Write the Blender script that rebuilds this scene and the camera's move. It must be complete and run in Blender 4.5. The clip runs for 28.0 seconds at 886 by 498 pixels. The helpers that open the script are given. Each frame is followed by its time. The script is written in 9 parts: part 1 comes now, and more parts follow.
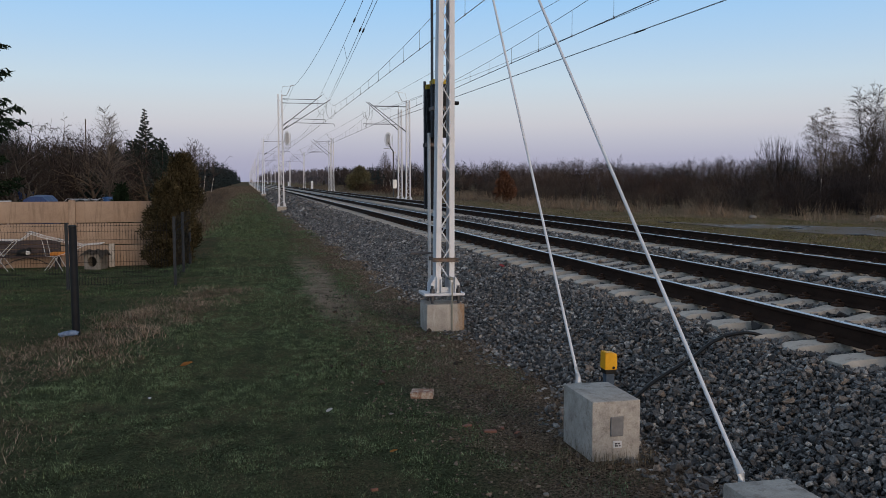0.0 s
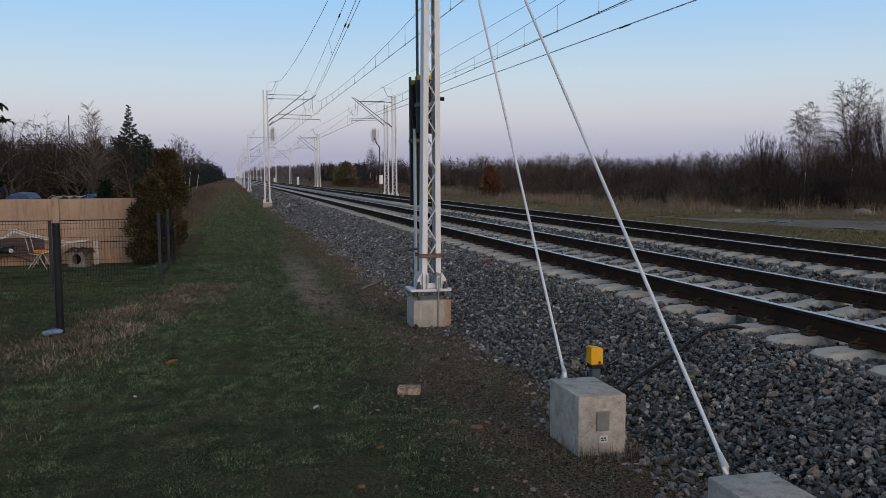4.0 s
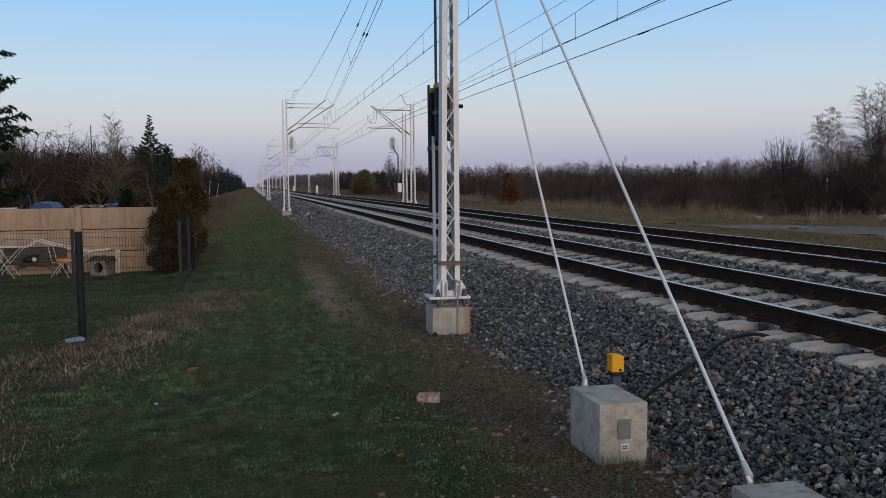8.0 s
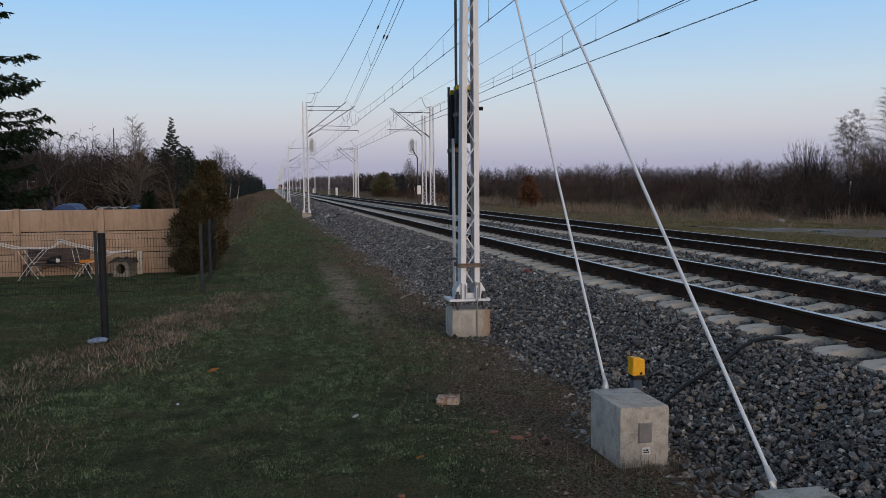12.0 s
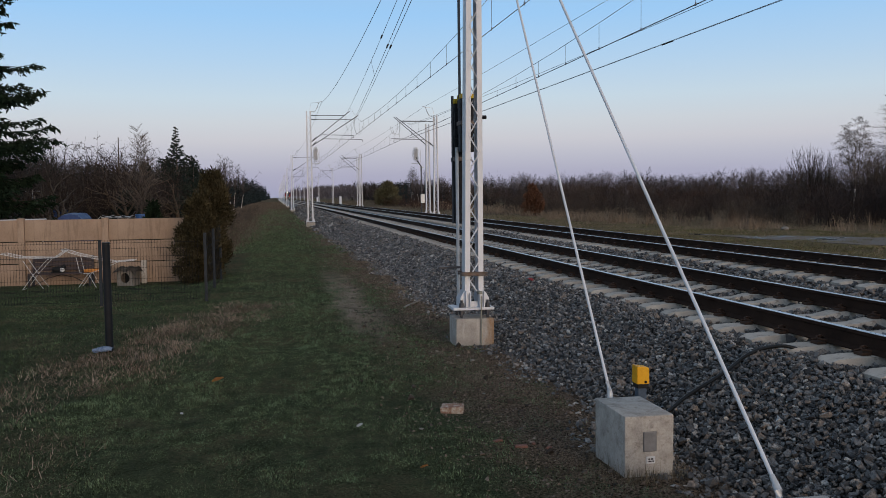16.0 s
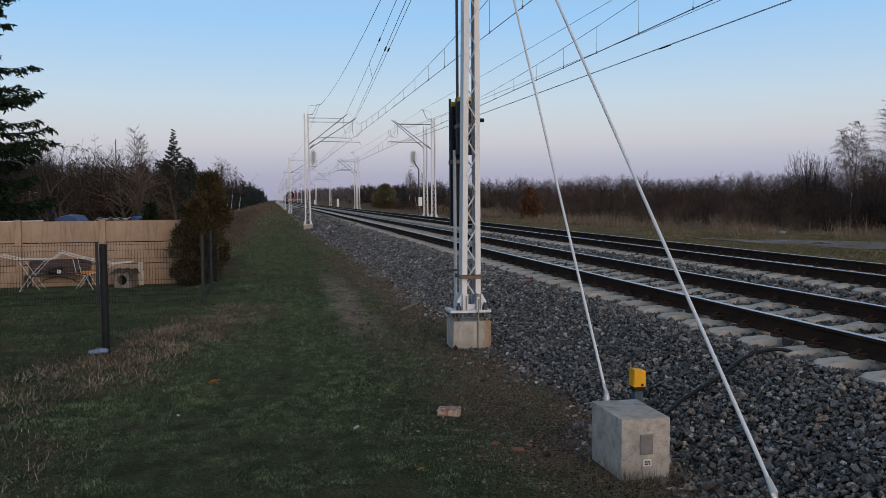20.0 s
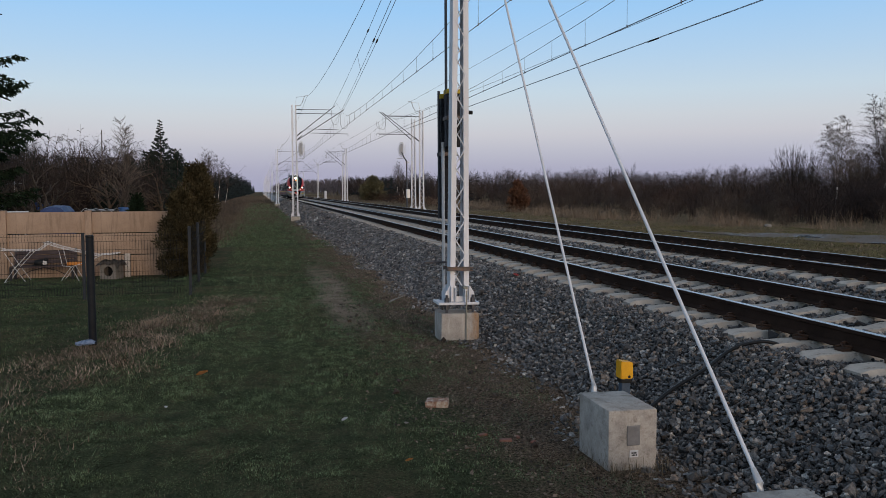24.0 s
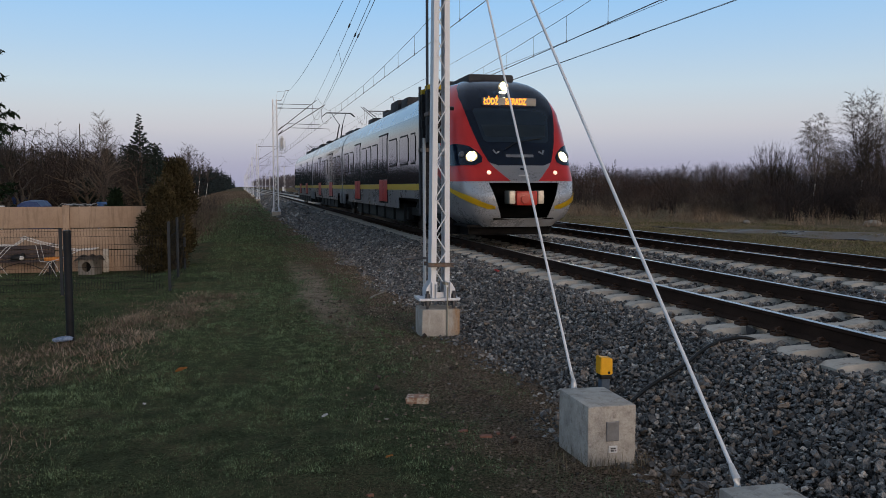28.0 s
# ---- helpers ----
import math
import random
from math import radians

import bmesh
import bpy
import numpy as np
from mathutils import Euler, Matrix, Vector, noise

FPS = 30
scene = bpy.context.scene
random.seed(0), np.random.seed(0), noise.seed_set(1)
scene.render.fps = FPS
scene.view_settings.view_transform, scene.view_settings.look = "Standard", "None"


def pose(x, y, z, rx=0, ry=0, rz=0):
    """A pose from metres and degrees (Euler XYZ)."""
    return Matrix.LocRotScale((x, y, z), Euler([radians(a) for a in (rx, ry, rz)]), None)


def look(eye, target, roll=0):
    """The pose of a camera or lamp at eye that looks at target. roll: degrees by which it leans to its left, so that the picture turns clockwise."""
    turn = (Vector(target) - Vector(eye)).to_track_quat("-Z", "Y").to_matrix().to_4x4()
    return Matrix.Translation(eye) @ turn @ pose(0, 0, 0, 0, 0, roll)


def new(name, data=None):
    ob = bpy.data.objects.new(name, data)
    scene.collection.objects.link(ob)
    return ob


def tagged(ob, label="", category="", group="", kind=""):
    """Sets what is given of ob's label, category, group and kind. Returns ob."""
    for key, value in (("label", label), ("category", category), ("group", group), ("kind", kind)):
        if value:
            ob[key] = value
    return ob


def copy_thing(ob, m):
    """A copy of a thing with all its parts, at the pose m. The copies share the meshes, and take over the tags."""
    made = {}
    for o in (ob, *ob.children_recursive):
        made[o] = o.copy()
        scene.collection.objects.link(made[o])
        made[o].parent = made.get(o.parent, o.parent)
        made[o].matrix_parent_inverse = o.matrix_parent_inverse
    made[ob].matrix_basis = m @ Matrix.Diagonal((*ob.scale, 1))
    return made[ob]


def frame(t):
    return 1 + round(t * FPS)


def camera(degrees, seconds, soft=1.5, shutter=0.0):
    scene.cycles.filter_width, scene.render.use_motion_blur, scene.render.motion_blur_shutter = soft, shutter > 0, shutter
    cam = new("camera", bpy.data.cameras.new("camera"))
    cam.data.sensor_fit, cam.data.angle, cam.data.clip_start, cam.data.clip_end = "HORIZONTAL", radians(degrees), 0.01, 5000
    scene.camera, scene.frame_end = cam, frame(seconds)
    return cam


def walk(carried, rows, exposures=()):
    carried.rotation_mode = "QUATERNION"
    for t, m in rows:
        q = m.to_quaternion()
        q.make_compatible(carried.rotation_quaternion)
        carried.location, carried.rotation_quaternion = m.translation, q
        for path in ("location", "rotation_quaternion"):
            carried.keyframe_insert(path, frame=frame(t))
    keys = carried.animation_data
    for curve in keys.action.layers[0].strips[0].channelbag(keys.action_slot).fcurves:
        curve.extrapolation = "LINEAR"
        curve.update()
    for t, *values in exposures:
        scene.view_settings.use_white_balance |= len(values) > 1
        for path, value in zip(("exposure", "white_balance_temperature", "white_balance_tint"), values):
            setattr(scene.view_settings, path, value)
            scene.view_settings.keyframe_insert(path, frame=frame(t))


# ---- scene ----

# ---- camera ----
def aim(x, y, z, yaw, pitch, roll):
    """A camera pose: yaw to the right of the track, pitch down, roll."""
    return pose(x, y, z, 90 - pitch, 0, -yaw) @ pose(0, 0, 0, 0, 0, roll)


cam = camera(55.19, 28.0, soft=0.6, shutter=0.04)
PATH = [
    (0, 0.002, -0.005, 1.880, 13.031, 4.572, -0.095),
    (0.5, 0.004, -0.004, 1.883, 13.089, 4.613, -0.133),
    (1, 0.000, -0.006, 1.880, 13.212, 4.508, -0.084),
    (1.5, 0.002, -0.004, 1.879, 13.422, 4.506, -0.085),
    (2, 0.002, -0.015, 1.884, 13.692, 4.636, -0.156),
    (2.5, 0.005, -0.016, 1.883, 13.970, 4.785, -0.236),
    (3, 0.008, -0.013, 1.886, 14.070, 4.900, -0.276),
    (3.5, 0.009, -0.010, 1.887, 14.024, 4.917, -0.319),
    (5.5, 0.007, -0.006, 1.885, 13.371, 4.591, -0.256),
    (6, 0.008, -0.010, 1.885, 13.183, 4.487, -0.359),
    (6.5, 0.006, -0.006, 1.883, 13.001, 4.413, -0.423),
    (7, 0.004, -0.010, 1.883, 12.836, 4.398, -0.497),
    (7.5, 0.001, -0.006, 1.883, 12.748, 4.386, -0.529),
    (8, 0.005, 0.003, 1.881, 12.671, 4.353, -0.598),
    (8.5, 0.005, -0.001, 1.883, 12.614, 4.345, -0.647),
    (9, 0.006, 0.005, 1.884, 12.523, 4.368, -0.721),
    (9.5, 0.002, -0.002, 1.885, 12.414, 4.422, -0.703),
    (10, 0.002, 0.004, 1.882, 12.251, 4.407, -0.628),
    (10.5, 0.003, -0.000, 1.883, 11.985, 4.350, -0.620),
    (11, -0.000, -0.001, 1.883, 11.667, 4.288, -0.600),
    (11.5, -0.002, 0.007, 1.881, 11.425, 4.232, -0.576),
    (12, -0.003, 0.006, 1.880, 11.378, 4.186, -0.541),
    (12.5, -0.005, 0.006, 1.879, 11.330, 4.059, -0.517),
    (14.5, -0.003, -0.003, 1.880, 11.192, 3.567, -0.590),
    (15, -0.003, 0.006, 1.877, 11.203, 3.548, -0.600),
    (15.5, -0.002, -0.001, 1.879, 11.206, 3.572, -0.652),
    (16, -0.003, 0.004, 1.881, 11.124, 3.608, -0.673),
    (16.5, -0.005, 0.004, 1.876, 10.981, 3.649, -0.597),
    (17, -0.007, 0.006, 1.877, 10.926, 3.712, -0.582),
    (17.5, -0.007, -0.000, 1.880, 10.991, 3.700, -0.552),
    (18, -0.007, 0.004, 1.877, 11.017, 3.582, -0.536),
    (18.5, -0.007, 0.002, 1.881, 11.112, 3.516, -0.465),
    (19, -0.009, -0.003, 1.881, 11.166, 3.454, -0.428),
    (19.5, -0.007, 0.004, 1.875, 11.239, 3.401, -0.426),
    (20, -0.004, -0.002, 1.877, 11.307, 3.401, -0.484),
    (20.5, -0.005, 0.003, 1.876, 11.387, 3.414, -0.440),
    (21, -0.002, 0.002, 1.876, 11.458, 3.403, -0.438),
    (21.5, -0.007, 0.000, 1.877, 11.541, 3.469, -0.405),
    (23.5, -0.010, -0.001, 1.873, 11.873, 4.001, -0.343),
    (24, -0.013, -0.009, 1.875, 12.137, 3.927, -0.269),
    (24.5, -0.011, -0.009, 1.877, 12.374, 3.815, -0.166),
    (25, -0.007, -0.007, 1.876, 12.600, 3.747, -0.136),
    (25.5, -0.006, -0.009, 1.876, 12.802, 3.774, -0.050),
    (26, -0.009, -0.014, 1.878, 12.909, 3.805, 0.023),
    (26.5, -0.009, -0.017, 1.878, 12.988, 3.884, 0.143),
    (27, -0.009, -0.009, 1.879, 13.069, 4.059, 0.162),
    (27.5, -0.013, -0.018, 1.883, 13.181, 4.242, 0.111),
    (27.7, -0.000, 0.000, 1.880, 13.145, 4.335, -0.000),
    (28, -0.006, -0.008, 1.882, 13.393, 4.238, -0.093),
]
walk(cam, [(row[0], aim(*row[1:])) for row in PATH], ((0, -0.08), (26.5, -0.08), (27.3, -0.12), (28, -0.11)))

# ---- world, sun, exposure ----
SUN_EL, SUN_AZ = 2.0, 165.0       # a sun just over the horizon, behind the camera
world = bpy.data.worlds.new("dusk")
scene.world = world
world.use_nodes = True
nt = world.node_tree
nt.nodes.clear()
sky = nt.nodes.new("ShaderNodeTexSky")
sky.sky_type, sky.sun_disc = "NISHITA", False
sky.sun_elevation, sky.sun_rotation = radians(SUN_EL), radians(SUN_AZ)
sky.air_density, sky.dust_density, sky.ozone_density = 1.0, 0.6, 3.0
low = nt.nodes.new("ShaderNodeBackground")
low.inputs["Strength"].default_value = 0.05
nt.links.new(sky.outputs["Color"], low.inputs["Color"])
# the sky away from the sun: a mauve belt at the horizon, pale above it, then blue
way = nt.nodes.new("ShaderNodeTexCoord")
sep = nt.nodes.new("ShaderNodeSeparateXYZ")
nt.links.new(way.outputs["Generated"], sep.inputs[0])
belt = nt.nodes.new("ShaderNodeValToRGB")
belt.color_ramp.interpolation = "LINEAR"
for _ in range(8):
    belt.color_ramp.elements.new(0.5)
SKY_STOPS = ((0.0, (0.35, 0.37, 0.535)), (0.025, (0.39, 0.405, 0.56)), (0.045, (0.475, 0.485, 0.605)), (0.065, (0.575, 0.57, 0.645)), (0.085, (0.595, 0.625, 0.69)), (0.112, (0.56, 0.665, 0.765)), (0.155, (0.445, 0.625, 0.83)), (0.205, (0.335, 0.58, 0.885)), (0.42, (0.30, 0.38, 0.50)), (1.0, (0.25, 0.29, 0.35)))
for e, (p, c) in zip(belt.color_ramp.elements, SKY_STOPS):
    e.position, e.color = p, (*c, 1)
nt.links.new(sep.outputs["Z"], belt.inputs["Fac"])
high = nt.nodes.new("ShaderNodeBackground")
high.inputs["Strength"].default_value = 1.0
nt.links.new(belt.outputs["Color"], high.inputs["Color"])
both = nt.nodes.new("ShaderNodeAddShader")
nt.links.new(low.outputs[0], both.inputs[0])
nt.links.new(high.outputs[0], both.inputs[1])
out = nt.nodes.new("ShaderNodeOutputWorld")
nt.links.new(both.outputs[0], out.inputs["Surface"])
sun = new("sun", bpy.data.lights.new("sun", "SUN"))
sun.data.energy, sun.data.angle, sun.data.color = 2.2, radians(30), (1.0, 0.76, 0.56)
sun.matrix_basis = look((0, 0, 0), (-math.sin(radians(SUN_AZ)), -math.cos(radians(SUN_AZ)), -0.10))

# ---- tools ----
TAU = 2 * math.pi
EYE_Z, RAIL_Z = 1.88, 0.672
TRACK_X = (5.70, 9.685)


def part(name, bm, mat, parent=None, label="", smooth=None):
    """Links a bmesh as one mesh object, under parent if given."""
    me = bpy.data.meshes.new(name)
    if smooth is not None:
        for f in bm.faces:
            f.smooth = True
    bm.normal_update()
    bm.to_mesh(me)
    bm.free()
    if smooth:
        me.set_sharp_from_angle(angle=radians(smooth))
    me.materials.append(mat)
    ob = new(name, me)
    ob.parent = parent
    if label:
        tagged(ob, label)
    return ob


def share(ob, m, parent=None):
    """Another object on the same mesh, at the pose m."""
    o = new(ob.name.split(".")[0], ob.data)
    o.parent = parent
    o.matrix_basis = m
    return o


def thing(name, m, label, category, group="", kind=""):
    """An Empty at a thing's base."""
    e = new(name)
    e.empty_display_size = 0.1
    e.matrix_basis = m
    return tagged(e, label, category, group, kind)


def soup(name, verts, faces, mat, parent=None, label=""):
    """Many small faces as one mesh."""
    me = bpy.data.meshes.new(name)
    verts = np.asarray(verts, np.float32).reshape(-1, 3)
    faces = np.asarray(faces, np.int32)
    n, k = faces.shape
    me.vertices.add(len(verts))
    me.vertices.foreach_set("co", verts.ravel())
    me.loops.add(n * k)
    me.loops.foreach_set("vertex_index", faces.ravel())
    me.polygons.add(n)
    me.polygons.foreach_set("loop_start", np.arange(0, n * k, k, dtype=np.int32))
    me.update(calc_edges=True)
    me.materials.append(mat)
    ob = new(name, me)
    ob.parent = parent
    if label:
        tagged(ob, label)
    return ob


def box(bm, c, s, bev=0.0, turn=None):
    """A box at c of size s, bevelled."""
    m = Matrix.Translation(c) @ (turn or Matrix()) @ Matrix.Diagonal((*s, 1))
    v = bmesh.ops.create_cube(bm, size=1.0, matrix=m)["verts"]
    if bev:
        e = {e for x in v for e in x.link_edges}
        bmesh.ops.bevel(bm, geom=list(e), offset=bev, segments=2, affect="EDGES", profile=0.6)
    return v


def frame_axes(d):
    d = d.normalized()
    a = d.cross(Vector((0, 0, 1)) if abs(d.z) < 0.9 else Vector((1, 0, 0))).normalized()
    return a, d.cross(a).normalized()


def tube(bm, pts, r, n=8, r_end=None, cap=True):
    """A round bar along a row of points; r_end tapers it."""
    pts = [Vector(p) for p in pts]
    rings = []
    for i, p in enumerate(pts):
        d = (pts[min(i + 1, len(pts) - 1)] - pts[max(i - 1, 0)])
        a, b = frame_axes(d)
        rr = r if r_end is None else r + (r_end - r) * i / (len(pts) - 1)
        rings.append([bm.verts.new(p + a * rr * math.cos(TAU * k / n) + b * rr * math.sin(TAU * k / n)) for k in range(n)])
    for q, w in zip(rings, rings[1:]):
        for k in range(n):
            bm.faces.new((q[k], q[(k + 1) % n], w[(k + 1) % n], w[k]))
    if cap:
        bm.faces.new(rings[0][::-1])
        bm.faces.new(rings[-1])


def prism(bm, outline, p0, p1):
    """An outline in (x, z) carried from y = p0 to y = p1."""
    a = [bm.verts.new((x, p0, z)) for x, z in outline]
    b = [bm.verts.new((x, p1, z)) for x, z in outline]
    n = len(outline)
    for i in range(n):
        bm.faces.new((a[i], a[(i + 1) % n], b[(i + 1) % n], b[i]))
    bm.faces.new(a[::-1])
    bm.faces.new(b)


def lathe(bm, prof, n=12, m=None):
    """Turns a profile of (r, z) round the z axis."""
    m = m or Matrix()
    rings = [[bm.verts.new(m @ Vector((r * math.cos(TAU * k / n), r * math.sin(TAU * k / n), z))) for k in range(n)] for r, z in prof]
    for q, w in zip(rings, rings[1:]):
        for k in range(n):
            bm.faces.new((q[k], q[(k + 1) % n], w[(k + 1) % n], w[k]))
    bm.faces.new(rings[0][::-1])
    bm.faces.new(rings[-1])


def sstep(a, b, x):
    t = np.clip((x - a) / (b - a), 0, 1)
    return t * t * (3 - 2 * t)


# ---- materials ----
def nodes_of(name):
    m = bpy.data.materials.new(name)
    m.use_nodes = True
    t = m.node_tree
    return m, t, t.nodes["Principled BSDF"]


def node(t, kind, **kw):
    n = t.nodes.new(kind)
    for k, v in kw.items():
        if k in n.inputs:
            n.inputs[k].default_value = v
    return n


def ramp(t, fac, stops):
    r = t.nodes.new("ShaderNodeValToRGB")
    while len(r.color_ramp.elements) < len(stops):
        r.color_ramp.elements.new(0.5)
    for e, (p, c) in zip(r.color_ramp.elements, stops):
        e.position, e.color = p, (*c, 1)
    t.links.new(fac, r.inputs["Fac"])
    return r.outputs["Color"]


def mix(t, fac, a, b, blend="MIX"):
    m = t.nodes.new("ShaderNodeMix")
    m.data_type, m.blend_type = "RGBA", blend
    for sock, v in ((m.inputs[0], fac), (m.inputs[6], a), (m.inputs[7], b)):
        if isinstance(v, (int, float)):
            sock.default_value = v
        elif isinstance(v, tuple):
            sock.default_value = (*v, 1)
        else:
            t.links.new(v, sock)
    return m.outputs[2]


def calc(t, op, a, b=0.0, clamp=False):
    m = t.nodes.new("ShaderNodeMath")
    m.operation, m.use_clamp = op, clamp
    for i, v in enumerate((a, b)):
        if isinstance(v, (int, float)):
            m.inputs[i].default_value = v
        else:
            t.links.new(v, m.inputs[i])
    return m.outputs[0]


def noisy(t, coords, scale, detail=4.0, rough=0.6):
    n = node(t, "ShaderNodeTexNoise", Scale=scale, Detail=detail, Roughness=rough)
    t.links.new(coords, n.inputs["Vector"])
    return n.outputs["Fac"]


def coords_of(t):
    return t.nodes.new("ShaderNodeTexCoord").outputs["Object"]


def bump(t, b, height, strength, dist):
    n = node(t, "ShaderNodeBump", Strength=strength, Distance=dist)
    t.links.new(height, n.inputs["Height"])
    t.links.new(n.outputs["Normal"], b.inputs["Normal"])


def surface(name, dark, light, coarse=3.0, fine=40.0, rough=(0.6, 0.85), metal=0.0, relief=0.3, depth=0.004, stain=None, stain_at=0.62, island=0.0, spec=0.25):
    """A paint, stone, wood or metal: colour at two scales, stains of their own shape, roughness and fine relief."""
    m, t, b = nodes_of(name)
    c = coords_of(t)
    big, small = noisy(t, c, coarse, 3), noisy(t, c, fine, 6, 0.7)
    both = calc(t, "ADD", calc(t, "MULTIPLY", big, 0.55), calc(t, "MULTIPLY", small, 0.45))
    col = ramp(t, both, ((0.32, dark), (0.68, light)))
    if stain:
        s = noisy(t, c, coarse * 1.7, 8, 0.75)
        col = mix(t, calc(t, "MULTIPLY", calc(t, "SUBTRACT", s, stain_at - 0.08), 6.0, True), col, stain)
    if island:
        g = t.nodes.new("ShaderNodeNewGeometry")
        o = t.nodes.new("ShaderNodeObjectInfo")
        k = calc(t, "FRACT", calc(t, "ADD", g.outputs["Random Per Island"], o.outputs["Random"]))
        k = calc(t, "ADD", calc(t, "MULTIPLY", k, 2 * island), 1 - island)
        v = t.nodes.new("ShaderNodeHueSaturation")
        t.links.new(col, v.inputs["Color"])
        t.links.new(k, v.inputs["Value"])
        col = v.outputs["Color"]
    t.links.new(col, b.inputs["Base Color"])
    r = t.nodes.new("ShaderNodeMapRange")
    t.links.new(small, r.inputs["Value"])
    r.inputs["From Min"].default_value, r.inputs["From Max"].default_value = 0.3, 0.7
    r.inputs["To Min"].default_value, r.inputs["To Max"].default_value = rough
    t.links.new(r.outputs["Result"], b.inputs["Roughness"])
    b.inputs["Metallic"].default_value = metal
    b.inputs["Specular IOR Level"].default_value = spec
    if relief:
        bump(t, b, both, relief, depth)
    return m


def glow(name, colour, strength):
    m, t, b = nodes_of(name)
    b.inputs["Base Color"].default_value = (*colour, 1)
    b.inputs["Emission Color"].default_value = (*colour, 1)
    b.inputs["Emission Strength"].default_value = strength
    return m


CONCRETE = surface("concrete", (0.25, 0.224, 0.197), (0.52, 0.478, 0.425), 9, 85, stain=(0.20, 0.172, 0.145), stain_at=0.60, relief=1.0, depth=0.008)
CONCRETE_WARM = surface("warm_concrete", (0.36, 0.32, 0.265), (0.52, 0.465, 0.39), 5, 70, stain=(0.30, 0.19, 0.10), stain_at=0.60, relief=0.5)
SLEEPER = surface("sleeper_concrete", (0.36, 0.315, 0.265), (0.54, 0.485, 0.415), 6, 60, stain=(0.14, 0.10, 0.075), stain_at=0.62, island=0.12, relief=0.6)
GALV = surface("galvanised_steel", (0.46, 0.47, 0.48), (0.62, 0.63, 0.64), 5, 90, rough=(0.4, 0.6), metal=0.35, relief=0.1, depth=0.001)
MAST_PAINT = surface("pale_mast_paint", (0.58, 0.595, 0.625), (0.71, 0.72, 0.75), 2.5, 60, rough=(0.4, 0.6), stain=(0.45, 0.42, 0.40), stain_at=0.72, relief=0.15, depth=0.001)
STEEL_DARK = surface("dark_steel", (0.05, 0.05, 0.055), (0.10, 0.10, 0.11), 6, 60, rough=(0.4, 0.6), metal=0.5, relief=0.1, depth=0.001)
RAIL_RUST = surface("rusty_rail", (0.022, 0.014, 0.011), (0.055, 0.033, 0.024), 3, 50, rough=(0.75, 0.95), relief=0.4, depth=0.002, spec=0.06)
RAIL_HEAD = surface("worn_rail_head", (0.45, 0.45, 0.46), (0.62, 0.62, 0.63), 2, 60, rough=(0.22, 0.38), metal=1.0, relief=0.05, depth=0.001)
CLIP = surface("rusty_clip", (0.022, 0.014, 0.011), (0.085, 0.045, 0.027), 30, 120, relief=0.3, depth=0.002)
BLACK_PLASTIC = surface("black_plastic", (0.005, 0.0055, 0.006), (0.012, 0.013, 0.014), 6, 60, rough=(0.35, 0.55), relief=0.1, depth=0.001)
WEIGHT = surface("black_weight", (0.008, 0.008, 0.010), (0.02, 0.02, 0.023), 8, 60, rough=(0.6, 0.8), relief=0.4)
YELLOW = surface("yellow_paint", (0.70, 0.33, 0.012), (0.85, 0.44, 0.02), 9, 60, rough=(0.4, 0.6), relief=0.1, depth=0.001)
YELLOW_OLD = surface("old_yellow_paint", (0.42, 0.28, 0.02), (0.60, 0.42, 0.04), 9, 60, rough=(0.5, 0.7), stain=(0.12, 0.10, 0.05), relief=0.2)
WIRE = surface("copper_wire", (0.14, 0.14, 0.15), (0.25, 0.24, 0.25), 2, 20, rough=(0.4, 0.6), metal=0.6, relief=0)
WHITE_TUBE = surface("white_tube", (0.52, 0.52, 0.52), (0.68, 0.68, 0.68), 9, 60, rough=(0.35, 0.5), relief=0.05)
BRICK = surface("red_brick", (0.20, 0.095, 0.06), (0.36, 0.20, 0.13), 12, 90, stain=(0.52, 0.46, 0.38), stain_at=0.53, relief=0.6)
BARK = surface("bark", (0.055, 0.040, 0.030), (0.13, 0.10, 0.075), 8, 60, relief=0.8, depth=0.01, island=0.25)
TWIG = surface("bare_twigs", (0.022, 0.0185, 0.0190), (0.058, 0.048, 0.046), 0.8, 10, relief=0, island=0.35, spec=0.0)
TWIG_GREY = surface("grey_twigs", (0.042, 0.036, 0.033), (0.105, 0.088, 0.078), 0.6, 10, relief=0, island=0.35, spec=0.0)
# paled and greyed for distance: haze is put into the twig colour
TWIG_HAZED = surface("far_birch_twigs", (0.070, 0.063, 0.072), (0.165, 0.150, 0.160), 0.2, 3, relief=0, island=0.3, spec=0.0)
TWIG_BROWN = surface("brown_twigs", (0.040, 0.031, 0.027), (0.120, 0.094, 0.077), 0.35, 8, relief=0, island=0.4, spec=0.0)
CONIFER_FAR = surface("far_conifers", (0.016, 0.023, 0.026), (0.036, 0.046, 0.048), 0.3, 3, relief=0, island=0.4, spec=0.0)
OLIVE = surface("olive_verge_grass", (0.080, 0.076, 0.038), (0.26, 0.225, 0.118), 0.7, 9, relief=0, island=0.55, spec=0.0)
TWIG_RED = surface("reddish_twigs", (0.040, 0.025, 0.021), (0.090, 0.056, 0.046), 0.4, 8, relief=0, island=0.35, spec=0.0)
BIRCH = surface("birch_bark", (0.40, 0.38, 0.35), (0.66, 0.64, 0.60), 3, 30, stain=(0.06, 0.05, 0.05), stain_at=0.56, relief=0.4, depth=0.006)
NEEDLE = surface("spruce_needles", (0.007, 0.013, 0.009), (0.022, 0.036, 0.022), 1.5, 14, relief=0, island=0.4, spec=0.0)
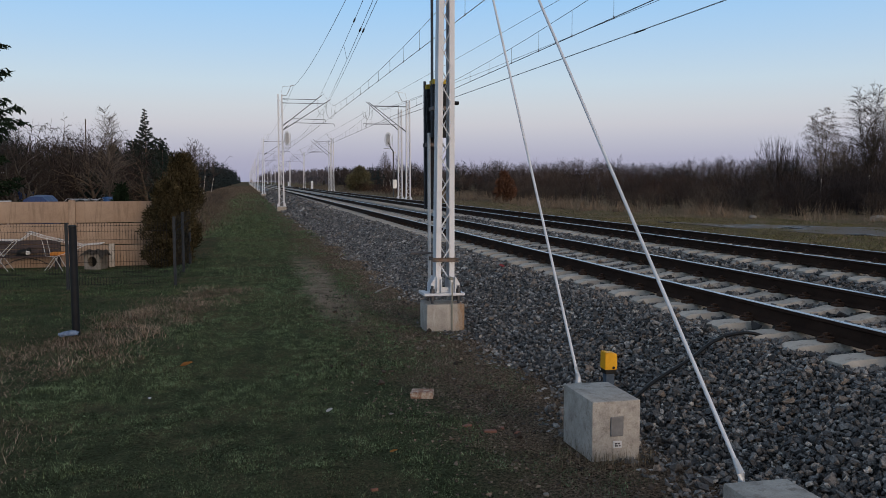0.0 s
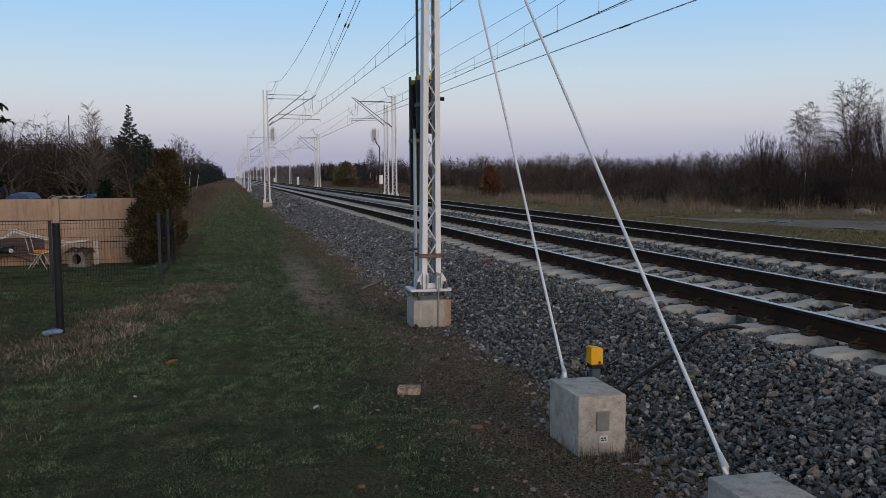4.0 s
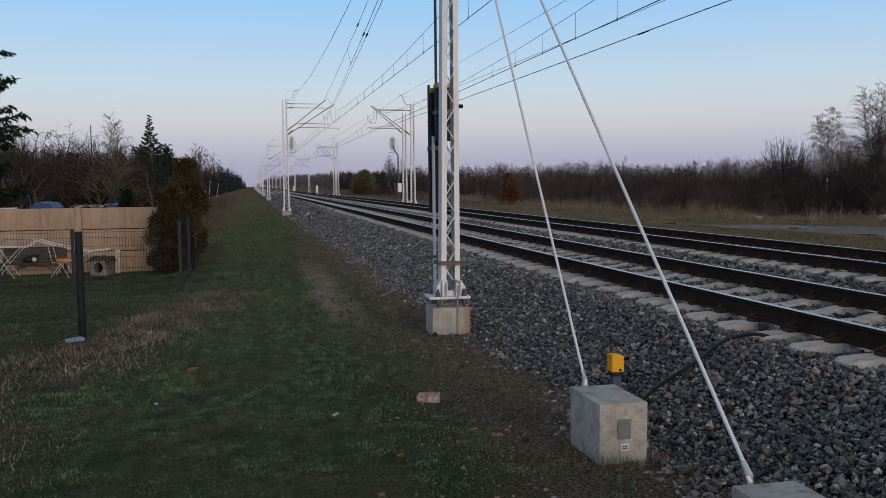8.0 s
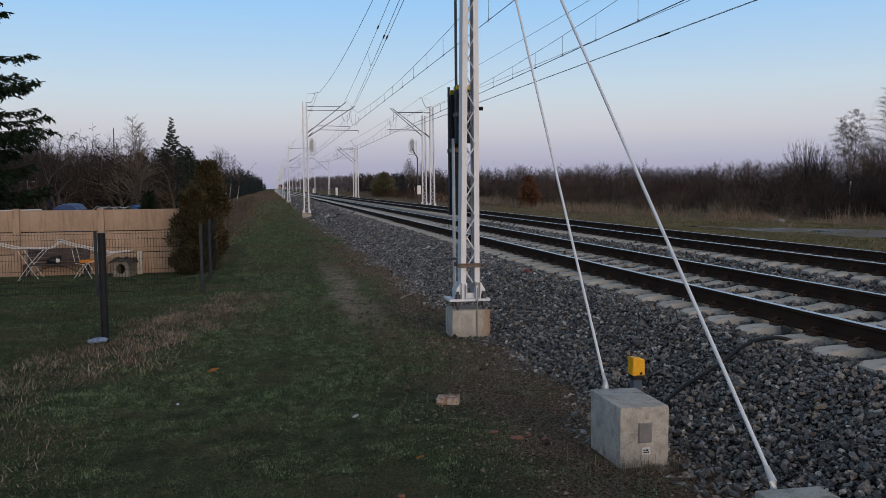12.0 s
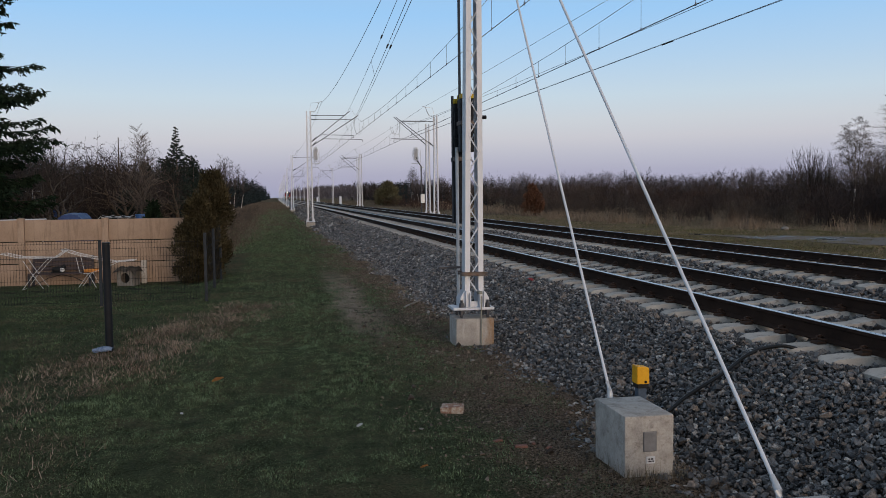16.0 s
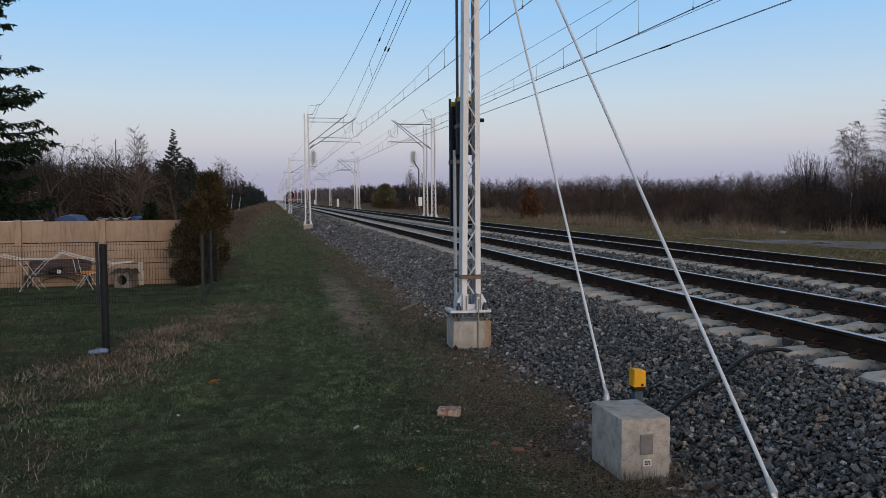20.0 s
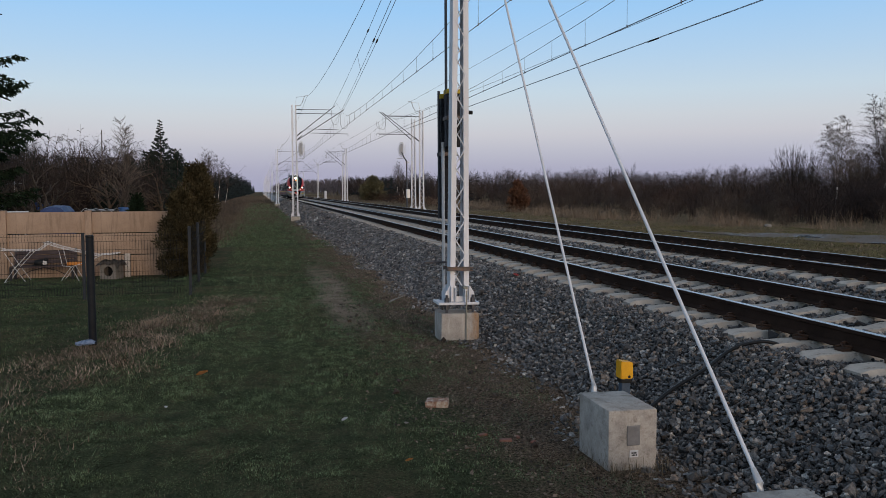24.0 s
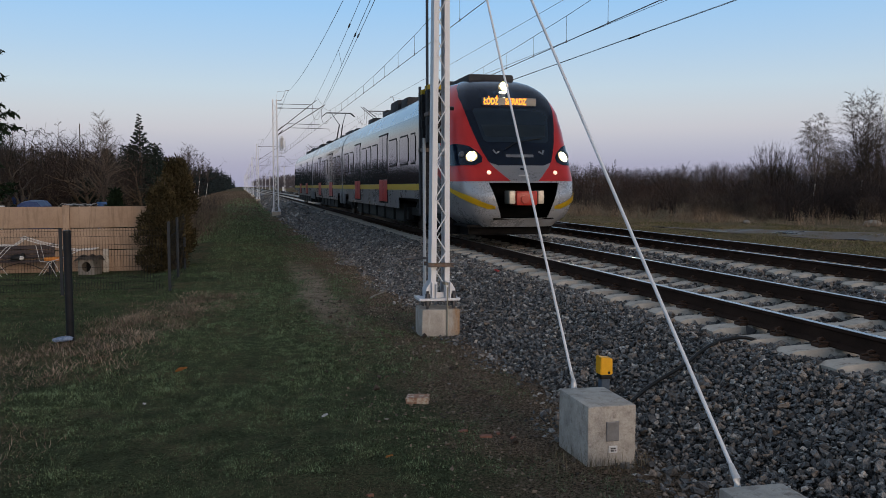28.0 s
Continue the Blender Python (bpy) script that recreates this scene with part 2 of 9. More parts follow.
NEEDLE_DARK = surface("dark_conifer", (0.017, 0.025, 0.022), (0.050, 0.064, 0.055), 0.4, 4, relief=0, island=0.4, spec=0.0)
THUJA = surface("thuja_sprays", (0.006, 0.008, 0.005), (0.100, 0.081, 0.045), 2.6, 14, relief=0, island=0.6, spec=0.0)
STRAW = surface("dead_straw", (0.095, 0.070, 0.052), (0.38, 0.285, 0.205), 1.2, 14, relief=0, island=0.35, spec=0.0)
STALK = surface("pale_stalks", (0.065, 0.047, 0.036), (0.42, 0.325, 0.245), 1.2, 30, relief=0, island=0.75, spec=0.0)
GARDEN_GRASS = surface("garden_lawn", (0.011, 0.023, 0.010), (0.155, 0.210, 0.105), 0.9, 30, relief=0, island=0.8, spec=0.0)
GRASS = surface("short_grass", (0.011, 0.022, 0.011), (0.218, 0.285, 0.160), 7, 40, relief=0, island=0.85, spec=0.0)
DEAD = surface("dead_blades", (0.055, 0.046, 0.031), (0.215, 0.178, 0.122), 1.2, 14, relief=0, island=0.6, spec=0.0)
RUSSET = surface("russet_grass", (0.062, 0.051, 0.040), (0.225, 0.183, 0.140), 0.5, 14, relief=0, island=0.4, spec=0.0)


def wall_material():
    """Ochre wall paint with dark weather runs down from the coping and a dirty foot."""
    m, t, b = nodes_of("ochre_wall")
    c = coords_of(t)
    thin = t.nodes.new("ShaderNodeMapping")
    thin.inputs["Scale"].default_value = (14.0, 14.0, 1.3)
    t.links.new(c, thin.inputs["Vector"])
    run, big, fine = noisy(t, thin.outputs["Vector"], 1.0, 5, 0.65), noisy(t, c, 1.8, 5, 0.65), noisy(t, c, 45, 6, 0.75)
    col = ramp(t, calc(t, "ADD", calc(t, "MULTIPLY", big, 0.6), calc(t, "MULTIPLY", fine, 0.4)), ((0.34, (0.25, 0.178, 0.130)), (0.66, (0.40, 0.295, 0.216))))
    col = mix(t, calc(t, "MULTIPLY", calc(t, "MULTIPLY", calc(t, "SUBTRACT", run, 0.52), 5.0, True), 0.62), col, (0.13, 0.098, 0.072))
    col = mix(t, calc(t, "MULTIPLY", calc(t, "SUBTRACT", fine, 0.60), 6.0, True), col, (0.10, 0.078, 0.06))
    t.links.new(col, b.inputs["Base Color"])
    b.inputs["Roughness"].default_value = 0.88
    b.inputs["Specular IOR Level"].default_value = 0.15
    bump(t, b, calc(t, "ADD", big, fine), 0.5, 0.005)
    return m


WALL_PAINT = wall_material()


def ground_material():
    m, t, b = nodes_of("meadow_ground")
    c = coords_of(t)
    sep = t.nodes.new("ShaderNodeSeparateXYZ")
    t.links.new(c, sep.inputs[0])
    x, y = sep.outputs["X"], sep.outputs["Y"]
    n1, n2, n3 = noisy(t, c, 0.55, 5), noisy(t, c, 3.0, 6, 0.7), noisy(t, c, 45.0, 8, 0.85)
    wob = calc(t, "ADD", calc(t, "MULTIPLY", calc(t, "SUBTRACT", n1, 0.5), 1.6), calc(t, "MULTIPLY", calc(t, "SUBTRACT", n2, 0.5), 1.1))

    def band(centre, half, soft, k=1.0):
        d = calc(t, "ABSOLUTE", calc(t, "ADD", calc(t, "SUBTRACT", x, centre), calc(t, "MULTIPLY", wob, k)))
        return calc(t, "DIVIDE", calc(t, "SUBTRACT", half + soft, d), soft, True)

    grass = ramp(t, calc(t, "ADD", calc(t, "MULTIPLY", n2, 0.25), calc(t, "MULTIPLY", n3, 0.75)), ((0.38, (0.018, 0.025, 0.014)), (0.62, (0.125, 0.145, 0.085))))
    dry = ramp(t, n3, ((0.36, (0.020, 0.018, 0.012)), (0.64, (0.23, 0.19, 0.12))))
    col = mix(t, calc(t, "MULTIPLY", calc(t, "SUBTRACT", calc(t, "ADD", calc(t, "MULTIPLY", n1, 0.6), calc(t, "MULTIPLY", n2, 0.4)), 0.48), 6, True), grass, dry)
    soil = ramp(t, n3, ((0.42, (0.010, 0.007, 0.005)), (0.60, (0.38, 0.272, 0.198))))
    sand = ramp(t, n3, ((0.36, (0.20, 0.155, 0.12)), (0.64, (0.50, 0.395, 0.31))))
    col = mix(t, calc(t, "MULTIPLY", band(2.45, 0.50, 0.80, 0.9), 0.92), col, soil)
    col = mix(t, calc(t, "MULTIPLY", calc(t, "MULTIPLY", band(1.28, 0.16, 0.24, 0.5), calc(t, "MULTIPLY", calc(t, "MULTIPLY", calc(t, "SUBTRACT", y, 10.5), 0.4, True), calc(t, "MULTIPLY", calc(t, "SUBTRACT", 23.0, y), 0.15, True))), calc(t, "MULTIPLY", calc(t, "SUBTRACT", n2, 0.30), 4.5, True)), col, sand)
    # rough dry field farther along the line and across the tracks
    far = calc(t, "MULTIPLY", calc(t, "SUBTRACT", y, 34.0), 0.022, True)
    left = calc(t, "MULTIPLY", calc(t, "SUBTRACT", calc(t, "ADD", wob, 1.3), x), 0.8, True)
    col = mix(t, calc(t, "MULTIPLY", calc(t, "MULTIPLY", far, left), 0.85), col, mix(t, n3, (0.065, 0.052, 0.036), (0.20, 0.155, 0.105)))
    right = calc(t, "MULTIPLY", calc(t, "SUBTRACT", x, 11.6), 1.2, True)
    col = mix(t, calc(t, "MULTIPLY", right, calc(t, "MULTIPLY", n2, 1.6, True)), col, mix(t, n3, (0.11, 0.09, 0.056), (0.27, 0.21, 0.135)))
    t.links.new(col, b.inputs["Base Color"])
    b.inputs["Roughness"].default_value = 0.95
    b.inputs["Specular IOR Level"].default_value = 0.0
    bump(t, b, calc(t, "ADD", n2, n3), 1.0, 0.05)
    return m


def ballast_material(name, bumpy):
    m, t, b = nodes_of(name)
    c = coords_of(t)
    if bumpy:
        v = node(t, "ShaderNodeTexVoronoi", Scale=19.0)
        t.links.new(c, v.inputs["Vector"])
        tone = v.outputs["Color"]
        sep = t.nodes.new("ShaderNodeSeparateColor")
        t.links.new(tone, sep.inputs[0])
        k = sep.outputs["Red"]
        bump(t, b, calc(t, "SUBTRACT", 1.0, v.outputs["Distance"]), 1.0, 0.05)
    else:
        g = t.nodes.new("ShaderNodeNewGeometry")
        o = t.nodes.new("ShaderNodeObjectInfo")
        k = calc(t, "FRACT", calc(t, "ADD", g.outputs["Random Per Island"], o.outputs["Random"]))
        bump(t, b, noisy(t, c, 90, 5, 0.75), 0.6, 0.006)
    col = ramp(t, k, ((0.0, (0.020, 0.020, 0.021)), (0.42, (0.096, 0.092, 0.090)), (0.70, (0.190, 0.182, 0.176)), (0.78, (0.145, 0.112, 0.088)), (0.87, (0.23, 0.185, 0.15)), (0.92, (0.26, 0.245, 0.23)), (1.0, (0.44, 0.415, 0.38))))
    spots = noisy(t, c, 70.0, 6, 0.8)
    col = mix(t, 0.9, col, ramp(t, spots, ((0.36, (0.25, 0.25, 0.255)), (0.64, (1.75, 1.73, 1.69)))), "MULTIPLY")
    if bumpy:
        # the whole bed is darkened, standing in for shade in the gaps between stones
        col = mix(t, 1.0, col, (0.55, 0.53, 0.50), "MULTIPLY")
    t.links.new(col, b.inputs["Base Color"])
    b.inputs["Roughness"].default_value = 0.5
    b.inputs["Specular IOR Level"].default_value = 0.42
    return m


GROUND = ground_material()
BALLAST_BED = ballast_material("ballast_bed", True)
BALLAST = ballast_material("ballast_stones", False)


# ---- ground, ballast, paved yard ----
def ground_z(x, y):
    """The height of the ground sheet."""
    x, y = np.asarray(x, float), np.asarray(y, float)
    z = -0.20 * sstep(18, 60, y) * (1 - sstep(2.0, 6.0, x)) - 0.12 * sstep(-1.0, -2.5, x) * sstep(14, 20, y)
    z = z + 0.38 * sstep(10.8, 11.6, x)
    near = 1 - sstep(40, 90, np.hypot(x, y))
    z = z + near * (0.025 * np.sin(x * 1.3 + 0.7 * y) * np.sin(0.9 * y - 0.6 * x) + 0.012 * np.sin(3.1 * x + 1.0) * np.sin(2.7 * y))
    return z


def sheet(name, xs, ys, height, mat, label, kind="structure"):
    gx, gy = np.meshgrid(xs, ys)
    v = np.stack([gx, gy, height(gx, gy)], -1).reshape(-1, 3)
    nx, ny = len(xs), len(ys)
    i = (np.arange(ny - 1)[:, None] * nx + np.arange(nx - 1)[None]).ravel()
    ob = soup(name, v, np.stack([i, i + 1, i + nx + 1, i + nx], -1), mat)
    ob.data.polygons.foreach_set("use_smooth", np.ones(len(ob.data.polygons), bool))
    return tagged(ob, label, name, kind=kind)


def stretch(marks):
    """Rows of a sheet: (from, to, step) runs."""
    return np.concatenate([np.arange(a, b, s) for a, b, s in marks] + [[marks[-1][1]]])


sheet("ground", stretch(((-2500, -300, 550), (-300, -40, 52), (-40, -12, 4), (-12, 14, 0.2), (14, 40, 1.3), (40, 300, 52), (300, 2500, 550))),
      stretch(((-2500, -200, 460), (-200, -20, 45), (-20, 0, 2.5), (0, 30, 0.2), (30, 90, 2), (90, 500, 30), (500, 4500, 500))),
      ground_z, GROUND, "short green meadow with bare soil and a worn footpath")

BED = ((2.42, -0.06), (2.7, 0.03), (4.05, 0.450), (4.3, 0.482), (4.6, 0.474), (6.9, 0.474), (7.35, 0.42), (8.05, 0.42), (8.4, 0.474), (11.0, 0.474), (11.25, 0.44), (11.75, 0.30))


def bed_z(x, y):
    z = np.interp(x, [p[0] for p in BED], [p[1] for p in BED])
    z = z - 0.20 * sstep(18, 60, y) * (1 - sstep(2.4, 4.0, x))
    return z + 0.014 * np.sin(2.2 * x + 1.7 * y) * np.sin(1.3 * y - 2.9 * x) - 0.042


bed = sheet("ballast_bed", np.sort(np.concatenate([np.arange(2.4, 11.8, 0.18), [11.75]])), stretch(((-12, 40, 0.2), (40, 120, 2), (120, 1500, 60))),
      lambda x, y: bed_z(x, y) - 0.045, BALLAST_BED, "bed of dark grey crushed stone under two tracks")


def stone_shapes(count, rng, corners):
    """Angular broken stones: rough blocks and wedges with knocked-off corners, twelve corners at most."""
    cube = np.array([(a, b, c) for a in (-1, 1) for b in (-1, 1) for c in (-1, 1)], float)
    out = []
    for _ in range(count):
        size = np.array([rng.uniform(0.95, 1.45), rng.uniform(0.65, 1.0), rng.uniform(0.45, 0.85)]) * 0.84
        pick = cube[rng.permutation(8)[:max(6, min(corners, 8))]]
        p = pick * size * rng.uniform(0.45, 1.12, (len(pick), 3)) + rng.normal(0, 0.16, (len(pick), 3))
        if corners > 8:
            d = rng.normal(size=(corners - 8, 3))
            p = np.concatenate([p, d / np.linalg.norm(d, axis=1, keepdims=True) * size * rng.uniform(0.9, 1.15, (len(d), 1))])
        bm = bmesh.new()
        for q in p:
            bm.verts.new(q)
        hull = bmesh.ops.convex_hull(bm, input=bm.verts[:])
        bmesh.ops.delete(bm, geom=[g for g in set(hull["geom_interior"] + hull["geom_unused"]) if isinstance(g, bmesh.types.BMVert)], context="VERTS")
        bmesh.ops.triangulate(bm, faces=bm.faces[:])
        bm.verts.index_update()
        out.append((np.array([x.co[:] for x in bm.verts]), np.array([[x.index for x in g.verts] for g in bm.faces])))
        bm.free()
    return out


def turns(n, rng, lie):
    """Rotation matrices: any heading, leaning by about lie radians."""
    a, b, c = rng.uniform(0, TAU, n), rng.normal(0, lie, n), rng.normal(0, lie, n)
    z, o = np.zeros(n), np.ones(n)
    rz = np.stack([np.cos(a), -np.sin(a), z, np.sin(a), np.cos(a), z, z, z, o], -1).reshape(n, 3, 3)
    rx = np.stack([o, z, z, z, np.cos(b), -np.sin(b), z, np.sin(b), np.cos(b)], -1).reshape(n, 3, 3)
    ry = np.stack([np.cos(c), z, np.sin(c), z, o, z, -np.sin(c), z, np.cos(c)], -1).reshape(n, 3, 3)
    return ry @ rx @ rz


def scatter_stones(name, x0, x1, y0, y1, step, size, label, seed, keep=None, mat=None, category="ballast", corners=8, singles=None, lie=0.65, deep=1.5):
    rng = np.random.default_rng(seed)
    shapes = stone_shapes(32, rng, corners)
    gx, gy = np.meshgrid(np.arange(x0, x1, step), np.arange(y0, y1, step))
    p = np.stack([gx.ravel(), gy.ravel()], -1) + rng.uniform(-0.55, 0.55, (gx.size, 2)) * step
    if keep is not None:
        p = p[keep(p[:, 0], p[:, 1], rng)]
    n = len(p)
    s = size * np.exp(rng.normal(0, 0.28, n))
    turn = turns(n, rng, lie)
    k = rng.integers(0, 32, n)
    z = np.maximum(bed_z(p[:, 0], p[:, 1]), ground_z(p[:, 0], p[:, 1]) - 0.01) + s * rng.uniform(-deep, 0.6 * deep + 0.1, n)
    V, F, base = [], [], 0
    alone = np.zeros(n, bool)
    if singles:
        # the stones passed nearest, each a piece of its own
        inside = (p[:, 0] > singles[0]) & (p[:, 0] < singles[1]) & (p[:, 1] > singles[2]) & (p[:, 1] < singles[3])
        chosen = np.flatnonzero(inside)[:300]
        alone[chosen] = True
        meshes = []
        for v0, f0 in shapes:
            me = bpy.data.meshes.new("stone")
            me.from_pydata(v0.tolist(), [], f0.tolist())
            me.materials.append(mat or BALLAST)
            me.shade_flat()
            meshes.append(me)
        for i in chosen:
            ob = new("stone", meshes[k[i]])
            ob.parent = bed
            ob.matrix_basis = Matrix.Translation((p[i, 0], p[i, 1], z[i])) @ Matrix(turn[i].tolist()).to_4x4() @ Matrix.Diagonal((s[i], s[i], s[i], 1))
    for j, (v0, f0) in enumerate(shapes):
        i = np.flatnonzero((k == j) & ~alone)
        v = np.einsum("nij,vj->nvi", turn[i], v0) * s[i][:, None, None] + np.stack([p[i, 0], p[i, 1], z[i]], -1)[:, None]
        V.append(v.reshape(-1, 3))
        F.append((f0[None] + (base + np.arange(len(i)) * len(v0))[:, None, None]).reshape(-1, 3))
        base += len(i) * len(v0)
    ob = soup(name, np.concatenate(V), np.concatenate(F), mat or BALLAST)
    ob.data.shade_flat()
    return tagged(ob, label, category, kind="stuff")


def off_sleeper(x, y, rng):
    """Leaves the sleepers' tops bare."""
    d = np.abs((y - SLEEPER_Y + 0.3) % 0.6 - 0.3)
    on = np.zeros(len(x), bool)
    for c in TRACK_X:
        on |= (np.abs(x - c) < 1.27) & (d < 0.135)
    return ~on


def sparse_toe(x, y, rng):
    return off_sleeper(x, y, rng) & (rng.random(len(x)) < sstep(2.25, 2.75, x + 0.25 * np.sin(y * 1.9) * np.sin(y * 0.7)))


SLEEPER_Y = 13.445
STONES = "crushed grey stones on the bank below the sleepers"
scatter_stones("ballast_slope", 2.2, 4.55, 1.6, 7.0, 0.0265, 0.0180, STONES, 3, sparse_toe, singles=(2.75, 3.4, 3.7, 4.3), corners=11, deep=1.7)
scatter_stones("ballast_slope", 2.2, 4.55, 7.0, 14.0, 0.0285, 0.0180, STONES, 10, sparse_toe, corners=9, deep=1.3)
scatter_stones("ballast_slope", 2.2, 4.55, 14.0, 26.0, 0.038, 0.0235, STONES, 4, sparse_toe, corners=8, deep=0.45)
scatter_stones("ballast_slope", 2.2, 4.55, 26.0, 46.0, 0.055, 0.032, STONES, 11, sparse_toe, corners=8, deep=0.35)
scatter_stones("ballast_between_rails", 4.55, 7.2, 3.5, 30.0, 0.045, 0.026, "crushed grey stones between the sleepers", 5, off_sleeper, deep=0.9)
scatter_stones("ballast_between_tracks", 7.2, 11.6, 6.5, 34.0, 0.060, 0.031, "crushed grey stones between the two tracks", 6, off_sleeper, corners=8, deep=0.9)
scatter_stones("ballast_slope", 2.2, 4.55, 46.0, 80.0, 0.11, 0.066, STONES, 7, sparse_toe, corners=7, deep=0.4)
scatter_stones("ballast_slope", 2.2, 4.55, 80.0, 150.0, 0.18, 0.10, STONES, 12, sparse_toe, corners=6, deep=0.4)


SOIL_CRUMB = surface("soil_crumbs", (0.020, 0.015, 0.011), (0.270, 0.205, 0.158), 3, 90, relief=0.3, island=0.8)


def crumbs_keep(x, y, rng):
    return rng.random(len(x)) < 0.85 * sstep(0.75, 2.0, x + 0.6 * np.sin(1.3 * y + 2 * x) * np.sin(0.6 * y)) * (1 - 0.5 * sstep(2.5, 2.8, x))


CRUMBS = "crumbs of soil and fine gravel beside the path"
scatter_stones("soil_crumbs", 0.3, 2.75, 2.7, 8.0, 0.024, 0.0095, CRUMBS, 8, crumbs_keep, SOIL_CRUMB, "soil", 6)
scatter_stones("soil_crumbs", 0.3, 2.75, 8.0, 16.0, 0.028, 0.0095, CRUMBS, 9, crumbs_keep, SOIL_CRUMB, "soil", 6)
scatter_stones("soil_crumbs", 0.5, 2.6, 16.0, 40.0, 0.070, 0.018, CRUMBS, 13, lambda x, y, rng: rng.random(len(x)) < 0.7 * sstep(1.2, 2.2, x + 0.5 * np.sin(0.8 * y)), SOIL_CRUMB, "soil", 6)
CLOD = surface("dark_clods", (0.022, 0.017, 0.013), (0.11, 0.082, 0.062), 3, 40, relief=0.5, island=0.5)
scatter_stones("soil_clods", 0.6, 2.6, 2.7, 14.0, 0.085, 0.016, "dark clods of earth beside the path", 14, lambda x, y, rng: rng.random(len(x)) < 0.32 * sstep(0.8, 2.0, x + 0.8 * np.sin(1.1 * y + 1) * np.sin(1.7 * x + 0.5 * y)), CLOD, "soil", 9)


# ---- tracks ----
RAIL_OUT = ((-0.075, 0), (0.075, 0), (0.075, 0.012), (0.012, 0.034), (0.010, 0.125), (0.036, 0.138), (0.036, 0.166), (-0.036, 0.166), (-0.036, 0.138), (-0.010, 0.125), (-0.012, 0.034), (-0.075, 0.012))


def sleeper_mesh(bm):
    """A concrete sleeper with bevelled ends and a lowered waist; its top at z = 0 under the rails."""
    rows = []
    for x, w, wt, z in ((-1.25, 0.145, 0.105, -0.035), (-1.18, 0.15, 0.115, -0.008), (-0.98, 0.15, 0.115, 0.0), (-0.55, 0.15, 0.11, 0.0), (-0.35, 0.125, 0.10, -0.035), (0, 0.11, 0.09, -0.04)):
        rows.append((x, w, wt, z))
    rows += [(-x, w, wt, z) for x, w, wt, z in rows[-2::-1]]
    rings = [[bm.verts.new(p) for p in ((x, -w, -0.2), (x, -w, z - 0.06), (x, -wt, z), (x, wt, z), (x, w, z - 0.06), (x, w, -0.2))] for x, w, wt, z in rows]
    for a, b in zip(rings, rings[1:]):
        for k in range(6):
            bm.faces.new((a[k], a[(k + 1) % 6], b[(k + 1) % 6], b[k]))
    bm.faces.new(rings[0])
    bm.faces.new(rings[-1][::-1])


def clip_mesh(bm):
    """A sprung rail clip on its shoulder."""
    box(bm, (0.02, 0, 0.012), (0.09, 0.11, 0.03), 0.006)
    pts = [(0.06, -0.05, 0.03), (-0.02, -0.05, 0.045), (-0.045, -0.02, 0.055), (0.0, 0.0, 0.075), (0.05, 0.015, 0.07), (0.06, 0.045, 0.05), (-0.03, 0.05, 0.04)]
    tube(bm, pts, 0.010, 6)


def build_track(cx, label, seed):
    e = thing("railway_track", pose(cx, 0, 0), label, "railway track", "tracks")
    for s in (-0.7535, 0.7535):
        bm = bmesh.new()
        prism(bm, [(x + s, z + RAIL_Z - 0.166) for x, z in RAIL_OUT], -30, 1500)
        rail = part("rail", bm, RAIL_RUST, e, "rust-brown steel rail", 30)
        bm = bmesh.new()
        prism(bm, [(s - 0.030, RAIL_Z), (s + 0.030, RAIL_Z), (s + 0.026, RAIL_Z + 0.003), (s - 0.026, RAIL_Z + 0.003)], -30, 1500)
        part("running_face", bm, RAIL_HEAD, rail, "polished top of the rail")
    top = RAIL_Z - 0.172
    bm = bmesh.new()
    sleeper_mesh(bm)
    first = part("sleeper", bm, SLEEPER, e, smooth=20)
    bm = bmesh.new()
    clip_mesh(bm)
    clip = part("clip", bm, CLIP, first, smooth=40)
    ys = [SLEEPER_Y + 0.6 * k for k in range(-17, 78)]
    rng = random.Random(seed)
    for i, y in enumerate(ys):
        m = pose(rng.uniform(-0.02, 0.02), y + rng.uniform(-0.01, 0.01), top + rng.uniform(-0.004, 0.004), 0, 0, rng.uniform(-0.6, 0.6))
        s = first if i == 0 else share(first, m, e)
        s.matrix_basis = m
        if y < 34:
            for x in (-0.7535, 0.7535):
                for side in (-1, 1):
                    mm = pose(x + side * 0.10, 0, 0.0, 0, 0, 0 if side > 0 else 180)
                    if i == 0 and x < 0 and side < 0:
                        clip.matrix_basis = mm
                    else:
                        share(clip, mm, s)
    # those farther off as one part
    v0 = np.array([(x, y * w, z) for x, w, h in ((-1.25, 0.15, -0.03), (-0.5, 0.15, 0), (0, 0.11, -0.04), (0.5, 0.15, 0), (1.25, 0.15, -0.03)) for y, z in ((-1, -0.1), (-0.75, h), (0.75, h), (1, -0.1))])
    quads = np.array([(4 * i + k, 4 * i + k + 1, 4 * i + k + 5, 4 * i + k + 4) for i in range(4) for k in range(3)] + [(0, 3, 2, 1), (16, 17, 18, 19)])
    far = SLEEPER_Y + 0.6 * np.arange(78, 600)
    v = v0[None] + np.stack([0 * far, far, 0 * far + top], -1)[:, None]
    f = (quads[None] + (np.arange(len(far)) * len(v0))[:, None, None]).reshape(-1, 4)
    tagged(soup("sleeper_row", v, f, SLEEPER, e), kind="stuff")
    return e


build_track(TRACK_X[0], "near railway track with brown rails on concrete sleepers", 1)
build_track(TRACK_X[1], "far railway track with brown rails on concrete sleepers", 2)


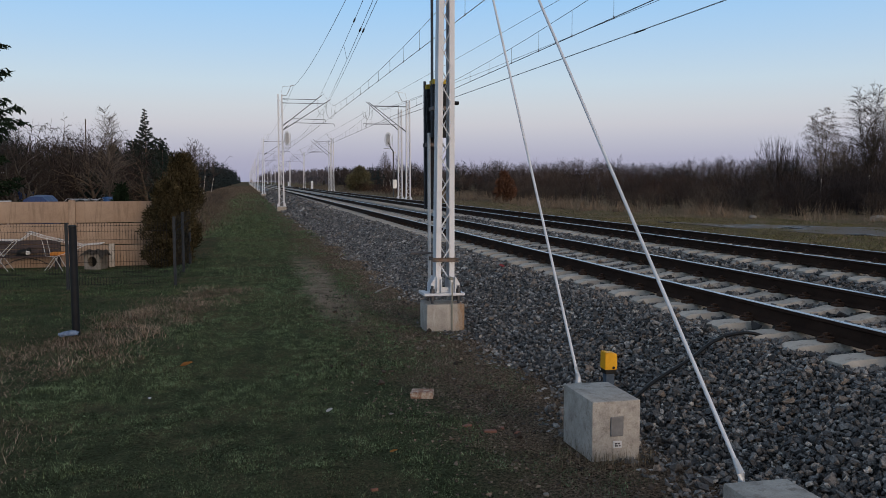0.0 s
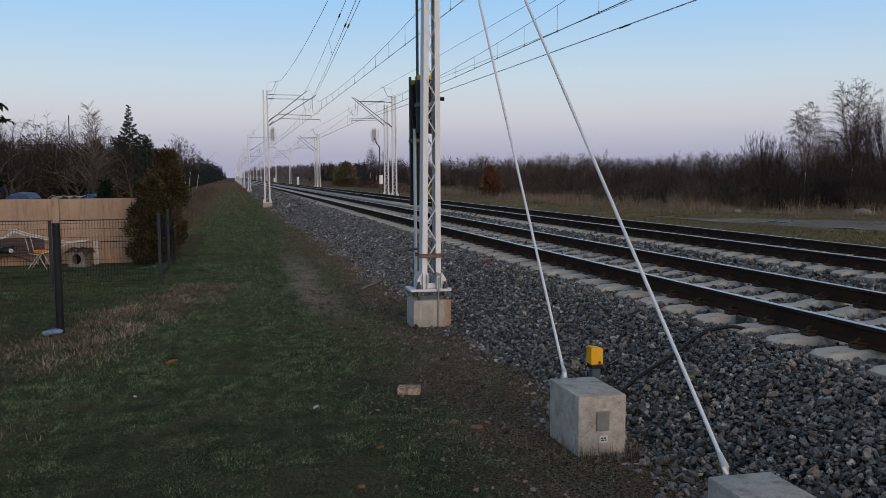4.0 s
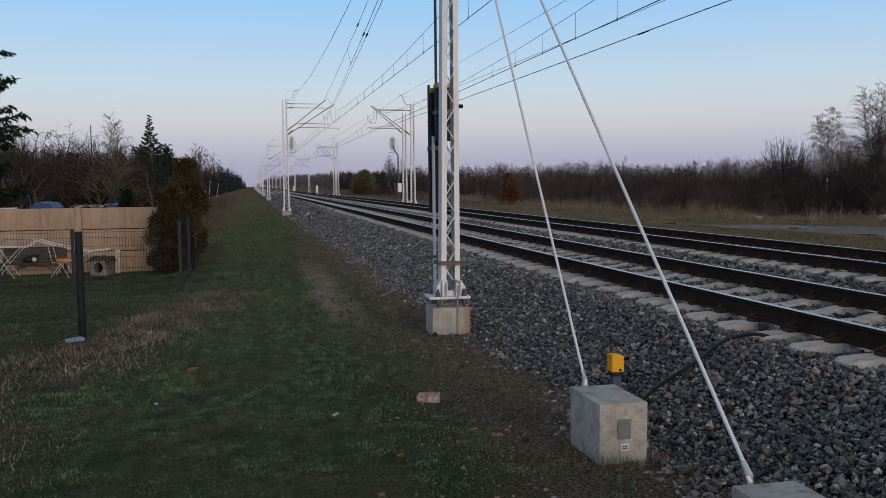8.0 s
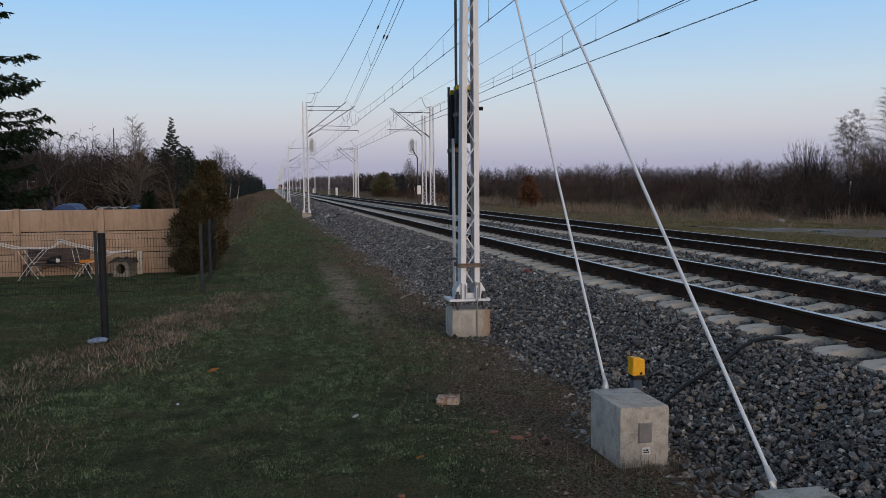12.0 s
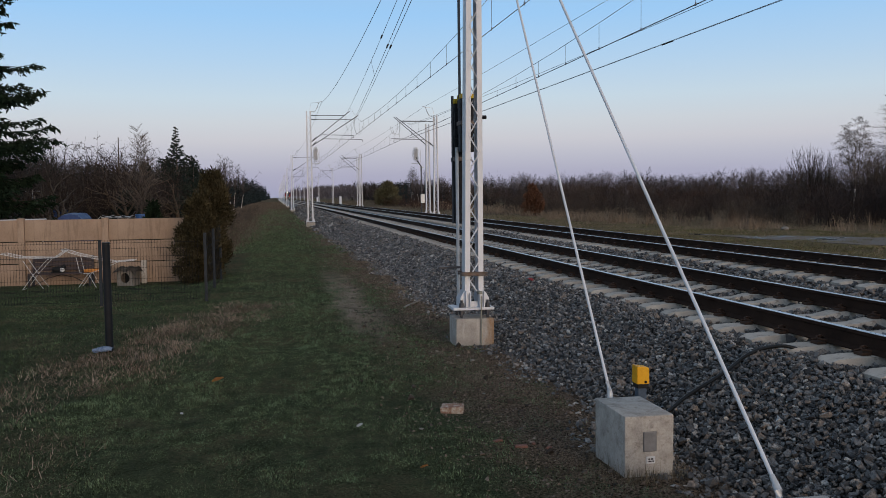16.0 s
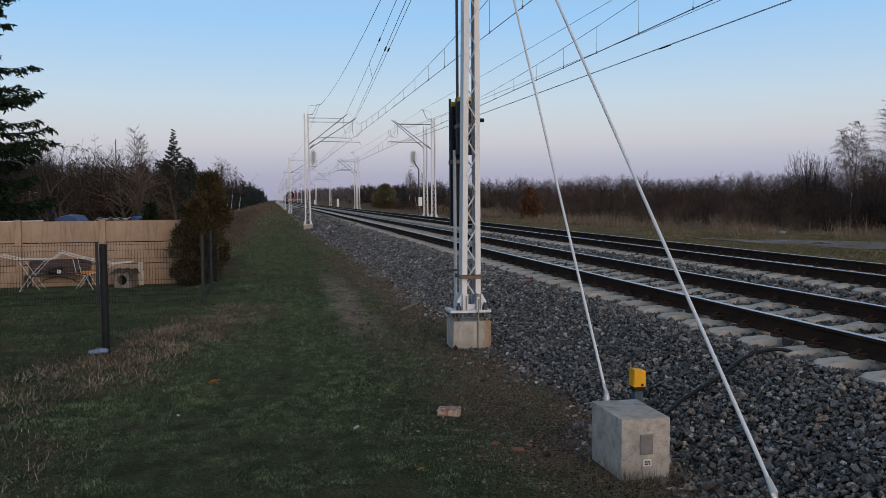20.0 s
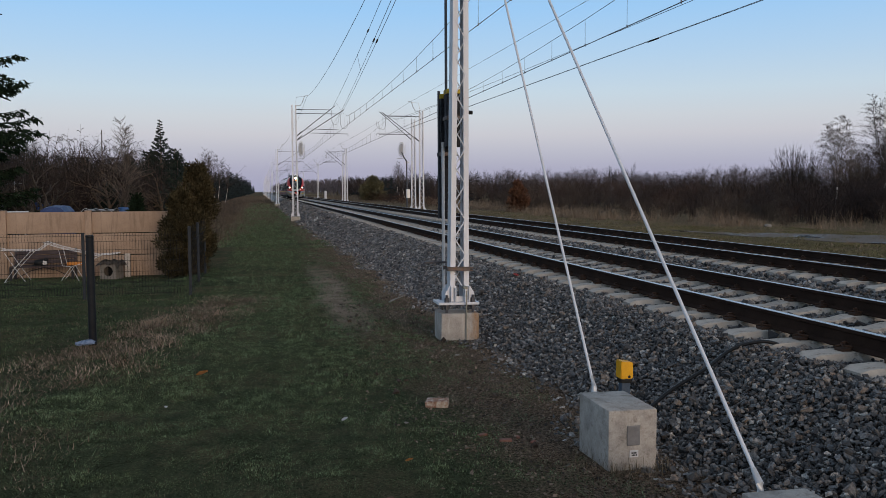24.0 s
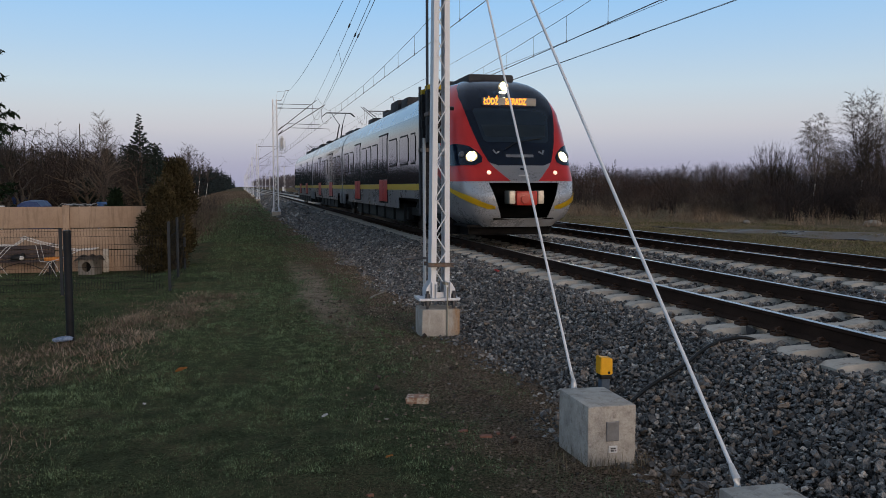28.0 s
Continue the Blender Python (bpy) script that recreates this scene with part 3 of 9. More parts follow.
# ---- paved yard and puddles across the tracks ----
def paved_material():
    m, t, b = nodes_of("wet_paving")
    c = coords_of(t)
    n, f = noisy(t, c, 0.7, 6, 0.6), noisy(t, c, 30, 6, 0.7)
    wet = calc(t, "MULTIPLY", calc(t, "SUBTRACT", n, 0.53), 10, True)
    dryc = ramp(t, f, ((0.3, (0.085, 0.070, 0.056)), (0.7, (0.22, 0.180, 0.145))))
    t.links.new(mix(t, wet, dryc, (0.040, 0.035, 0.031)), b.inputs["Base Color"])
    t.links.new(calc(t, "SUBTRACT", 0.85, calc(t, "MULTIPLY", wet, 0.70)), b.inputs["Roughness"])
    b.inputs["Specular IOR Level"].default_value = 0.25
    bump(t, b, mix(t, wet, f, (0.5, 0.5, 0.5)), 0.5, 0.01)
    return m


def yard():
    """A worn paved strip with an uneven edge, a little above the grass."""
    bm = bmesh.new()
    rng = random.Random(8)
    edge = [(14.7, 28.2), (16.2, 26.6), (18.2, 24.0), (20.6, 21.6), (26, 16.5), (34, 8), (31, 2), (24, 6), (19.0, 13.5), (17.1, 17.2), (15.8, 20.6), (14.9, 24.0)]
    pts = []
    for a, b in zip(edge, edge[1:] + edge[:1]):
        for k in range(8):
            s = k / 8
            pts.append((a[0] + (b[0] - a[0]) * s + rng.uniform(-0.12, 0.12), a[1] + (b[1] - a[1]) * s + rng.uniform(-0.2, 0.2)))
    top = [bm.verts.new((x, y, 0.405)) for x, y in pts]
    low = [bm.verts.new((x, y, 0.30)) for x, y in pts]
    bm.faces.new(top)
    for i in range(len(pts)):
        bm.faces.new((low[i], low[(i + 1) % len(pts)], top[(i + 1) % len(pts)], top[i]))
    tagged(part("pavement", bm, paved_material()), "old grey paved strip with puddles beside the tracks", "pavement", kind="structure")


yard()


# ---- overhead line ----
def zigzag(bm, x0, x1, y, z0, z1, step, r, name_each=None):
    """A single lacing between two legs, in the plane y."""
    z, k = z0, 0
    while z + step <= z1:
        a, b = (x0, x1) if k % 2 == 0 else (x1, x0)
        tube(bm, [(a, y, z), (b, y, z + step)], r, 5)
        z, k = z + step, k + 1


def channel(bm, x, facing, y, h0, h1, web, flange, t=0.008, taper=0.0):
    """A steel channel standing upright, its flanges pointing to facing (+1, -1 in x); taper draws its head inwards."""
    f = facing
    out = [(0, -web / 2), (f * flange, -web / 2), (f * flange, -web / 2 + t), (f * t, -web / 2 + t), (f * t, web / 2 - t), (f * flange, web / 2 - t), (f * flange, web / 2), (0, web / 2)]
    if f < 0:
        out = out[::-1]
    lo = [bm.verts.new((x + a, y + b, h0)) for a, b in out]
    hi = [bm.verts.new((x + f * taper + a, y + b, h1)) for a, b in out]
    n = len(out)
    for i in range(n):
        bm.faces.new((lo[i], lo[(i + 1) % n], hi[(i + 1) % n], hi[i]))
    bm.faces.new(lo[::-1])
    bm.faces.new(hi)


def rusty_foot():
    """Warm concrete with pale lime runs, rust washed down one side and a crack-dark edge."""
    m, t, b = nodes_of("rust_stained_concrete")
    c = coords_of(t)
    sep = t.nodes.new("ShaderNodeSeparateXYZ")
    t.links.new(c, sep.inputs[0])
    run = t.nodes.new("ShaderNodeMapping")
    run.inputs["Scale"].default_value = (9.0, 9.0, 1.6)
    t.links.new(c, run.inputs["Vector"])
    streak, fine, big = noisy(t, run.outputs["Vector"], 1.6, 6, 0.7), noisy(t, c, 70, 6, 0.75), noisy(t, c, 6, 4)
    col = ramp(t, calc(t, "ADD", calc(t, "MULTIPLY", big, 0.5), calc(t, "MULTIPLY", fine, 0.5)), ((0.34, (0.24, 0.215, 0.19)), (0.66, (0.50, 0.46, 0.41))))
    col = mix(t, calc(t, "MULTIPLY", calc(t, "SUBTRACT", streak, 0.56), 5.0, True), col, (0.58, 0.55, 0.50))
    rust = calc(t, "MULTIPLY", calc(t, "SUBTRACT", calc(t, "ADD", calc(t, "MULTIPLY", sep.outputs["X"], 1.6), streak), 0.66), 5.0, True)
    col = mix(t, calc(t, "MULTIPLY", rust, 0.8), col, ramp(t, fine, ((0.35, (0.20, 0.105, 0.045)), (0.65, (0.38, 0.225, 0.11)))))
    t.links.new(col, b.inputs["Base Color"])
    b.inputs["Roughness"].default_value = 0.85
    b.inputs["Specular IOR Level"].default_value = 0.2
    bump(t, b, calc(t, "ADD", fine, big), 0.8, 0.006)
    return m


STRAP = surface("dull_steel_strap", (0.085, 0.072, 0.066), (0.19, 0.158, 0.143), 9, 70, rough=(0.5, 0.7), metal=0.3, stain=(0.15, 0.08, 0.045), stain_at=0.58, relief=0.3, depth=0.002)
EARTH_STRIP = surface("weathered_earth_strip", (0.16, 0.165, 0.14), (0.28, 0.28, 0.24), 9, 70, rough=(0.5, 0.7), metal=0.3, relief=0.2, depth=0.001)


def lattice_mast(m, height, label, detail=False, width=0.28, name="catenary_mast"):
    """A lattice mast on its concrete foot: two channels, lacing, base plate, bolts."""
    e = thing(name, m, label, "mast", "masts along the tracks")
    w = width / 2
    if not detail:
        bm = bmesh.new()
        box(bm, (0, 0, 0.02), (0.62, 0.5, 0.66), 0.025)
        part("foundation", bm, CONCRETE_WARM, e, "chipped concrete foundation", 40)
        bm = bmesh.new()
        box(bm, (0, 0, 0.40), (0.66, 0.46, 0.03), 0.004)
        part("base_plate", bm, MAST_PAINT, e)
        for s in (-1, 1):
            bm = bmesh.new()
            channel(bm, s * w, -s, 0, 0.41, height, 0.20, 0.085, 0.008, 0.04)
            part("leg", bm, MAST_PAINT, e)
            for y in (-0.115, 0.115):
                bm = bmesh.new()
                prism(bm, [(s * (w - 0.05), 0.41), (s * (w + 0.08), 0.41), (s * (w + 0.08), 0.55), (s * (w + 0.01), 0.66), (s * (w - 0.05), 0.66)][::s], y - 0.006, y + 0.006)
                part("gusset", bm, MAST_PAINT, e, "pale stiffening plate")
        for y in (-0.095, 0.095):
            bm = bmesh.new()
            zigzag(bm, -w + 0.06, w - 0.06, y, 0.55, height - 0.1, 0.26 if y < 0 else 0.2601, 0.012)
            part("lacing", bm, MAST_PAINT, e)
        return e
    # the near mast: foot, plate and bolts as they can be told apart, then the shaft
    bm = bmesh.new()
    box(bm, (-0.014, 0.0, 0.0), (0.50, 0.40, 0.66), 0.022)
    for v in bm.verts:
        v.co += Vector((noise.noise(v.co * 7), noise.noise(v.co * 7 + Vector((5, 0, 0))), noise.noise(v.co * 7 + Vector((0, 5, 0))))) * 0.012
    part("foundation", bm, rusty_foot(), e, "chipped rust-stained concrete foundation", 40)
    bm = bmesh.new()
    box(bm, (-0.024, 0, 0.448), (0.53, 0.36, 0.032), 0.005)
    plate = part("base_plate", bm, MAST_PAINT, e)
    taper = 0.022 * (height - 0.464) / 3.4
    for s in (-1, 1):
        bm = bmesh.new()
        channel(bm, s * w, -s, 0, 0.464, height, 0.19, 0.066, 0.009, taper)
        part("leg", bm, MAST_PAINT, e)
    step = 0.226
    bm = bmesh.new()
    tube(bm, [(-w + 0.05, 0, 0), (w - 0.05, 0, step)], 0.0088, 6)
    bar = part("lacing_bar", bm, MAST_PAINT, e, smooth=40)
    first = True
    for y in (-0.092, 0.092):
        for k in range(int(5.6 / step)):
            z = 0.60 + k * step + (0.06 if y > 0 else 0)
            squeeze = 1 - 0.27 * (z - 0.6) / 3.4 * 0.6
            mm = Matrix.Translation((0, y, z)) @ Matrix.Diagonal((squeeze if (k + (y > 0)) % 2 else -squeeze, 1, 1, 1))
            if first:
                bar.matrix_basis, first = mm, False
            else:
                share(bar, mm, e)
    # upright ribs and chamfered plates round the shaft's foot
    for s in (-1, 1):
        for y in (-0.105, 0.105):
            bm = bmesh.new()
            prism(bm, [(s * 0.045, 0.464), (s * 0.19, 0.464), (s * 0.19, 0.575), (s * 0.135, 0.665), (s * 0.045, 0.665)][::s], y - 0.006, y + 0.006)
            part("gusset", bm, MAST_PAINT, e, "pale stiffening plate")
        for x, z1 in ((0.062, 0.64), (0.118, 0.665)):
            bm = bmesh.new()
            prism(bm, [(s * x - 0.006, 0.464), (s * x + 0.006, 0.464), (s * x + 0.006, z1), (s * x - 0.006, z1)], -0.160, -0.112)
            part("stiffener", bm, MAST_PAINT, e, "pale upright rib")
    bm = bmesh.new()
    box(bm, (0, -0.10, 0.50), (0.12, 0.012, 0.07), 0.002)
    part("tie_plate", bm, MAST_PAINT, e)
    for x in (-0.175, 0.165):
        for y in (-0.135, 0.135):
            bm = bmesh.new()
            tube(bm, [(x, y, 0.30), (x, y, 0.555)], 0.016, 8)
            lathe(bm, [(0.038, 0.464), (0.038, 0.474), (0.030, 0.474), (0.030, 0.512), (0.026, 0.518)], 6, Matrix.Translation((x, y, 0)))
            lathe(bm, [(0.032, 0.372), (0.032, 0.415), (0.042, 0.415), (0.042, 0.430)], 6, Matrix.Translation((x, y, 0)))
            part("anchor_bolt", bm, STEEL_DARK, plate, "rusty anchor bolt with nuts", 30)
    for y, half in ((-0.118, 0.172), (0.118, 0.172)):
        bm = bmesh.new()
        for dz in (-0.022, 0.022):
            box(bm, (0, y, 0.885 + dz), (2 * half, 0.05, 0.006), 0.001)
        box(bm, (0, y * 0.93, 0.885), (2 * half, 0.006, 0.05), 0.001)
        part("clamp_band", bm, STRAP, e, "dull grey steel clamp round the mast")
    for x in (-0.155, 0.155):
        bm = bmesh.new()
        tube(bm, [(x, -0.15, 0.885), (x, 0.15, 0.885)], 0.008, 6)
        lathe(bm, [(0.014, -0.158), (0.014, -0.146)], 6, Matrix.Translation((x, 0, 0.885)) @ pose(0, 0, 0, -90, 0, 0))
        part("clamp_bolt", bm, STEEL_DARK, e)
    bm = bmesh.new()
    box(bm, (0.062, -0.222, 0.26), (0.017, 0.010, 0.70), 0.002)
    box(bm, (0.05, -0.17, 0.655), (0.05, 0.12, 0.03), 0.003)
    part("earth_strip", bm, EARTH_STRIP, e, "grey-green earthing strip down the foot")
    return e


def insulator(bm, p, q, r=0.05, sheds=6):
    """A row of sheds along a short rod."""
    p, q = Vector(p), Vector(q)
    a = (q - p).to_track_quat("Z", "Y").to_matrix().to_4x4()
    L = (q - p).length
    prof = [(0.02, 0)]
    for i in range(sheds):
        z = L * (i + 0.5) / sheds
        prof += [(0.022, z - L * 0.3 / sheds), (r, z), (0.022, z + L * 0.2 / sheds)]
    prof.append((0.02, L))
    lathe(bm, prof, 8, Matrix.Translation(p) @ a)


def cantilever(e, side, reach, h, y=0.0, drop=0.0):
    """A bracket of tubes that holds the wires over a track; side +1 reaches to +x."""
    s = side
    bm = bmesh.new()
    tube(bm, [(s * 0.15, y, h + 1.45), (s * (reach - 0.15), y, h + 1.45)], 0.022, 6)
    part("top_tube", bm, WIRE, e)
    bm = bmesh.new()
    tube(bm, [(s * 0.15, y, h - 0.45), (s * (reach + 0.25), y, h + 1.75)], 0.03, 6)
    part("stay_tube", bm, WIRE, e)
    bm = bmesh.new()
    tube(bm, [(s * 0.9, y, h + 0.1), (s * (reach + 0.5), y, h + 0.05), (s * (reach + 0.5), y, h - 0.12)], 0.022, 6)
    part("registration_arm", bm, WIRE, e)
    bm = bmesh.new()
    tube(bm, [(s * (reach - 0.02), y, h + 1.45), (s * (reach - 0.02), y, h + 0.75), (s * (reach + 0.10), y, h + 0.45), (s * (reach + 0.32), y, h + 0.42), (s * (reach + 0.48), y, h + 0.62), (s * (reach + 0.52), y, h + 1.0)], 0.012, 5)
    part("jumper_loop", bm, WIRE, e)
    bm = bmesh.new()
    insulator(bm, (s * 0.14, y, h + 1.45), (s * 0.6, y, h + 1.45))
    part("insulator", bm, BLACK_PLASTIC, e, "brown ribbed insulator", 50)
    bm = bmesh.new()
    insulator(bm, (s * 0.16, y, h - 0.43), (s * 0.52, y, h - 0.09))
    part("insulator", bm, BLACK_PLASTIC, e, "brown ribbed insulator", 50)


def horn(e, side, h):
    """The bent bracket on the mast's head that holds the earth wire."""
    bm = bmesh.new()
    tube(bm, [(side * 0.1, 0, h - 0.05), (side * 0.45, 0, h - 0.05), (side * 0.62, 0, h + 0.25), (side * 0.75, 0, h + 0.62), (side * 0.98, 0, h + 0.66)], 0.03, 6)
    tube(bm, [(side * 0.1, 0, h + 0.1), (side * 0.2, 0, h + 0.55), (side * 0.75, 0, h + 0.6)], 0.012, 5)
    part("earth_wire_bracket", bm, GALV, e)


NEAR_X, FAR_X = 2.45, 12.15
CONTACT = RAIL_Z + 5.55
mast = lattice_mast(pose(2.446, 10.55, 0, 0, 0.45, 0), 8.2, "tall pale lattice mast on a chipped concrete foot", True, 0.246)
left_masts = [60.5, 123.0, 178.0, 237.0, 296.0, 355.0, 414.0, 473.0, 535.0, 600.0]
for i, y in enumerate(left_masts):
    e = lattice_mast(pose(NEAR_X - 0.05, y, -0.25), 8.15, "pale lattice mast with a bracket arm over the near track", False, 0.42 if i == 0 else 0.38)
    cantilever(e, 1, TRACK_X[0] - NEAR_X, CONTACT + (-0.10 if i == 0 else 0.10), 0.0)
    if i == 0:
        cantilever(e, 1, TRACK_X[0] - NEAR_X - 0.6, CONTACT + 0.20, 0.25)
    horn(e, 1, 8.15)
right_masts = [64.3, 67.8, 122.5, 127.0, 184.0, 245.0, 308.0, 370.0, 432.0, 500.0]
for i, y in enumerate(right_masts):
    e = lattice_mast(pose(FAR_X, y, 0.02), 8.0 if i % 2 == 0 else 7.6, "pale lattice mast with a bracket arm over the far track", False, 0.40)
    cantilever(e, -1, FAR_X - TRACK_X[1] + (0.3 if i == 0 else 0), CONTACT + (-0.15 if i != 1 else 0.2), 0.0)
    if i % 2 == 0:
        horn(e, -1, 8.0)


def wire(name, pts, r, label, cat="overhead wire", mat=None):
    bm = bmesh.new()
    tube(bm, pts, r, 6)
    return tagged(part(name, bm, mat or WIRE), label, cat, "overhead wires")


def sagging(p, q, sag, n=14):
    p, q = Vector(p), Vector(q)
    return [p.lerp(q, k / n) - Vector((0, 0, sag * 4 * (k / n) * (1 - k / n))) for k in range(n + 1)]


def hung(y, a, b, first):
    """The gap between messenger and contact wire at y, in the span from a to b."""
    if first:
        return 0.38 + 0.0012 * (y - 43.0) ** 2
    u = (y - a) / (b - a)
    return 1.25 - 0.80 * 4 * u * (1 - u)


def catenary(x, supports, label, phase):
    """Contact wire pair, messenger wire and droppers over one track."""
    for dx, dz in ((-0.03, 0.0), (0.03, 0.04)):
        wire("contact_wire", [(x + dx, supports[0], CONTACT + dz), (x + dx, supports[-1], CONTACT + dz)], 0.0075, "thin dark contact wire over the " + label)
    pts = []
    for i, (a, b) in enumerate(zip(supports, supports[1:])):
        for k in range(14):
            y = a + (b - a) * k / 14
            pts.append((x, y, CONTACT + hung(y, a, b, i == 0)))
    mw = wire("messenger_wire", pts, 0.008, "thin dark messenger wire over the " + label)
    for i, (a, b) in enumerate(zip(supports, supports[1:])):
        if a > 300:
            break
        k0 = math.ceil((a + 1.2 - phase) / 3.0)
        for k in range(k0, k0 + int((b - a - 2.4) / 3.0) + 1):
            y = phase + 3.0 * k
            bm = bmesh.new()
            tube(bm, [(x, y, CONTACT + hung(y, a, b, i == 0)), (x, y, CONTACT + 0.02)], 0.006, 4)
            tube(bm, [(x, y, CONTACT - 0.01), (x, y, CONTACT + 0.07)], 0.018, 6)
            part("dropper", bm, WIRE, mw)


catenary(TRACK_X[0], [2.0] + left_masts, "near track", 22.0)
catenary(TRACK_X[1], [2.0] + [64.3, 122.5, 184.0, 245.0, 308.0, 370.0, 432.0, 500.0], "far track", 21.5)
# earth wires between the mast heads
wire("earth_wire", sagging((NEAR_X + 0.85, 60.5, 8.45), (NEAR_X + 0.22, 10.5, 7.1), 0.60), 0.009, "thin dark earth wire between the mast heads")
for a, b in zip(left_masts, left_masts[1:]):
    wire("earth_wire", sagging((NEAR_X + 0.85, a, 8.45), (NEAR_X + 0.85, b, 8.45), 0.5), 0.009, "thin dark earth wire between the mast heads")
for a, b in zip([-10, 64.3, 122.5, 184.0, 245.0], [64.3, 122.5, 184.0, 245.0, 308.0]):
    wire("earth_wire", sagging((FAR_X - 0.95, a, 8.6), (FAR_X - 0.95, b, 8.6), 0.17), 0.008, "thin dark earth wire between the mast heads")


# ending wires, drawn aside to their anchors
def ending_wire(p, q, sag, marks, label, clips=()):
    w = wire("anchored_wire", sagging(p, q, sag, 24), 0.0075, label)
    pts = sagging(p, q, sag, 200)
    for u in marks:
        bm = bmesh.new()
        i = int(u * 200)
        tube(bm, pts[i:i + 3], 0.026, 6)
        part("strain_insulator", bm, BLACK_PLASTIC, w, "dark strain insulator in the wire")
    return pts


ENDING = "thin wire drawn aside to the anchor mast"
upper = ending_wire((5.05, 60.7, 7.70), (NEAR_X + 0.02, 10.9, 6.45), 0.2, (0.70,), ENDING)
lower = ending_wire((5.50, 60.7, 7.15), (NEAR_X - 0.10, 10.9, 5.85), 0.15, (0.735,), ENDING)
ending_wire((5.60, 60.7, 7.15), (NEAR_X + 0.01, 10.9, 5.88), 0.15, (0.73,), ENDING)
for u in (0.15, 0.60):
    bm = bmesh.new()
    tube(bm, [upper[int(u * 200)], lower[int(u * 200)]], 0.006, 4)
    tagged(part("dropper", bm, WIRE), "thin dropper between two ending wires", "dropper", "overhead wires")
ASIDE = "thin wire drawn aside over the far track"
for k in (-0.02, 0.03):
    ending_wire((10.15 + k, 64.3, 6.30), (12.75 + k, -2.0, 6.54), 0.03, (0.60,) if k > 0 else (), ASIDE)
ending_wire((TRACK_X[1] + 0.1, 64.3, CONTACT + 0.95), (FAR_X - 0.3, -2.0, CONTACT + 0.75), 0.25, (), ASIDE)


# ---- anchor mast fittings ----
def weight_stack():
    """Two columns of balance weights hung beside the anchor mast, with rods, guide pipe and yellow caps."""
    e = thing("balance_weights", pose(NEAR_X, 10.95, 0), "two black stacks of balance weights with yellow caps behind the mast", "balance weights")
    for cx, cy, w, z0, z1 in ((0.03, 0.36, 0.20, 1.50, 3.20), (0.075, 0.10, 0.23, 2.46, 3.25)):
        n = int((z1 - z0) / 0.115)
        bm = bmesh.new()
        box(bm, (0, 0, 0.056), (w, 0.22, 0.113), 0.006)
        first = part("weight", bm, WEIGHT, e, smooth=40)
        for k in range(n):
            m = pose(cx + 0.004 * math.sin(k * 2.3), cy, z0 + k * 0.115)
            if k == 0:
                first.matrix_basis = m
            else:
                share(first, m, e)
        bm = bmesh.new()
        box(bm, (cx, cy, z0 + n * 0.115 + 0.03), (w + 0.01, 0.23, 0.06), 0.006)
        part("cap_weight", bm, YELLOW_OLD, e, "worn yellow top weight")
        bm = bmesh.new()
        tube(bm, [(cx - 0.108, cy, z0), (cx - 0.108, cy, 6.9 if cy < 0.2 else z1 + 0.02)], 0.019, 8)
        part("hanger_rod", bm, STEEL_DARK, e)
        bm = bmesh.new()
        box(bm, (cx, cy - 0.02, z0 + n * 0.062), (w + 0.03, 0.26, 0.05), 0.004)
        part("guide_bracket", bm, STRAP, e, "grey guide bracket")
    bm = bmesh.new()
    tube(bm, [(-0.065, 0.16, 0.40), (-0.065, 0.16, 2.52)], 0.022, 8)
    part("guide_pipe", bm, GALV, e, "grey steel guide pipe")
    bm = bmesh.new()
    box(bm, (-0.13, 0.02, 0.93), (0.46, 0.06, 0.03), 0.004)
    part("pipe_bracket", bm, STEEL_DARK, e)
    bm = bmesh.new()
    tube(bm, [(0.14, 0.0, 2.905), (0.30, 0.0, 2.905)], 0.026, 8)
    part("guide_peg", bm, BLACK_PLASTIC, e)


weight_stack()


def anchor_block(m, label, with_plate):
    e = thing("anchor_block", m, label, "anchor block", "anchor blocks of the guy rods")
    bm = bmesh.new()
    box(bm, (0, 0, 0.105), (0.345, 0.53, 0.62), 0.012)
    for v in bm.verts:
        v.co += Vector((noise.noise(v.co * 9), noise.noise(v.co * 9 + Vector((5, 0, 0))), noise.noise(v.co * 9 + Vector((0, 5, 0))))) * 0.006
    part("block", bm, CONCRETE, e, smooth=40)
    if with_plate:
        bm = bmesh.new()
        box(bm, (0.003, -0.268, 0.243), (0.093, 0.012, 0.135), 0.006)
        part("name_plate", bm, surface("dull_plate", (0.14, 0.14, 0.145), (0.24, 0.24, 0.245), 8, 60, rough=(0.4, 0.6), metal=0.3), e, "small grey metal plate")
        bm = bmesh.new()
        box(bm, (0.008, -0.268, 0.119), (0.060, 0.010, 0.046), 0.002)
        tag = part("number_tag", bm, WHITE_TUBE, e, "small white tag")
        bm = bmesh.new()
        for x, z, w in ((-0.005, 0.127, 0.014), (0.015, 0.127, 0.016), (0.0, 0.112, 0.022), (0.022, 0.112, 0.010)):
            box(bm, (x, -0.2745, z), (w, 0.003, 0.009))
        part("tag_marks", bm, BLACK_PLASTIC, tag)
    return e


anchor_block(pose(2.384, 5.415, 0), "grey concrete anchor block with a metal plate at the ballast's foot", True)
anchor_block(pose(2.40, 3.33, 0), "grey concrete anchor block at the ballast's foot", False)


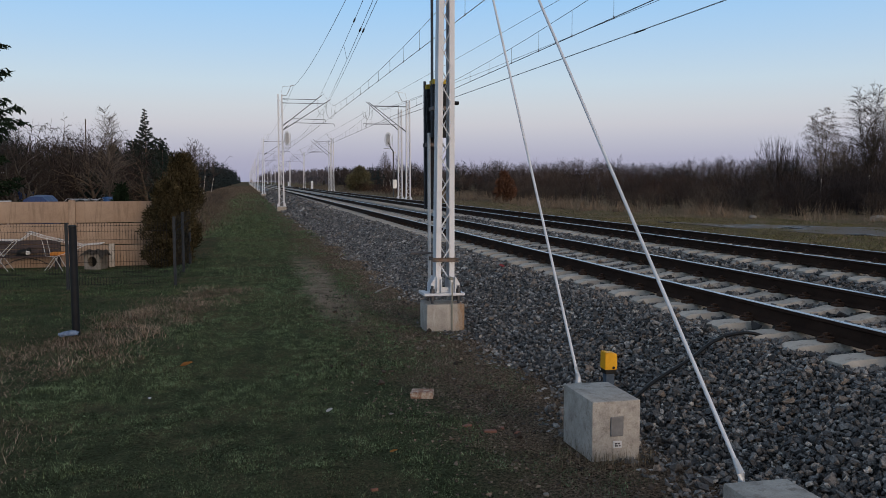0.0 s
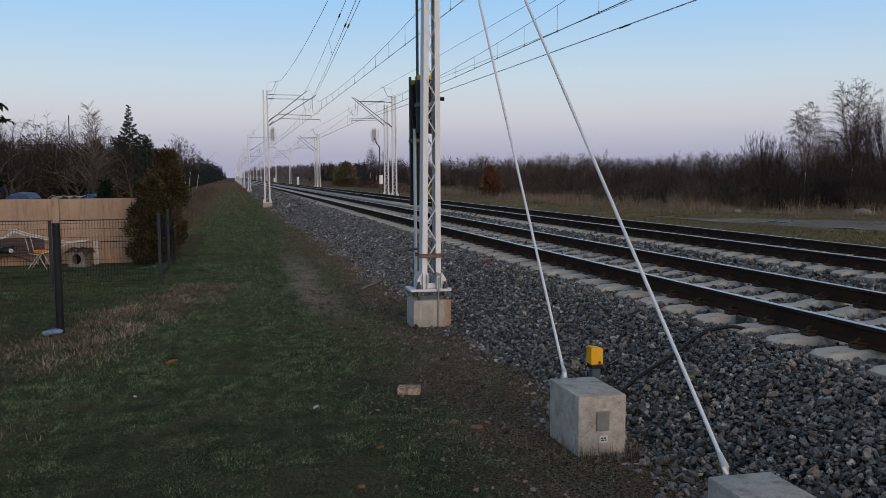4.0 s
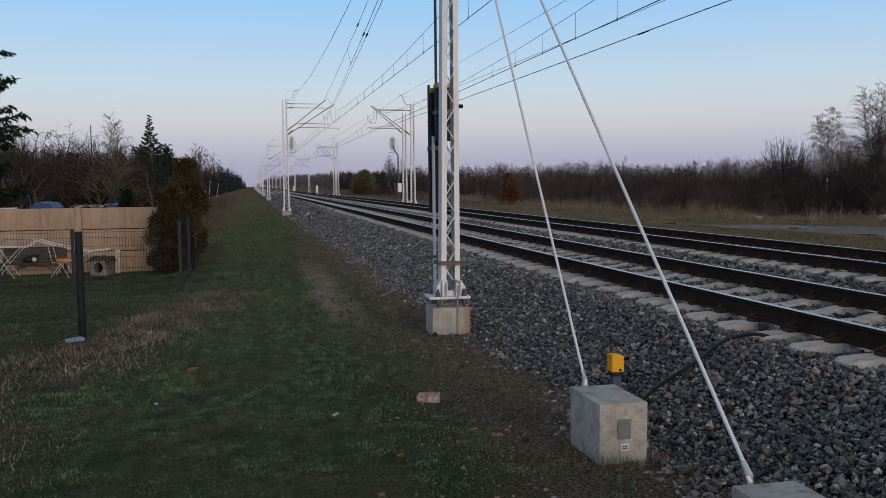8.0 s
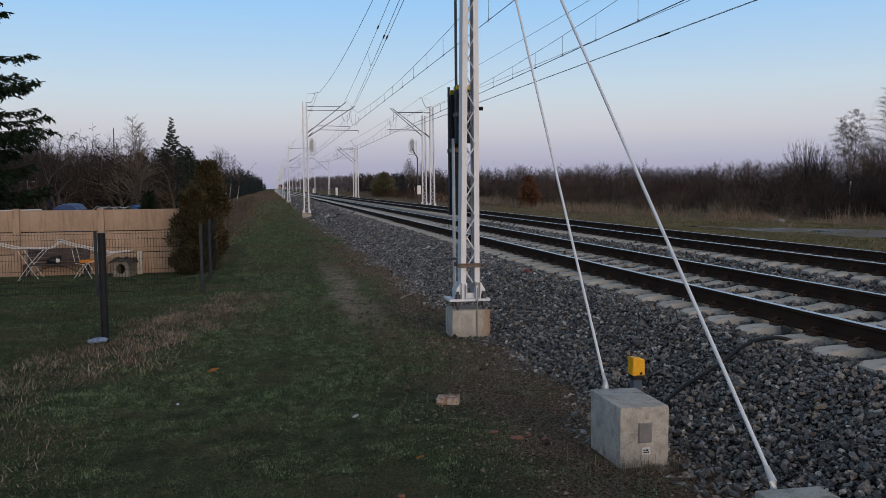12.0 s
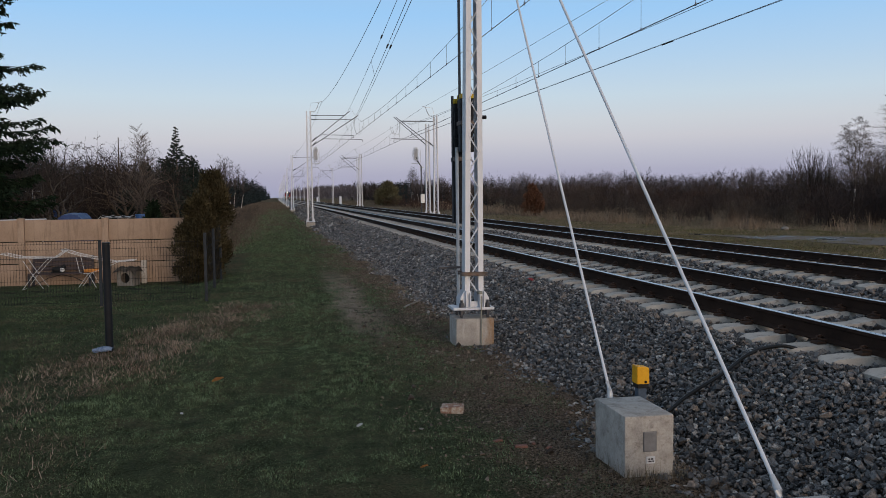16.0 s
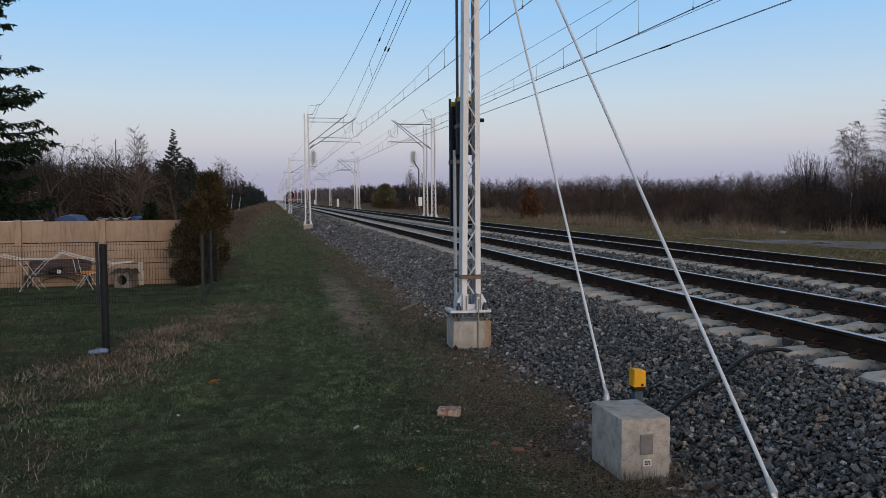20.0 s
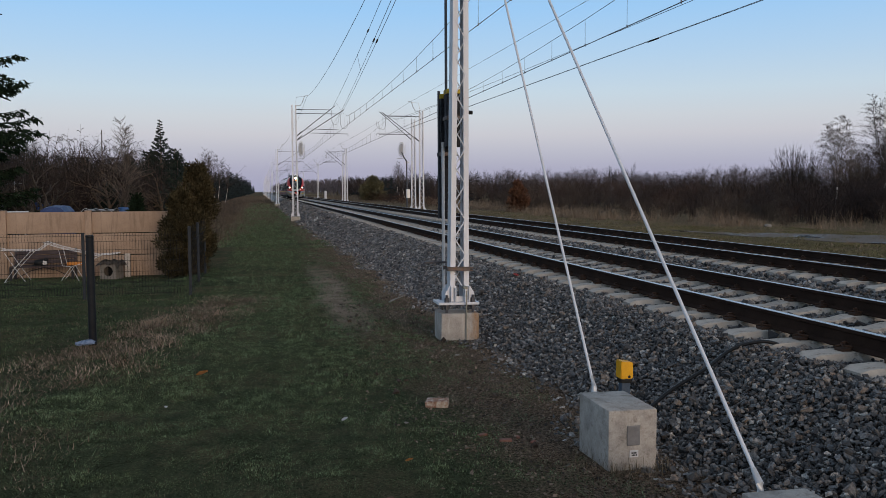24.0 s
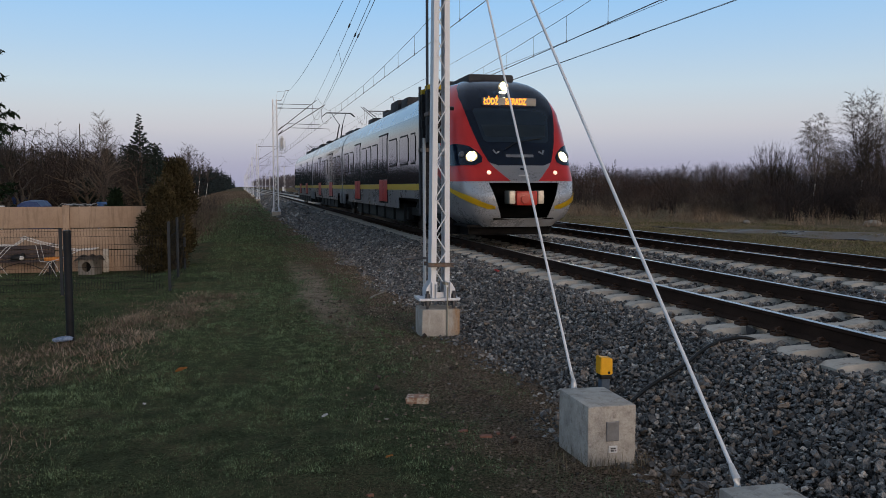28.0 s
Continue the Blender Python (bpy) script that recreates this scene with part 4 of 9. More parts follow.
def guy_rod(foot, head, label):
    foot, head = Vector(foot), Vector(head)
    e = thing("guy_rod", Matrix.Translation(foot), label, "guy rod", "guy rods of the mast")
    d = head - foot
    bm = bmesh.new()
    tube(bm, [d.normalized() * 0.05, d], 0.0108, 10)
    part("rod", bm, MAST_PAINT, e, smooth=40)
    bm = bmesh.new()
    tube(bm, [Vector((0, 0, -0.05)), d.normalized() * 0.02, d.normalized() * 0.10], 0.026, 10, 0.014)
    part("rod_socket", bm, GALV, e, "galvanised socket", 40)


guy_rod((2.359, 5.757, 0.42), (2.46, 10.42, 6.62), "long pale steel guy rod from block to mast")
guy_rod((2.359, 3.634, 0.42), (2.46, 10.42, 6.71), "long pale steel guy rod from block to mast")


# ---- small things by the path ----
def marker_box():
    e = thing("cable_marker", pose(2.975, 6.6, 0.10), "small yellow marker box on a grey stake in the ballast", "marker")
    bm = bmesh.new()
    prism(bm, [(-0.055, 0.19), (0.055, 0.19), (0.053, 0.325), (-0.053, 0.34)], -0.055, 0.055)
    bmesh.ops.bevel(bm, geom=bm.edges[:], offset=0.005, segments=2, affect="EDGES")
    cap = part("yellow_cover", bm, YELLOW, e, "bright yellow plastic cover")
    bm = bmesh.new()
    tube(bm, [(0.02, -0.058, 0.207), (0.02, -0.052, 0.207)], 0.012, 8)
    part("screw", bm, BLACK_PLASTIC, cap)
    bm = bmesh.new()
    box(bm, (0, 0, 0.17), (0.10, 0.10, 0.035), 0.005)
    part("collar", bm, BLACK_PLASTIC, e, "black plastic collar")
    bm = bmesh.new()
    box(bm, (0, 0, 0.02), (0.075, 0.075, 0.28), 0.006)
    part("stake", bm, surface("blue_grey_stake", (0.05, 0.07, 0.10), (0.10, 0.13, 0.17), 8, 60, relief=0.2), e, "blue-grey stake")


marker_box()


def cable():
    """A black cable from behind the block up the bank to the sleepers."""
    bm = bmesh.new()
    way = [(2.75, 6.0, 0.04), (3.07, 6.21, 0.03), (3.21, 6.30, 0.035), (3.37, 6.37, 0.04), (3.60, 6.46, 0.045), (3.78, 6.56, 0.045), (3.95, 6.67, 0.05), (4.15, 6.735, 0.055), (4.40, 6.775, 0.05), (4.54, 6.75, 0.02), (4.62, 6.73, -0.05)]
    pts = [(x, y, float(bed_z(x, y)) + lift + 0.02) for x, y, lift in way]
    fine = []
    for a, b in zip(pts, pts[1:]):
        for k in range(4):
            fine.append(Vector(a).lerp(Vector(b), k / 4))
    fine.append(Vector(pts[-1]))
    for _ in range(3):
        fine = [fine[0]] + [(a + 2 * b + c) / 4 for a, b, c in zip(fine, fine[1:], fine[2:])] + [fine[-1]]
    tube(bm, fine, 0.0165, 8)
    tagged(part("cable", bm, BLACK_PLASTIC, smooth=60), "thick black cable lying on the ballast bank", "cable")


cable()


def chunk(name, m, size, mat, label, category, seed, group=""):
    """A broken piece: a box with knocked-off corners."""
    rng = random.Random(seed)
    bm = bmesh.new()
    box(bm, (0, 0, size[2] / 2), size, min(size) * 0.16)
    for v in bm.verts:
        v.co += Vector((rng.uniform(-1, 1), rng.uniform(-1, 1), rng.uniform(-1, 1))) * min(size) * 0.06
    ob = part(name, bm, mat, smooth=35)
    ob.matrix_basis = m
    return tagged(ob, label, category, group)


def on_ground(x, y, rz=0, dz=0.0, rx=0, ry=0):
    return pose(x, y, float(ground_z(x, y)) + dz, rx, ry, rz)


BRICK_RED = surface("broken_red_brick", (0.15, 0.065, 0.045), (0.28, 0.13, 0.09), 14, 90, relief=0.6)
chunk("brick", on_ground(1.475, 7.17, -20, 0.0, 4, -2), (0.20, 0.115, 0.062), BRICK, "half-buried worn brick lying on the soil", "brick", 1)
for k, (x, y, s, r) in enumerate(((1.62, 6.18, 0.085, 30), (1.76, 6.02, 0.11, -10), (1.95, 5.95, 0.06, 50), (0.72, 4.95, 0.05, 10), (1.88, 6.1, 0.05, 80))):
    chunk("brick_fragment", on_ground(x, y, r, -0.016), (s * 0.85, s * 0.5, 0.03), BRICK_RED, "flat broken piece of red brick on the soil", "brick fragment", 10 + k, "broken brick pieces")
PALE_STONE = surface("pale_stone", (0.17, 0.155, 0.135), (0.32, 0.29, 0.25), 9, 60, relief=0.5)
for k, (x, y, s) in enumerate(((0.42, 4.62, 0.05), (0.55, 4.60, 0.045), (1.72, 4.68, 0.05), (1.10, 6.6, 0.045), (2.05, 9.6, 0.05), (2.15, 9.3, 0.06), (1.35, 11.2, 0.04), (2.3, 8.35, 0.05), (1.9, 7.75, 0.04), (0.2, 4.1, 0.04), (2.2, 4.4, 0.05))):
    chunk("stone", on_ground(x, y, 40 * k, -0.012), (s * 0.8, s * 0.6, s * 0.45), PALE_STONE, "small pale stone lying on the soil", "stone", 30 + k, "loose stones by the path")
LEAF = surface("orange_leaf", (0.34, 0.13, 0.03), (0.55, 0.24, 0.06), 20, 90, relief=0.2)
PAPER = surface("pale_litter", (0.5, 0.5, 0.5), (0.72, 0.72, 0.72), 20, 90, relief=0.2)


def flake(name, x, y, s, mat, label, cat, rz, lift=0.02):
    """A curled leaf or scrap."""
    bm = bmesh.new()
    n = 6
    a = []
    for i in range(n + 1):
        u = i / n - 0.5
        w = 0.5 * s * max(0.12, math.cos(u * math.pi)) * (1.0 + 0.25 * math.sin(7 * u + s * 90))
        row = [bm.verts.new((u * s * 1.4, v * w, 0.18 * s * (v * v) + 0.10 * s * math.sin(4 * u) + dz)) for v in (-1, -0.4, 0.4, 1) for dz in (0.0,)]
        a.append(row)
    for p, q in zip(a, a[1:]):
        for j in range(3):
            bm.faces.new((p[j], p[j + 1], q[j + 1], q[j]))
    bmesh.ops.solidify(bm, geom=bm.faces[:], thickness=0.0012)
    ob = part(name, bm, mat, smooth=60)
    ob.matrix_basis = on_ground(x, y, rz, lift)
    return tagged(ob, label, cat)


flake("dry_leaf", -0.62, 8.78, 0.09, LEAF, "curled orange leaf lying in the grass", "leaf", 30, 0.05)
RED_SCRAP = surface("faded_red_plastic", (0.30, 0.05, 0.05), (0.48, 0.10, 0.10), 20, 90, relief=0.2)
scrap = flake("plastic_scrap", 4.13, 13.5, 0.10, RED_SCRAP, "faded red plastic scrap on the ballast", "litter", 100, 0.48)
scrap.matrix_basis = pose(4.13, 13.5, 0.465, 8, -6, 100)
flake("paper_scrap", 0.62, 6.72, 0.05, PAPER, "small crumpled white scrap in the grass", "litter", 40, 0.035)
flake("paper_scrap", -0.85, 7.6, 0.03, PAPER, "small crumpled white scrap in the grass", "litter", 120, 0.04)
flake("dry_leaf", 0.95, 5.6, 0.04, LEAF, "curled orange leaf lying in the grass", "leaf", 10, 0.02)


bm = bmesh.new()
tube(bm, [(2.07, 14.05, 0.0), (2.17, 14.22, 0.02), (2.24, 14.40, 0.012), (2.42, 14.66, 0.03)], 0.020, 7, 0.009)
tagged(part("stick", bm, PALE_STONE, smooth=60), "bleached stick lying at the ballast's foot", "stick")


# ---- garden fence and wall ----
FENCE_DARK = surface("anthracite_coating", (0.008, 0.009, 0.011), (0.018, 0.020, 0.023), 6, 60, rough=(0.5, 0.65), relief=0.05, spec=0.1)

FENCE_POST = surface("grey_green_coating", (0.014, 0.018, 0.023), (0.034, 0.040, 0.048), 6, 60, rough=(0.5, 0.65), relief=0.05, spec=0.15)


def loose_post():
    e = thing("fence_post", on_ground(-2.05, 10.95, 8), "round black fence post standing alone in dry grass", "fence post")
    bm = bmesh.new()
    lathe(bm, [(0.046, -0.3), (0.046, 1.31), (0.043, 1.318)], 20)
    part("pipe", bm, FENCE_DARK, e, smooth=40)
    bm = bmesh.new()
    lathe(bm, [(0.044, 1.315), (0.049, 1.32), (0.049, 1.335), (0.04, 1.345)], 20)
    part("cap", bm, BLACK_PLASTIC, e, smooth=40)
    BAG = surface("blue_plastic", (0.03, 0.06, 0.13), (0.30, 0.38, 0.52), 22, 70, rough=(0.15, 0.35), relief=0.8, depth=0.02)
    bm = bmesh.new()
    bmesh.ops.create_icosphere(bm, subdivisions=3, radius=0.085)
    for v in bm.verts:
        n = noise.noise(v.co * 22) * 0.05 + noise.noise(v.co * 55) * 0.03
        v.co = Vector((v.co.x * 1.35, v.co.y * 0.8, max(v.co.z * 0.45, -0.02))) * (1 + 6 * n)
    ob = part("plastic_bag", bm, BAG, smooth=60)
    ob.matrix_basis = on_ground(-2.10, 10.80, 20, 0.045)
    tagged(ob, "crumpled bluish plastic bag at the post's foot", "plastic bag")


loose_post()


def mesh_fence(name, m, bays, bay, height, label, folds, wire=0.0024, pitch=0.05):
    """A welded-mesh fence: posts, and panels of upright and level wires with V folds."""
    e = thing(name, m, label, "fence")
    bm = bmesh.new()
    box(bm, (0, 0, height / 2 - 0.1), (0.05, 0.05, height + 0.26), 0.004)
    post = part("post", bm, FENCE_POST, e, "dark square fence post")
    if height < 1.2:
        post.matrix_basis = pose(-bay * bays, 0, 0)
    for i in range(1, bays if height < 1.2 else bays + 1):
        share(post, pose(-bay * i, 0, 0), e)

    def fold(z):
        for f in folds:
            if abs(z - f) < 0.05:
                return -0.04 * (1 - abs(z - f) / 0.05)
        return 0.0

    zs = sorted({0.06, height - 0.005} | {f + d for f in folds for d in (-0.05, 0, 0.05)})
    bm = bmesh.new()
    n = int(bay / pitch)
    for k in range(1, n):
        tube(bm, [(-k * pitch, fold(z), z) for z in zs] + [(-k * pitch, -0.012, height + 0.02)], wire, 4)
    for z in [0.08 + 0.2 * q for q in range(int(height / 0.2))] + [f + d for f in folds for d in (-0.05, 0.05)]:
        tube(bm, [(-0.03, fold(z), z), (-bay + 0.03, fold(z), z)], wire * 1.15, 4)
    panel = part("mesh_panel", bm, FENCE_DARK, e, "dark welded wire panel")
    for i in range(1, bays):
        share(panel, pose(-bay * i, 0, 0), e)
    return e


mesh_fence("garden_fence", pose(-1.37, 16.05, -0.03, 0, 0, 0), 6, 1.74, 1.16, "dark welded-mesh garden fence between slim posts", (0.25, 1.08))
mesh_fence("garden_fence", pose(-1.29, 20.35, -0.08, 0, 0, 90), 2, 2.15, 1.30, "dark welded-mesh garden fence ending at the shrub", (0.25, 1.08), 0.0012, 0.10)

def concrete_wall():
    """A precast fence: grooved posts and three plates a bay, painted ochre."""
    y, z0, bay = 21.5, -0.14, 1.875
    e = thing("garden_wall", pose(-2.14, y, z0), "low precast concrete wall painted ochre behind the lawn", "wall")
    bm = bmesh.new()
    box(bm, (0, 0, 0.72), (0.15, 0.15, 1.74), 0.012)
    post = part("wall_post", bm, WALL_PAINT, e, "ochre concrete post", 40)
    for i in range(1, 9):
        share(post, pose(-bay * i, 0, 0.01 * ((i * 7) % 3 - 1)), e)
    bm = bmesh.new()
    box(bm, (-bay / 2, 0, 0.260), (bay - 0.155, 0.055, 0.504), 0.012)
    panel = part("wall_panel", bm, WALL_PAINT, e, smooth=40)
    for i in range(8):
        for k in range(3):
            if i + k:
                share(panel, pose(-bay * i, 0.004 * ((i + k) % 2), 0.522 * k), e)


concrete_wall()


# ---- things on the lawn ----
WOOD_DARK = surface("weathered_bench_wood", (0.036, 0.026, 0.026), (0.085, 0.064, 0.062), 3, 50, relief=0.5)
IRON = surface("dark_iron", (0.02, 0.02, 0.022), (0.05, 0.05, 0.055), 8, 60, rough=(0.5, 0.7), metal=0.3, relief=0.2)


def bench(m):
    """A slatted bench on two boarded ends, with a cross brace of rods under the seat."""
    e = thing("garden_bench", m, "long weathered purple-brown slatted bench against the wall", "bench")
    for k in range(3):
        bm = bmesh.new()
        box(bm, (0, -0.17 + 0.145 * k, 0.345), (1.36, 0.125, 0.032), 0.006)
        part("seat_slat", bm, WOOD_DARK, e, smooth=40)
    for k in range(3):
        bm = bmesh.new()
        box(bm, (0, 0.225 + 0.028 * k, 0.435 + 0.105 * k), (1.36, 0.028, 0.088), 0.006, pose(0, 0, 0, -14, 0, 0))
        part("back_slat", bm, WOOD_DARK, e, smooth=40)
    for s in (-1, 1):
        bm = bmesh.new()
        box(bm, (s * 0.655, -0.20, 0.165), (0.05, 0.07, 0.33), 0.006)
        part("front_leg", bm, IRON, e, "dark front leg", 40)
        bm = bmesh.new()
        box(bm, (s * 0.655, 0.20, 0.165), (0.05, 0.07, 0.33), 0.006)
        box(bm, (s * 0.655, 0.258, 0.53), (0.045, 0.035, 0.42), 0.006, pose(0, 0, 0, -14, 0, 0))
        part("back_leg", bm, IRON, e, "dark back leg and rest", 40)
        bm = bmesh.new()
        box(bm, (s * 0.655, 0.0, 0.315), (0.04, 0.42, 0.03), 0.004)
        part("end_rail", bm, IRON, e, smooth=40)
    for s in (-1, 1):
        bm = bmesh.new()
        tube(bm, [(s * 0.60, 0.0, 0.06), (s * 0.28, 0.0, 0.24), (0.0, 0.0, 0.31)], 0.010, 6)
        part("brace", bm, IRON, e, "thin bent brace rod")
    return e


bench(pose(-4.94, 21.05, -0.165, 0, 0, 1))


def drying_rack(m, label, legs, tops):
    """A folding clothes rack: two planes of bent tube legs, cross bars, and wings strung with lines."""
    e = thing("drying_rack", m, label, "drying rack", "drying racks on the lawn")
    for way in legs:
        for y in (-0.23, 0.23):
            bm = bmesh.new()
            tube(bm, [(x, y, z) for x, z in way], 0.008, 6)
            part("leg", bm, WHITE_TUBE, e, smooth=60)
    for way in legs:
        bm = bmesh.new()
        tube(bm, [(way[0][0], -0.23, way[0][1]), (way[0][0], 0.23, way[0][1])], 0.007, 6)
        part("foot_bar", bm, WHITE_TUBE, e, smooth=60)
    for way in tops:
        bm = bmesh.new()
        ring = [(x, -0.25, z) for x, z in way] + [(x, 0.25, z) for x, z in reversed(way)]
        tube(bm, ring + ring[:1], 0.007, 6)
        for k in range(7):
            y = -0.19 + 0.063 * k
            tube(bm, [(x, y, z) for x, z in way], 0.0016, 4)
        part("wing", bm, WHITE_TUBE, e, "white frame strung with thin lines")
    return e


drying_rack(pose(-5.38, 20.6, -0.125), "open white folding clothes rack with spread wings",
            [[(-0.23, 0.0), (0.0, 0.325), (0.30, 0.66), (0.42, 0.73)], [(0.22, 0.0), (0.0, 0.325), (-0.20, 0.66)]],
            [[(-0.66, 0.82), (-0.28, 0.725)], [(-0.28, 0.725), (0.43, 0.695)], [(0.43, 0.695), (0.66, 0.86)]])
drying_rack(pose(-4.24, 20.6, -0.155), "white folding clothes rack leaning beside the bench",
            [[(0.21, 0.0), (0.03, 0.36), (-0.15, 0.385), (-0.22, 0.75)], [(-0.22, 0.0), (0.03, 0.36), (0.31, 0.445), (0.62, 0.585)]],
            [[(-0.54, 0.915), (-0.22, 0.80), (0.56, 0.605)], [(0.56, 0.605), (1.02, 0.635)]])


def pet_hut(m):
    """A small box hut with a round opening and a cloth thrown over it."""
    e = thing("pet_hut", m, "small grey wooden hut with round opening under a cloth", "pet hut")
    HUT = surface("grey_board", (0.13, 0.12, 0.105), (0.24, 0.22, 0.195), 6, 60, relief=0.5)
    bm = bmesh.new()
    n, r = 24, 0.125
    ring = [(r * math.cos(TAU * k / n), 0.20 + r * math.sin(TAU * k / n)) for k in range(n)]
    sq = []
    for k in range(n):
        a = TAU * k / n
        s = max(abs(math.cos(a)), abs(math.sin(a)))
        sq.append((0.22 * math.cos(a) / s, 0.22 + 0.22 * math.sin(a) / s))
    for y in (-0.21, -0.19):
        A = [bm.verts.new((x, y, z)) for x, z in ring]
        B = [bm.verts.new((x, y, z)) for x, z in sq]
        for k in range(n):
            bm.faces.new((A[k], B[k], B[(k + 1) % n], A[(k + 1) % n]))
    part("front_board", bm, HUT, e)
    for x in (-0.21, 0.21):
        bm = bmesh.new()
        box(bm, (x, 0.02, 0.22), (0.02, 0.40, 0.44), 0.003)
        part("side_board", bm, HUT, e)
    bm = bmesh.new()
    box(bm, (0, 0.21, 0.22), (0.40, 0.02, 0.44), 0.003)
    part("back_board", bm, BLACK_PLASTIC, e)
    bm = bmesh.new()
    box(bm, (0, 0.0, 0.01), (0.40, 0.38, 0.02))
    part("floor_board", bm, HUT, e)
    CLOTH = surface("brown_cloth", (0.07, 0.06, 0.05), (0.15, 0.13, 0.11), 8, 90, relief=0.6)
    bm = bmesh.new()
    rows = []
    for i in range(15):
        u = i / 14 * 2 - 1
        row = []
        for j in range(11):
            v = j / 10 * 2 - 1
            x, y = u * 0.36, v * 0.30
            z = 0.46 - 0.55 * max(0, abs(x) - 0.22) * 1.4 - 0.9 * max(0, abs(y) - 0.21) + 0.02 * math.sin(9 * u + 3 * v)
            row.append(bm.verts.new((x * (1 - 0.25 * max(0, abs(u) - 0.6)), y, z)))
        rows.append(row)
    for p, q in zip(rows, rows[1:]):
        for j in range(10):
            bm.faces.new((p[j], q[j], q[j + 1], p[j + 1]))
    bmesh.ops.solidify(bm, geom=bm.faces[:], thickness=0.008)
    part("cloth_cover", bm, CLOTH, e, "dark brown cloth over the roof", 60)


pet_hut(pose(-3.44, 20.95, -0.145, 0, 0, -16) @ Matrix.Diagonal((0.86, 0.9, 0.95, 1)))
chunk("paving_slab", pose(-3.14, 21.3, -0.14, -8, 0, 0), (0.13, 0.07, 0.56), CONCRETE, "grey concrete slab leaning against the wall", "slab", 60)
ORANGE = surface("orange_plastic", (0.42, 0.15, 0.03), (0.60, 0.24, 0.05), 9, 60, rough=(0.4, 0.6), relief=0.1)
chunk("orange_tray", pose(-4.22, 20.93, 0.20), (0.34, 0.26, 0.075), ORANGE, "orange plastic tray on the bench", "tray", 61)


def cat():
    """A small black and white cat, curled up on the bench."""
    e = thing("cat", pose(-4.97, 20.93, 0.20, 0, 0, 20), "small black and white cat curled up on the bench", "cat")
    for name, c, s, mat in (("body", (0, 0, 0.07), (0.15, 0.09, 0.085), BLACK_PLASTIC), ("head", (0.10, -0.05, 0.13), (0.055, 0.05, 0.05), BLACK_PLASTIC), ("chest", (0.07, -0.06, 0.07), (0.06, 0.045, 0.055), WHITE_TUBE)):
        bm = bmesh.new()
        bmesh.ops.create_icosphere(bm, subdivisions=3, radius=1.0)
        for v in bm.verts:
            v.co = Vector(c) + Vector((v.co.x * s[0], v.co.y * s[1], v.co.z * s[2])) * (1 + 0.06 * noise.noise(v.co * 3))
        part(name, bm, mat, e, smooth=60)
    for y in (-0.08, -0.02):
        bm = bmesh.new()
        tube(bm, [(0.10, y, 0.165), (0.10, y * 1.1, 0.20)], 0.018, 6, 0.002)
        part("ear", bm, BLACK_PLASTIC, e)
    bm = bmesh.new()
    tube(bm, [(-0.13, 0, 0.03), (-0.17, -0.06, 0.02), (-0.10, -0.12, 0.02), (0.0, -0.13, 0.02)], 0.018, 8, 0.01)
    part("tail", bm, BLACK_PLASTIC, e, smooth=60)


cat()


# ---- beyond the wall ----
def small_car(m):
    """A blue car parked beyond the wall; only its roof and windows rise over it."""
    e = thing("parked_car", m, "blue car parked behind the garden wall", "car")
    BLUE = surface("blue_car_paint", (0.02, 0.05, 0.16), (0.04, 0.08, 0.22), 2, 40, rough=(0.15, 0.3), relief=0)
    GLASS = surface("car_glass", (0.01, 0.012, 0.016), (0.02, 0.024, 0.03), 2, 40, rough=(0.05, 0.1), relief=0)
    bm = bmesh.new()
    out = [(-2.1, 0.35), (-2.15, 0.75), (-1.9, 0.95), (-1.0, 1.02), (-0.45, 1.48), (0.9, 1.50), (1.75, 1.05), (2.1, 0.98), (2.15, 0.4)]
    A = [bm.verts.new((x, -0.82 if z < 1.1 else -0.62, z)) for x, z in out]
    B = [bm.verts.new((x, 0.82 if z < 1.1 else 0.62, z)) for x, z in out]
    n = len(out)
    for i in range(n):
        bm.faces.new((A[i], A[(i + 1) % n], B[(i + 1) % n], B[i]))
    bm.faces.new(A[::-1])
    bm.faces.new(B)
    bmesh.ops.bevel(bm, geom=bm.edges[:], offset=0.06, segments=2, affect="EDGES")
    part("body", bm, BLUE, e, smooth=40)
    for x0, x1 in ((-0.75, 0.15), (0.22, 1.25)):
        bm = bmesh.new()
        v = [bm.verts.new(p) for p in ((x0 - 0.12, -0.80, 1.06), (x1 + 0.1, -0.80, 1.06), (x1 - 0.1, -0.66, 1.42), (x0 + 0.22, -0.66, 1.42))]
        bm.faces.new(v)
        bmesh.ops.solidify(bm, geom=bm.faces[:], thickness=0.02)
        part("side_window", bm, GLASS, e, "dark side window")
    for x in (-1.35, 1.35):
        for y in (-0.78, 0.78):
            bm = bmesh.new()
            lathe(bm, [(0.2, -0.09), (0.31, -0.08), (0.31, 0.08), (0.2, 0.09)], 16, pose(x, y, 0.31, 90, 0, 0))
            part("wheel", bm, BLACK_PLASTIC, e, smooth=40)


small_car(pose(-9.1, 38.0, -0.15, 0, 0, 86) @ Matrix.Diagonal((0.9, 0.68, 1.1, 1)))


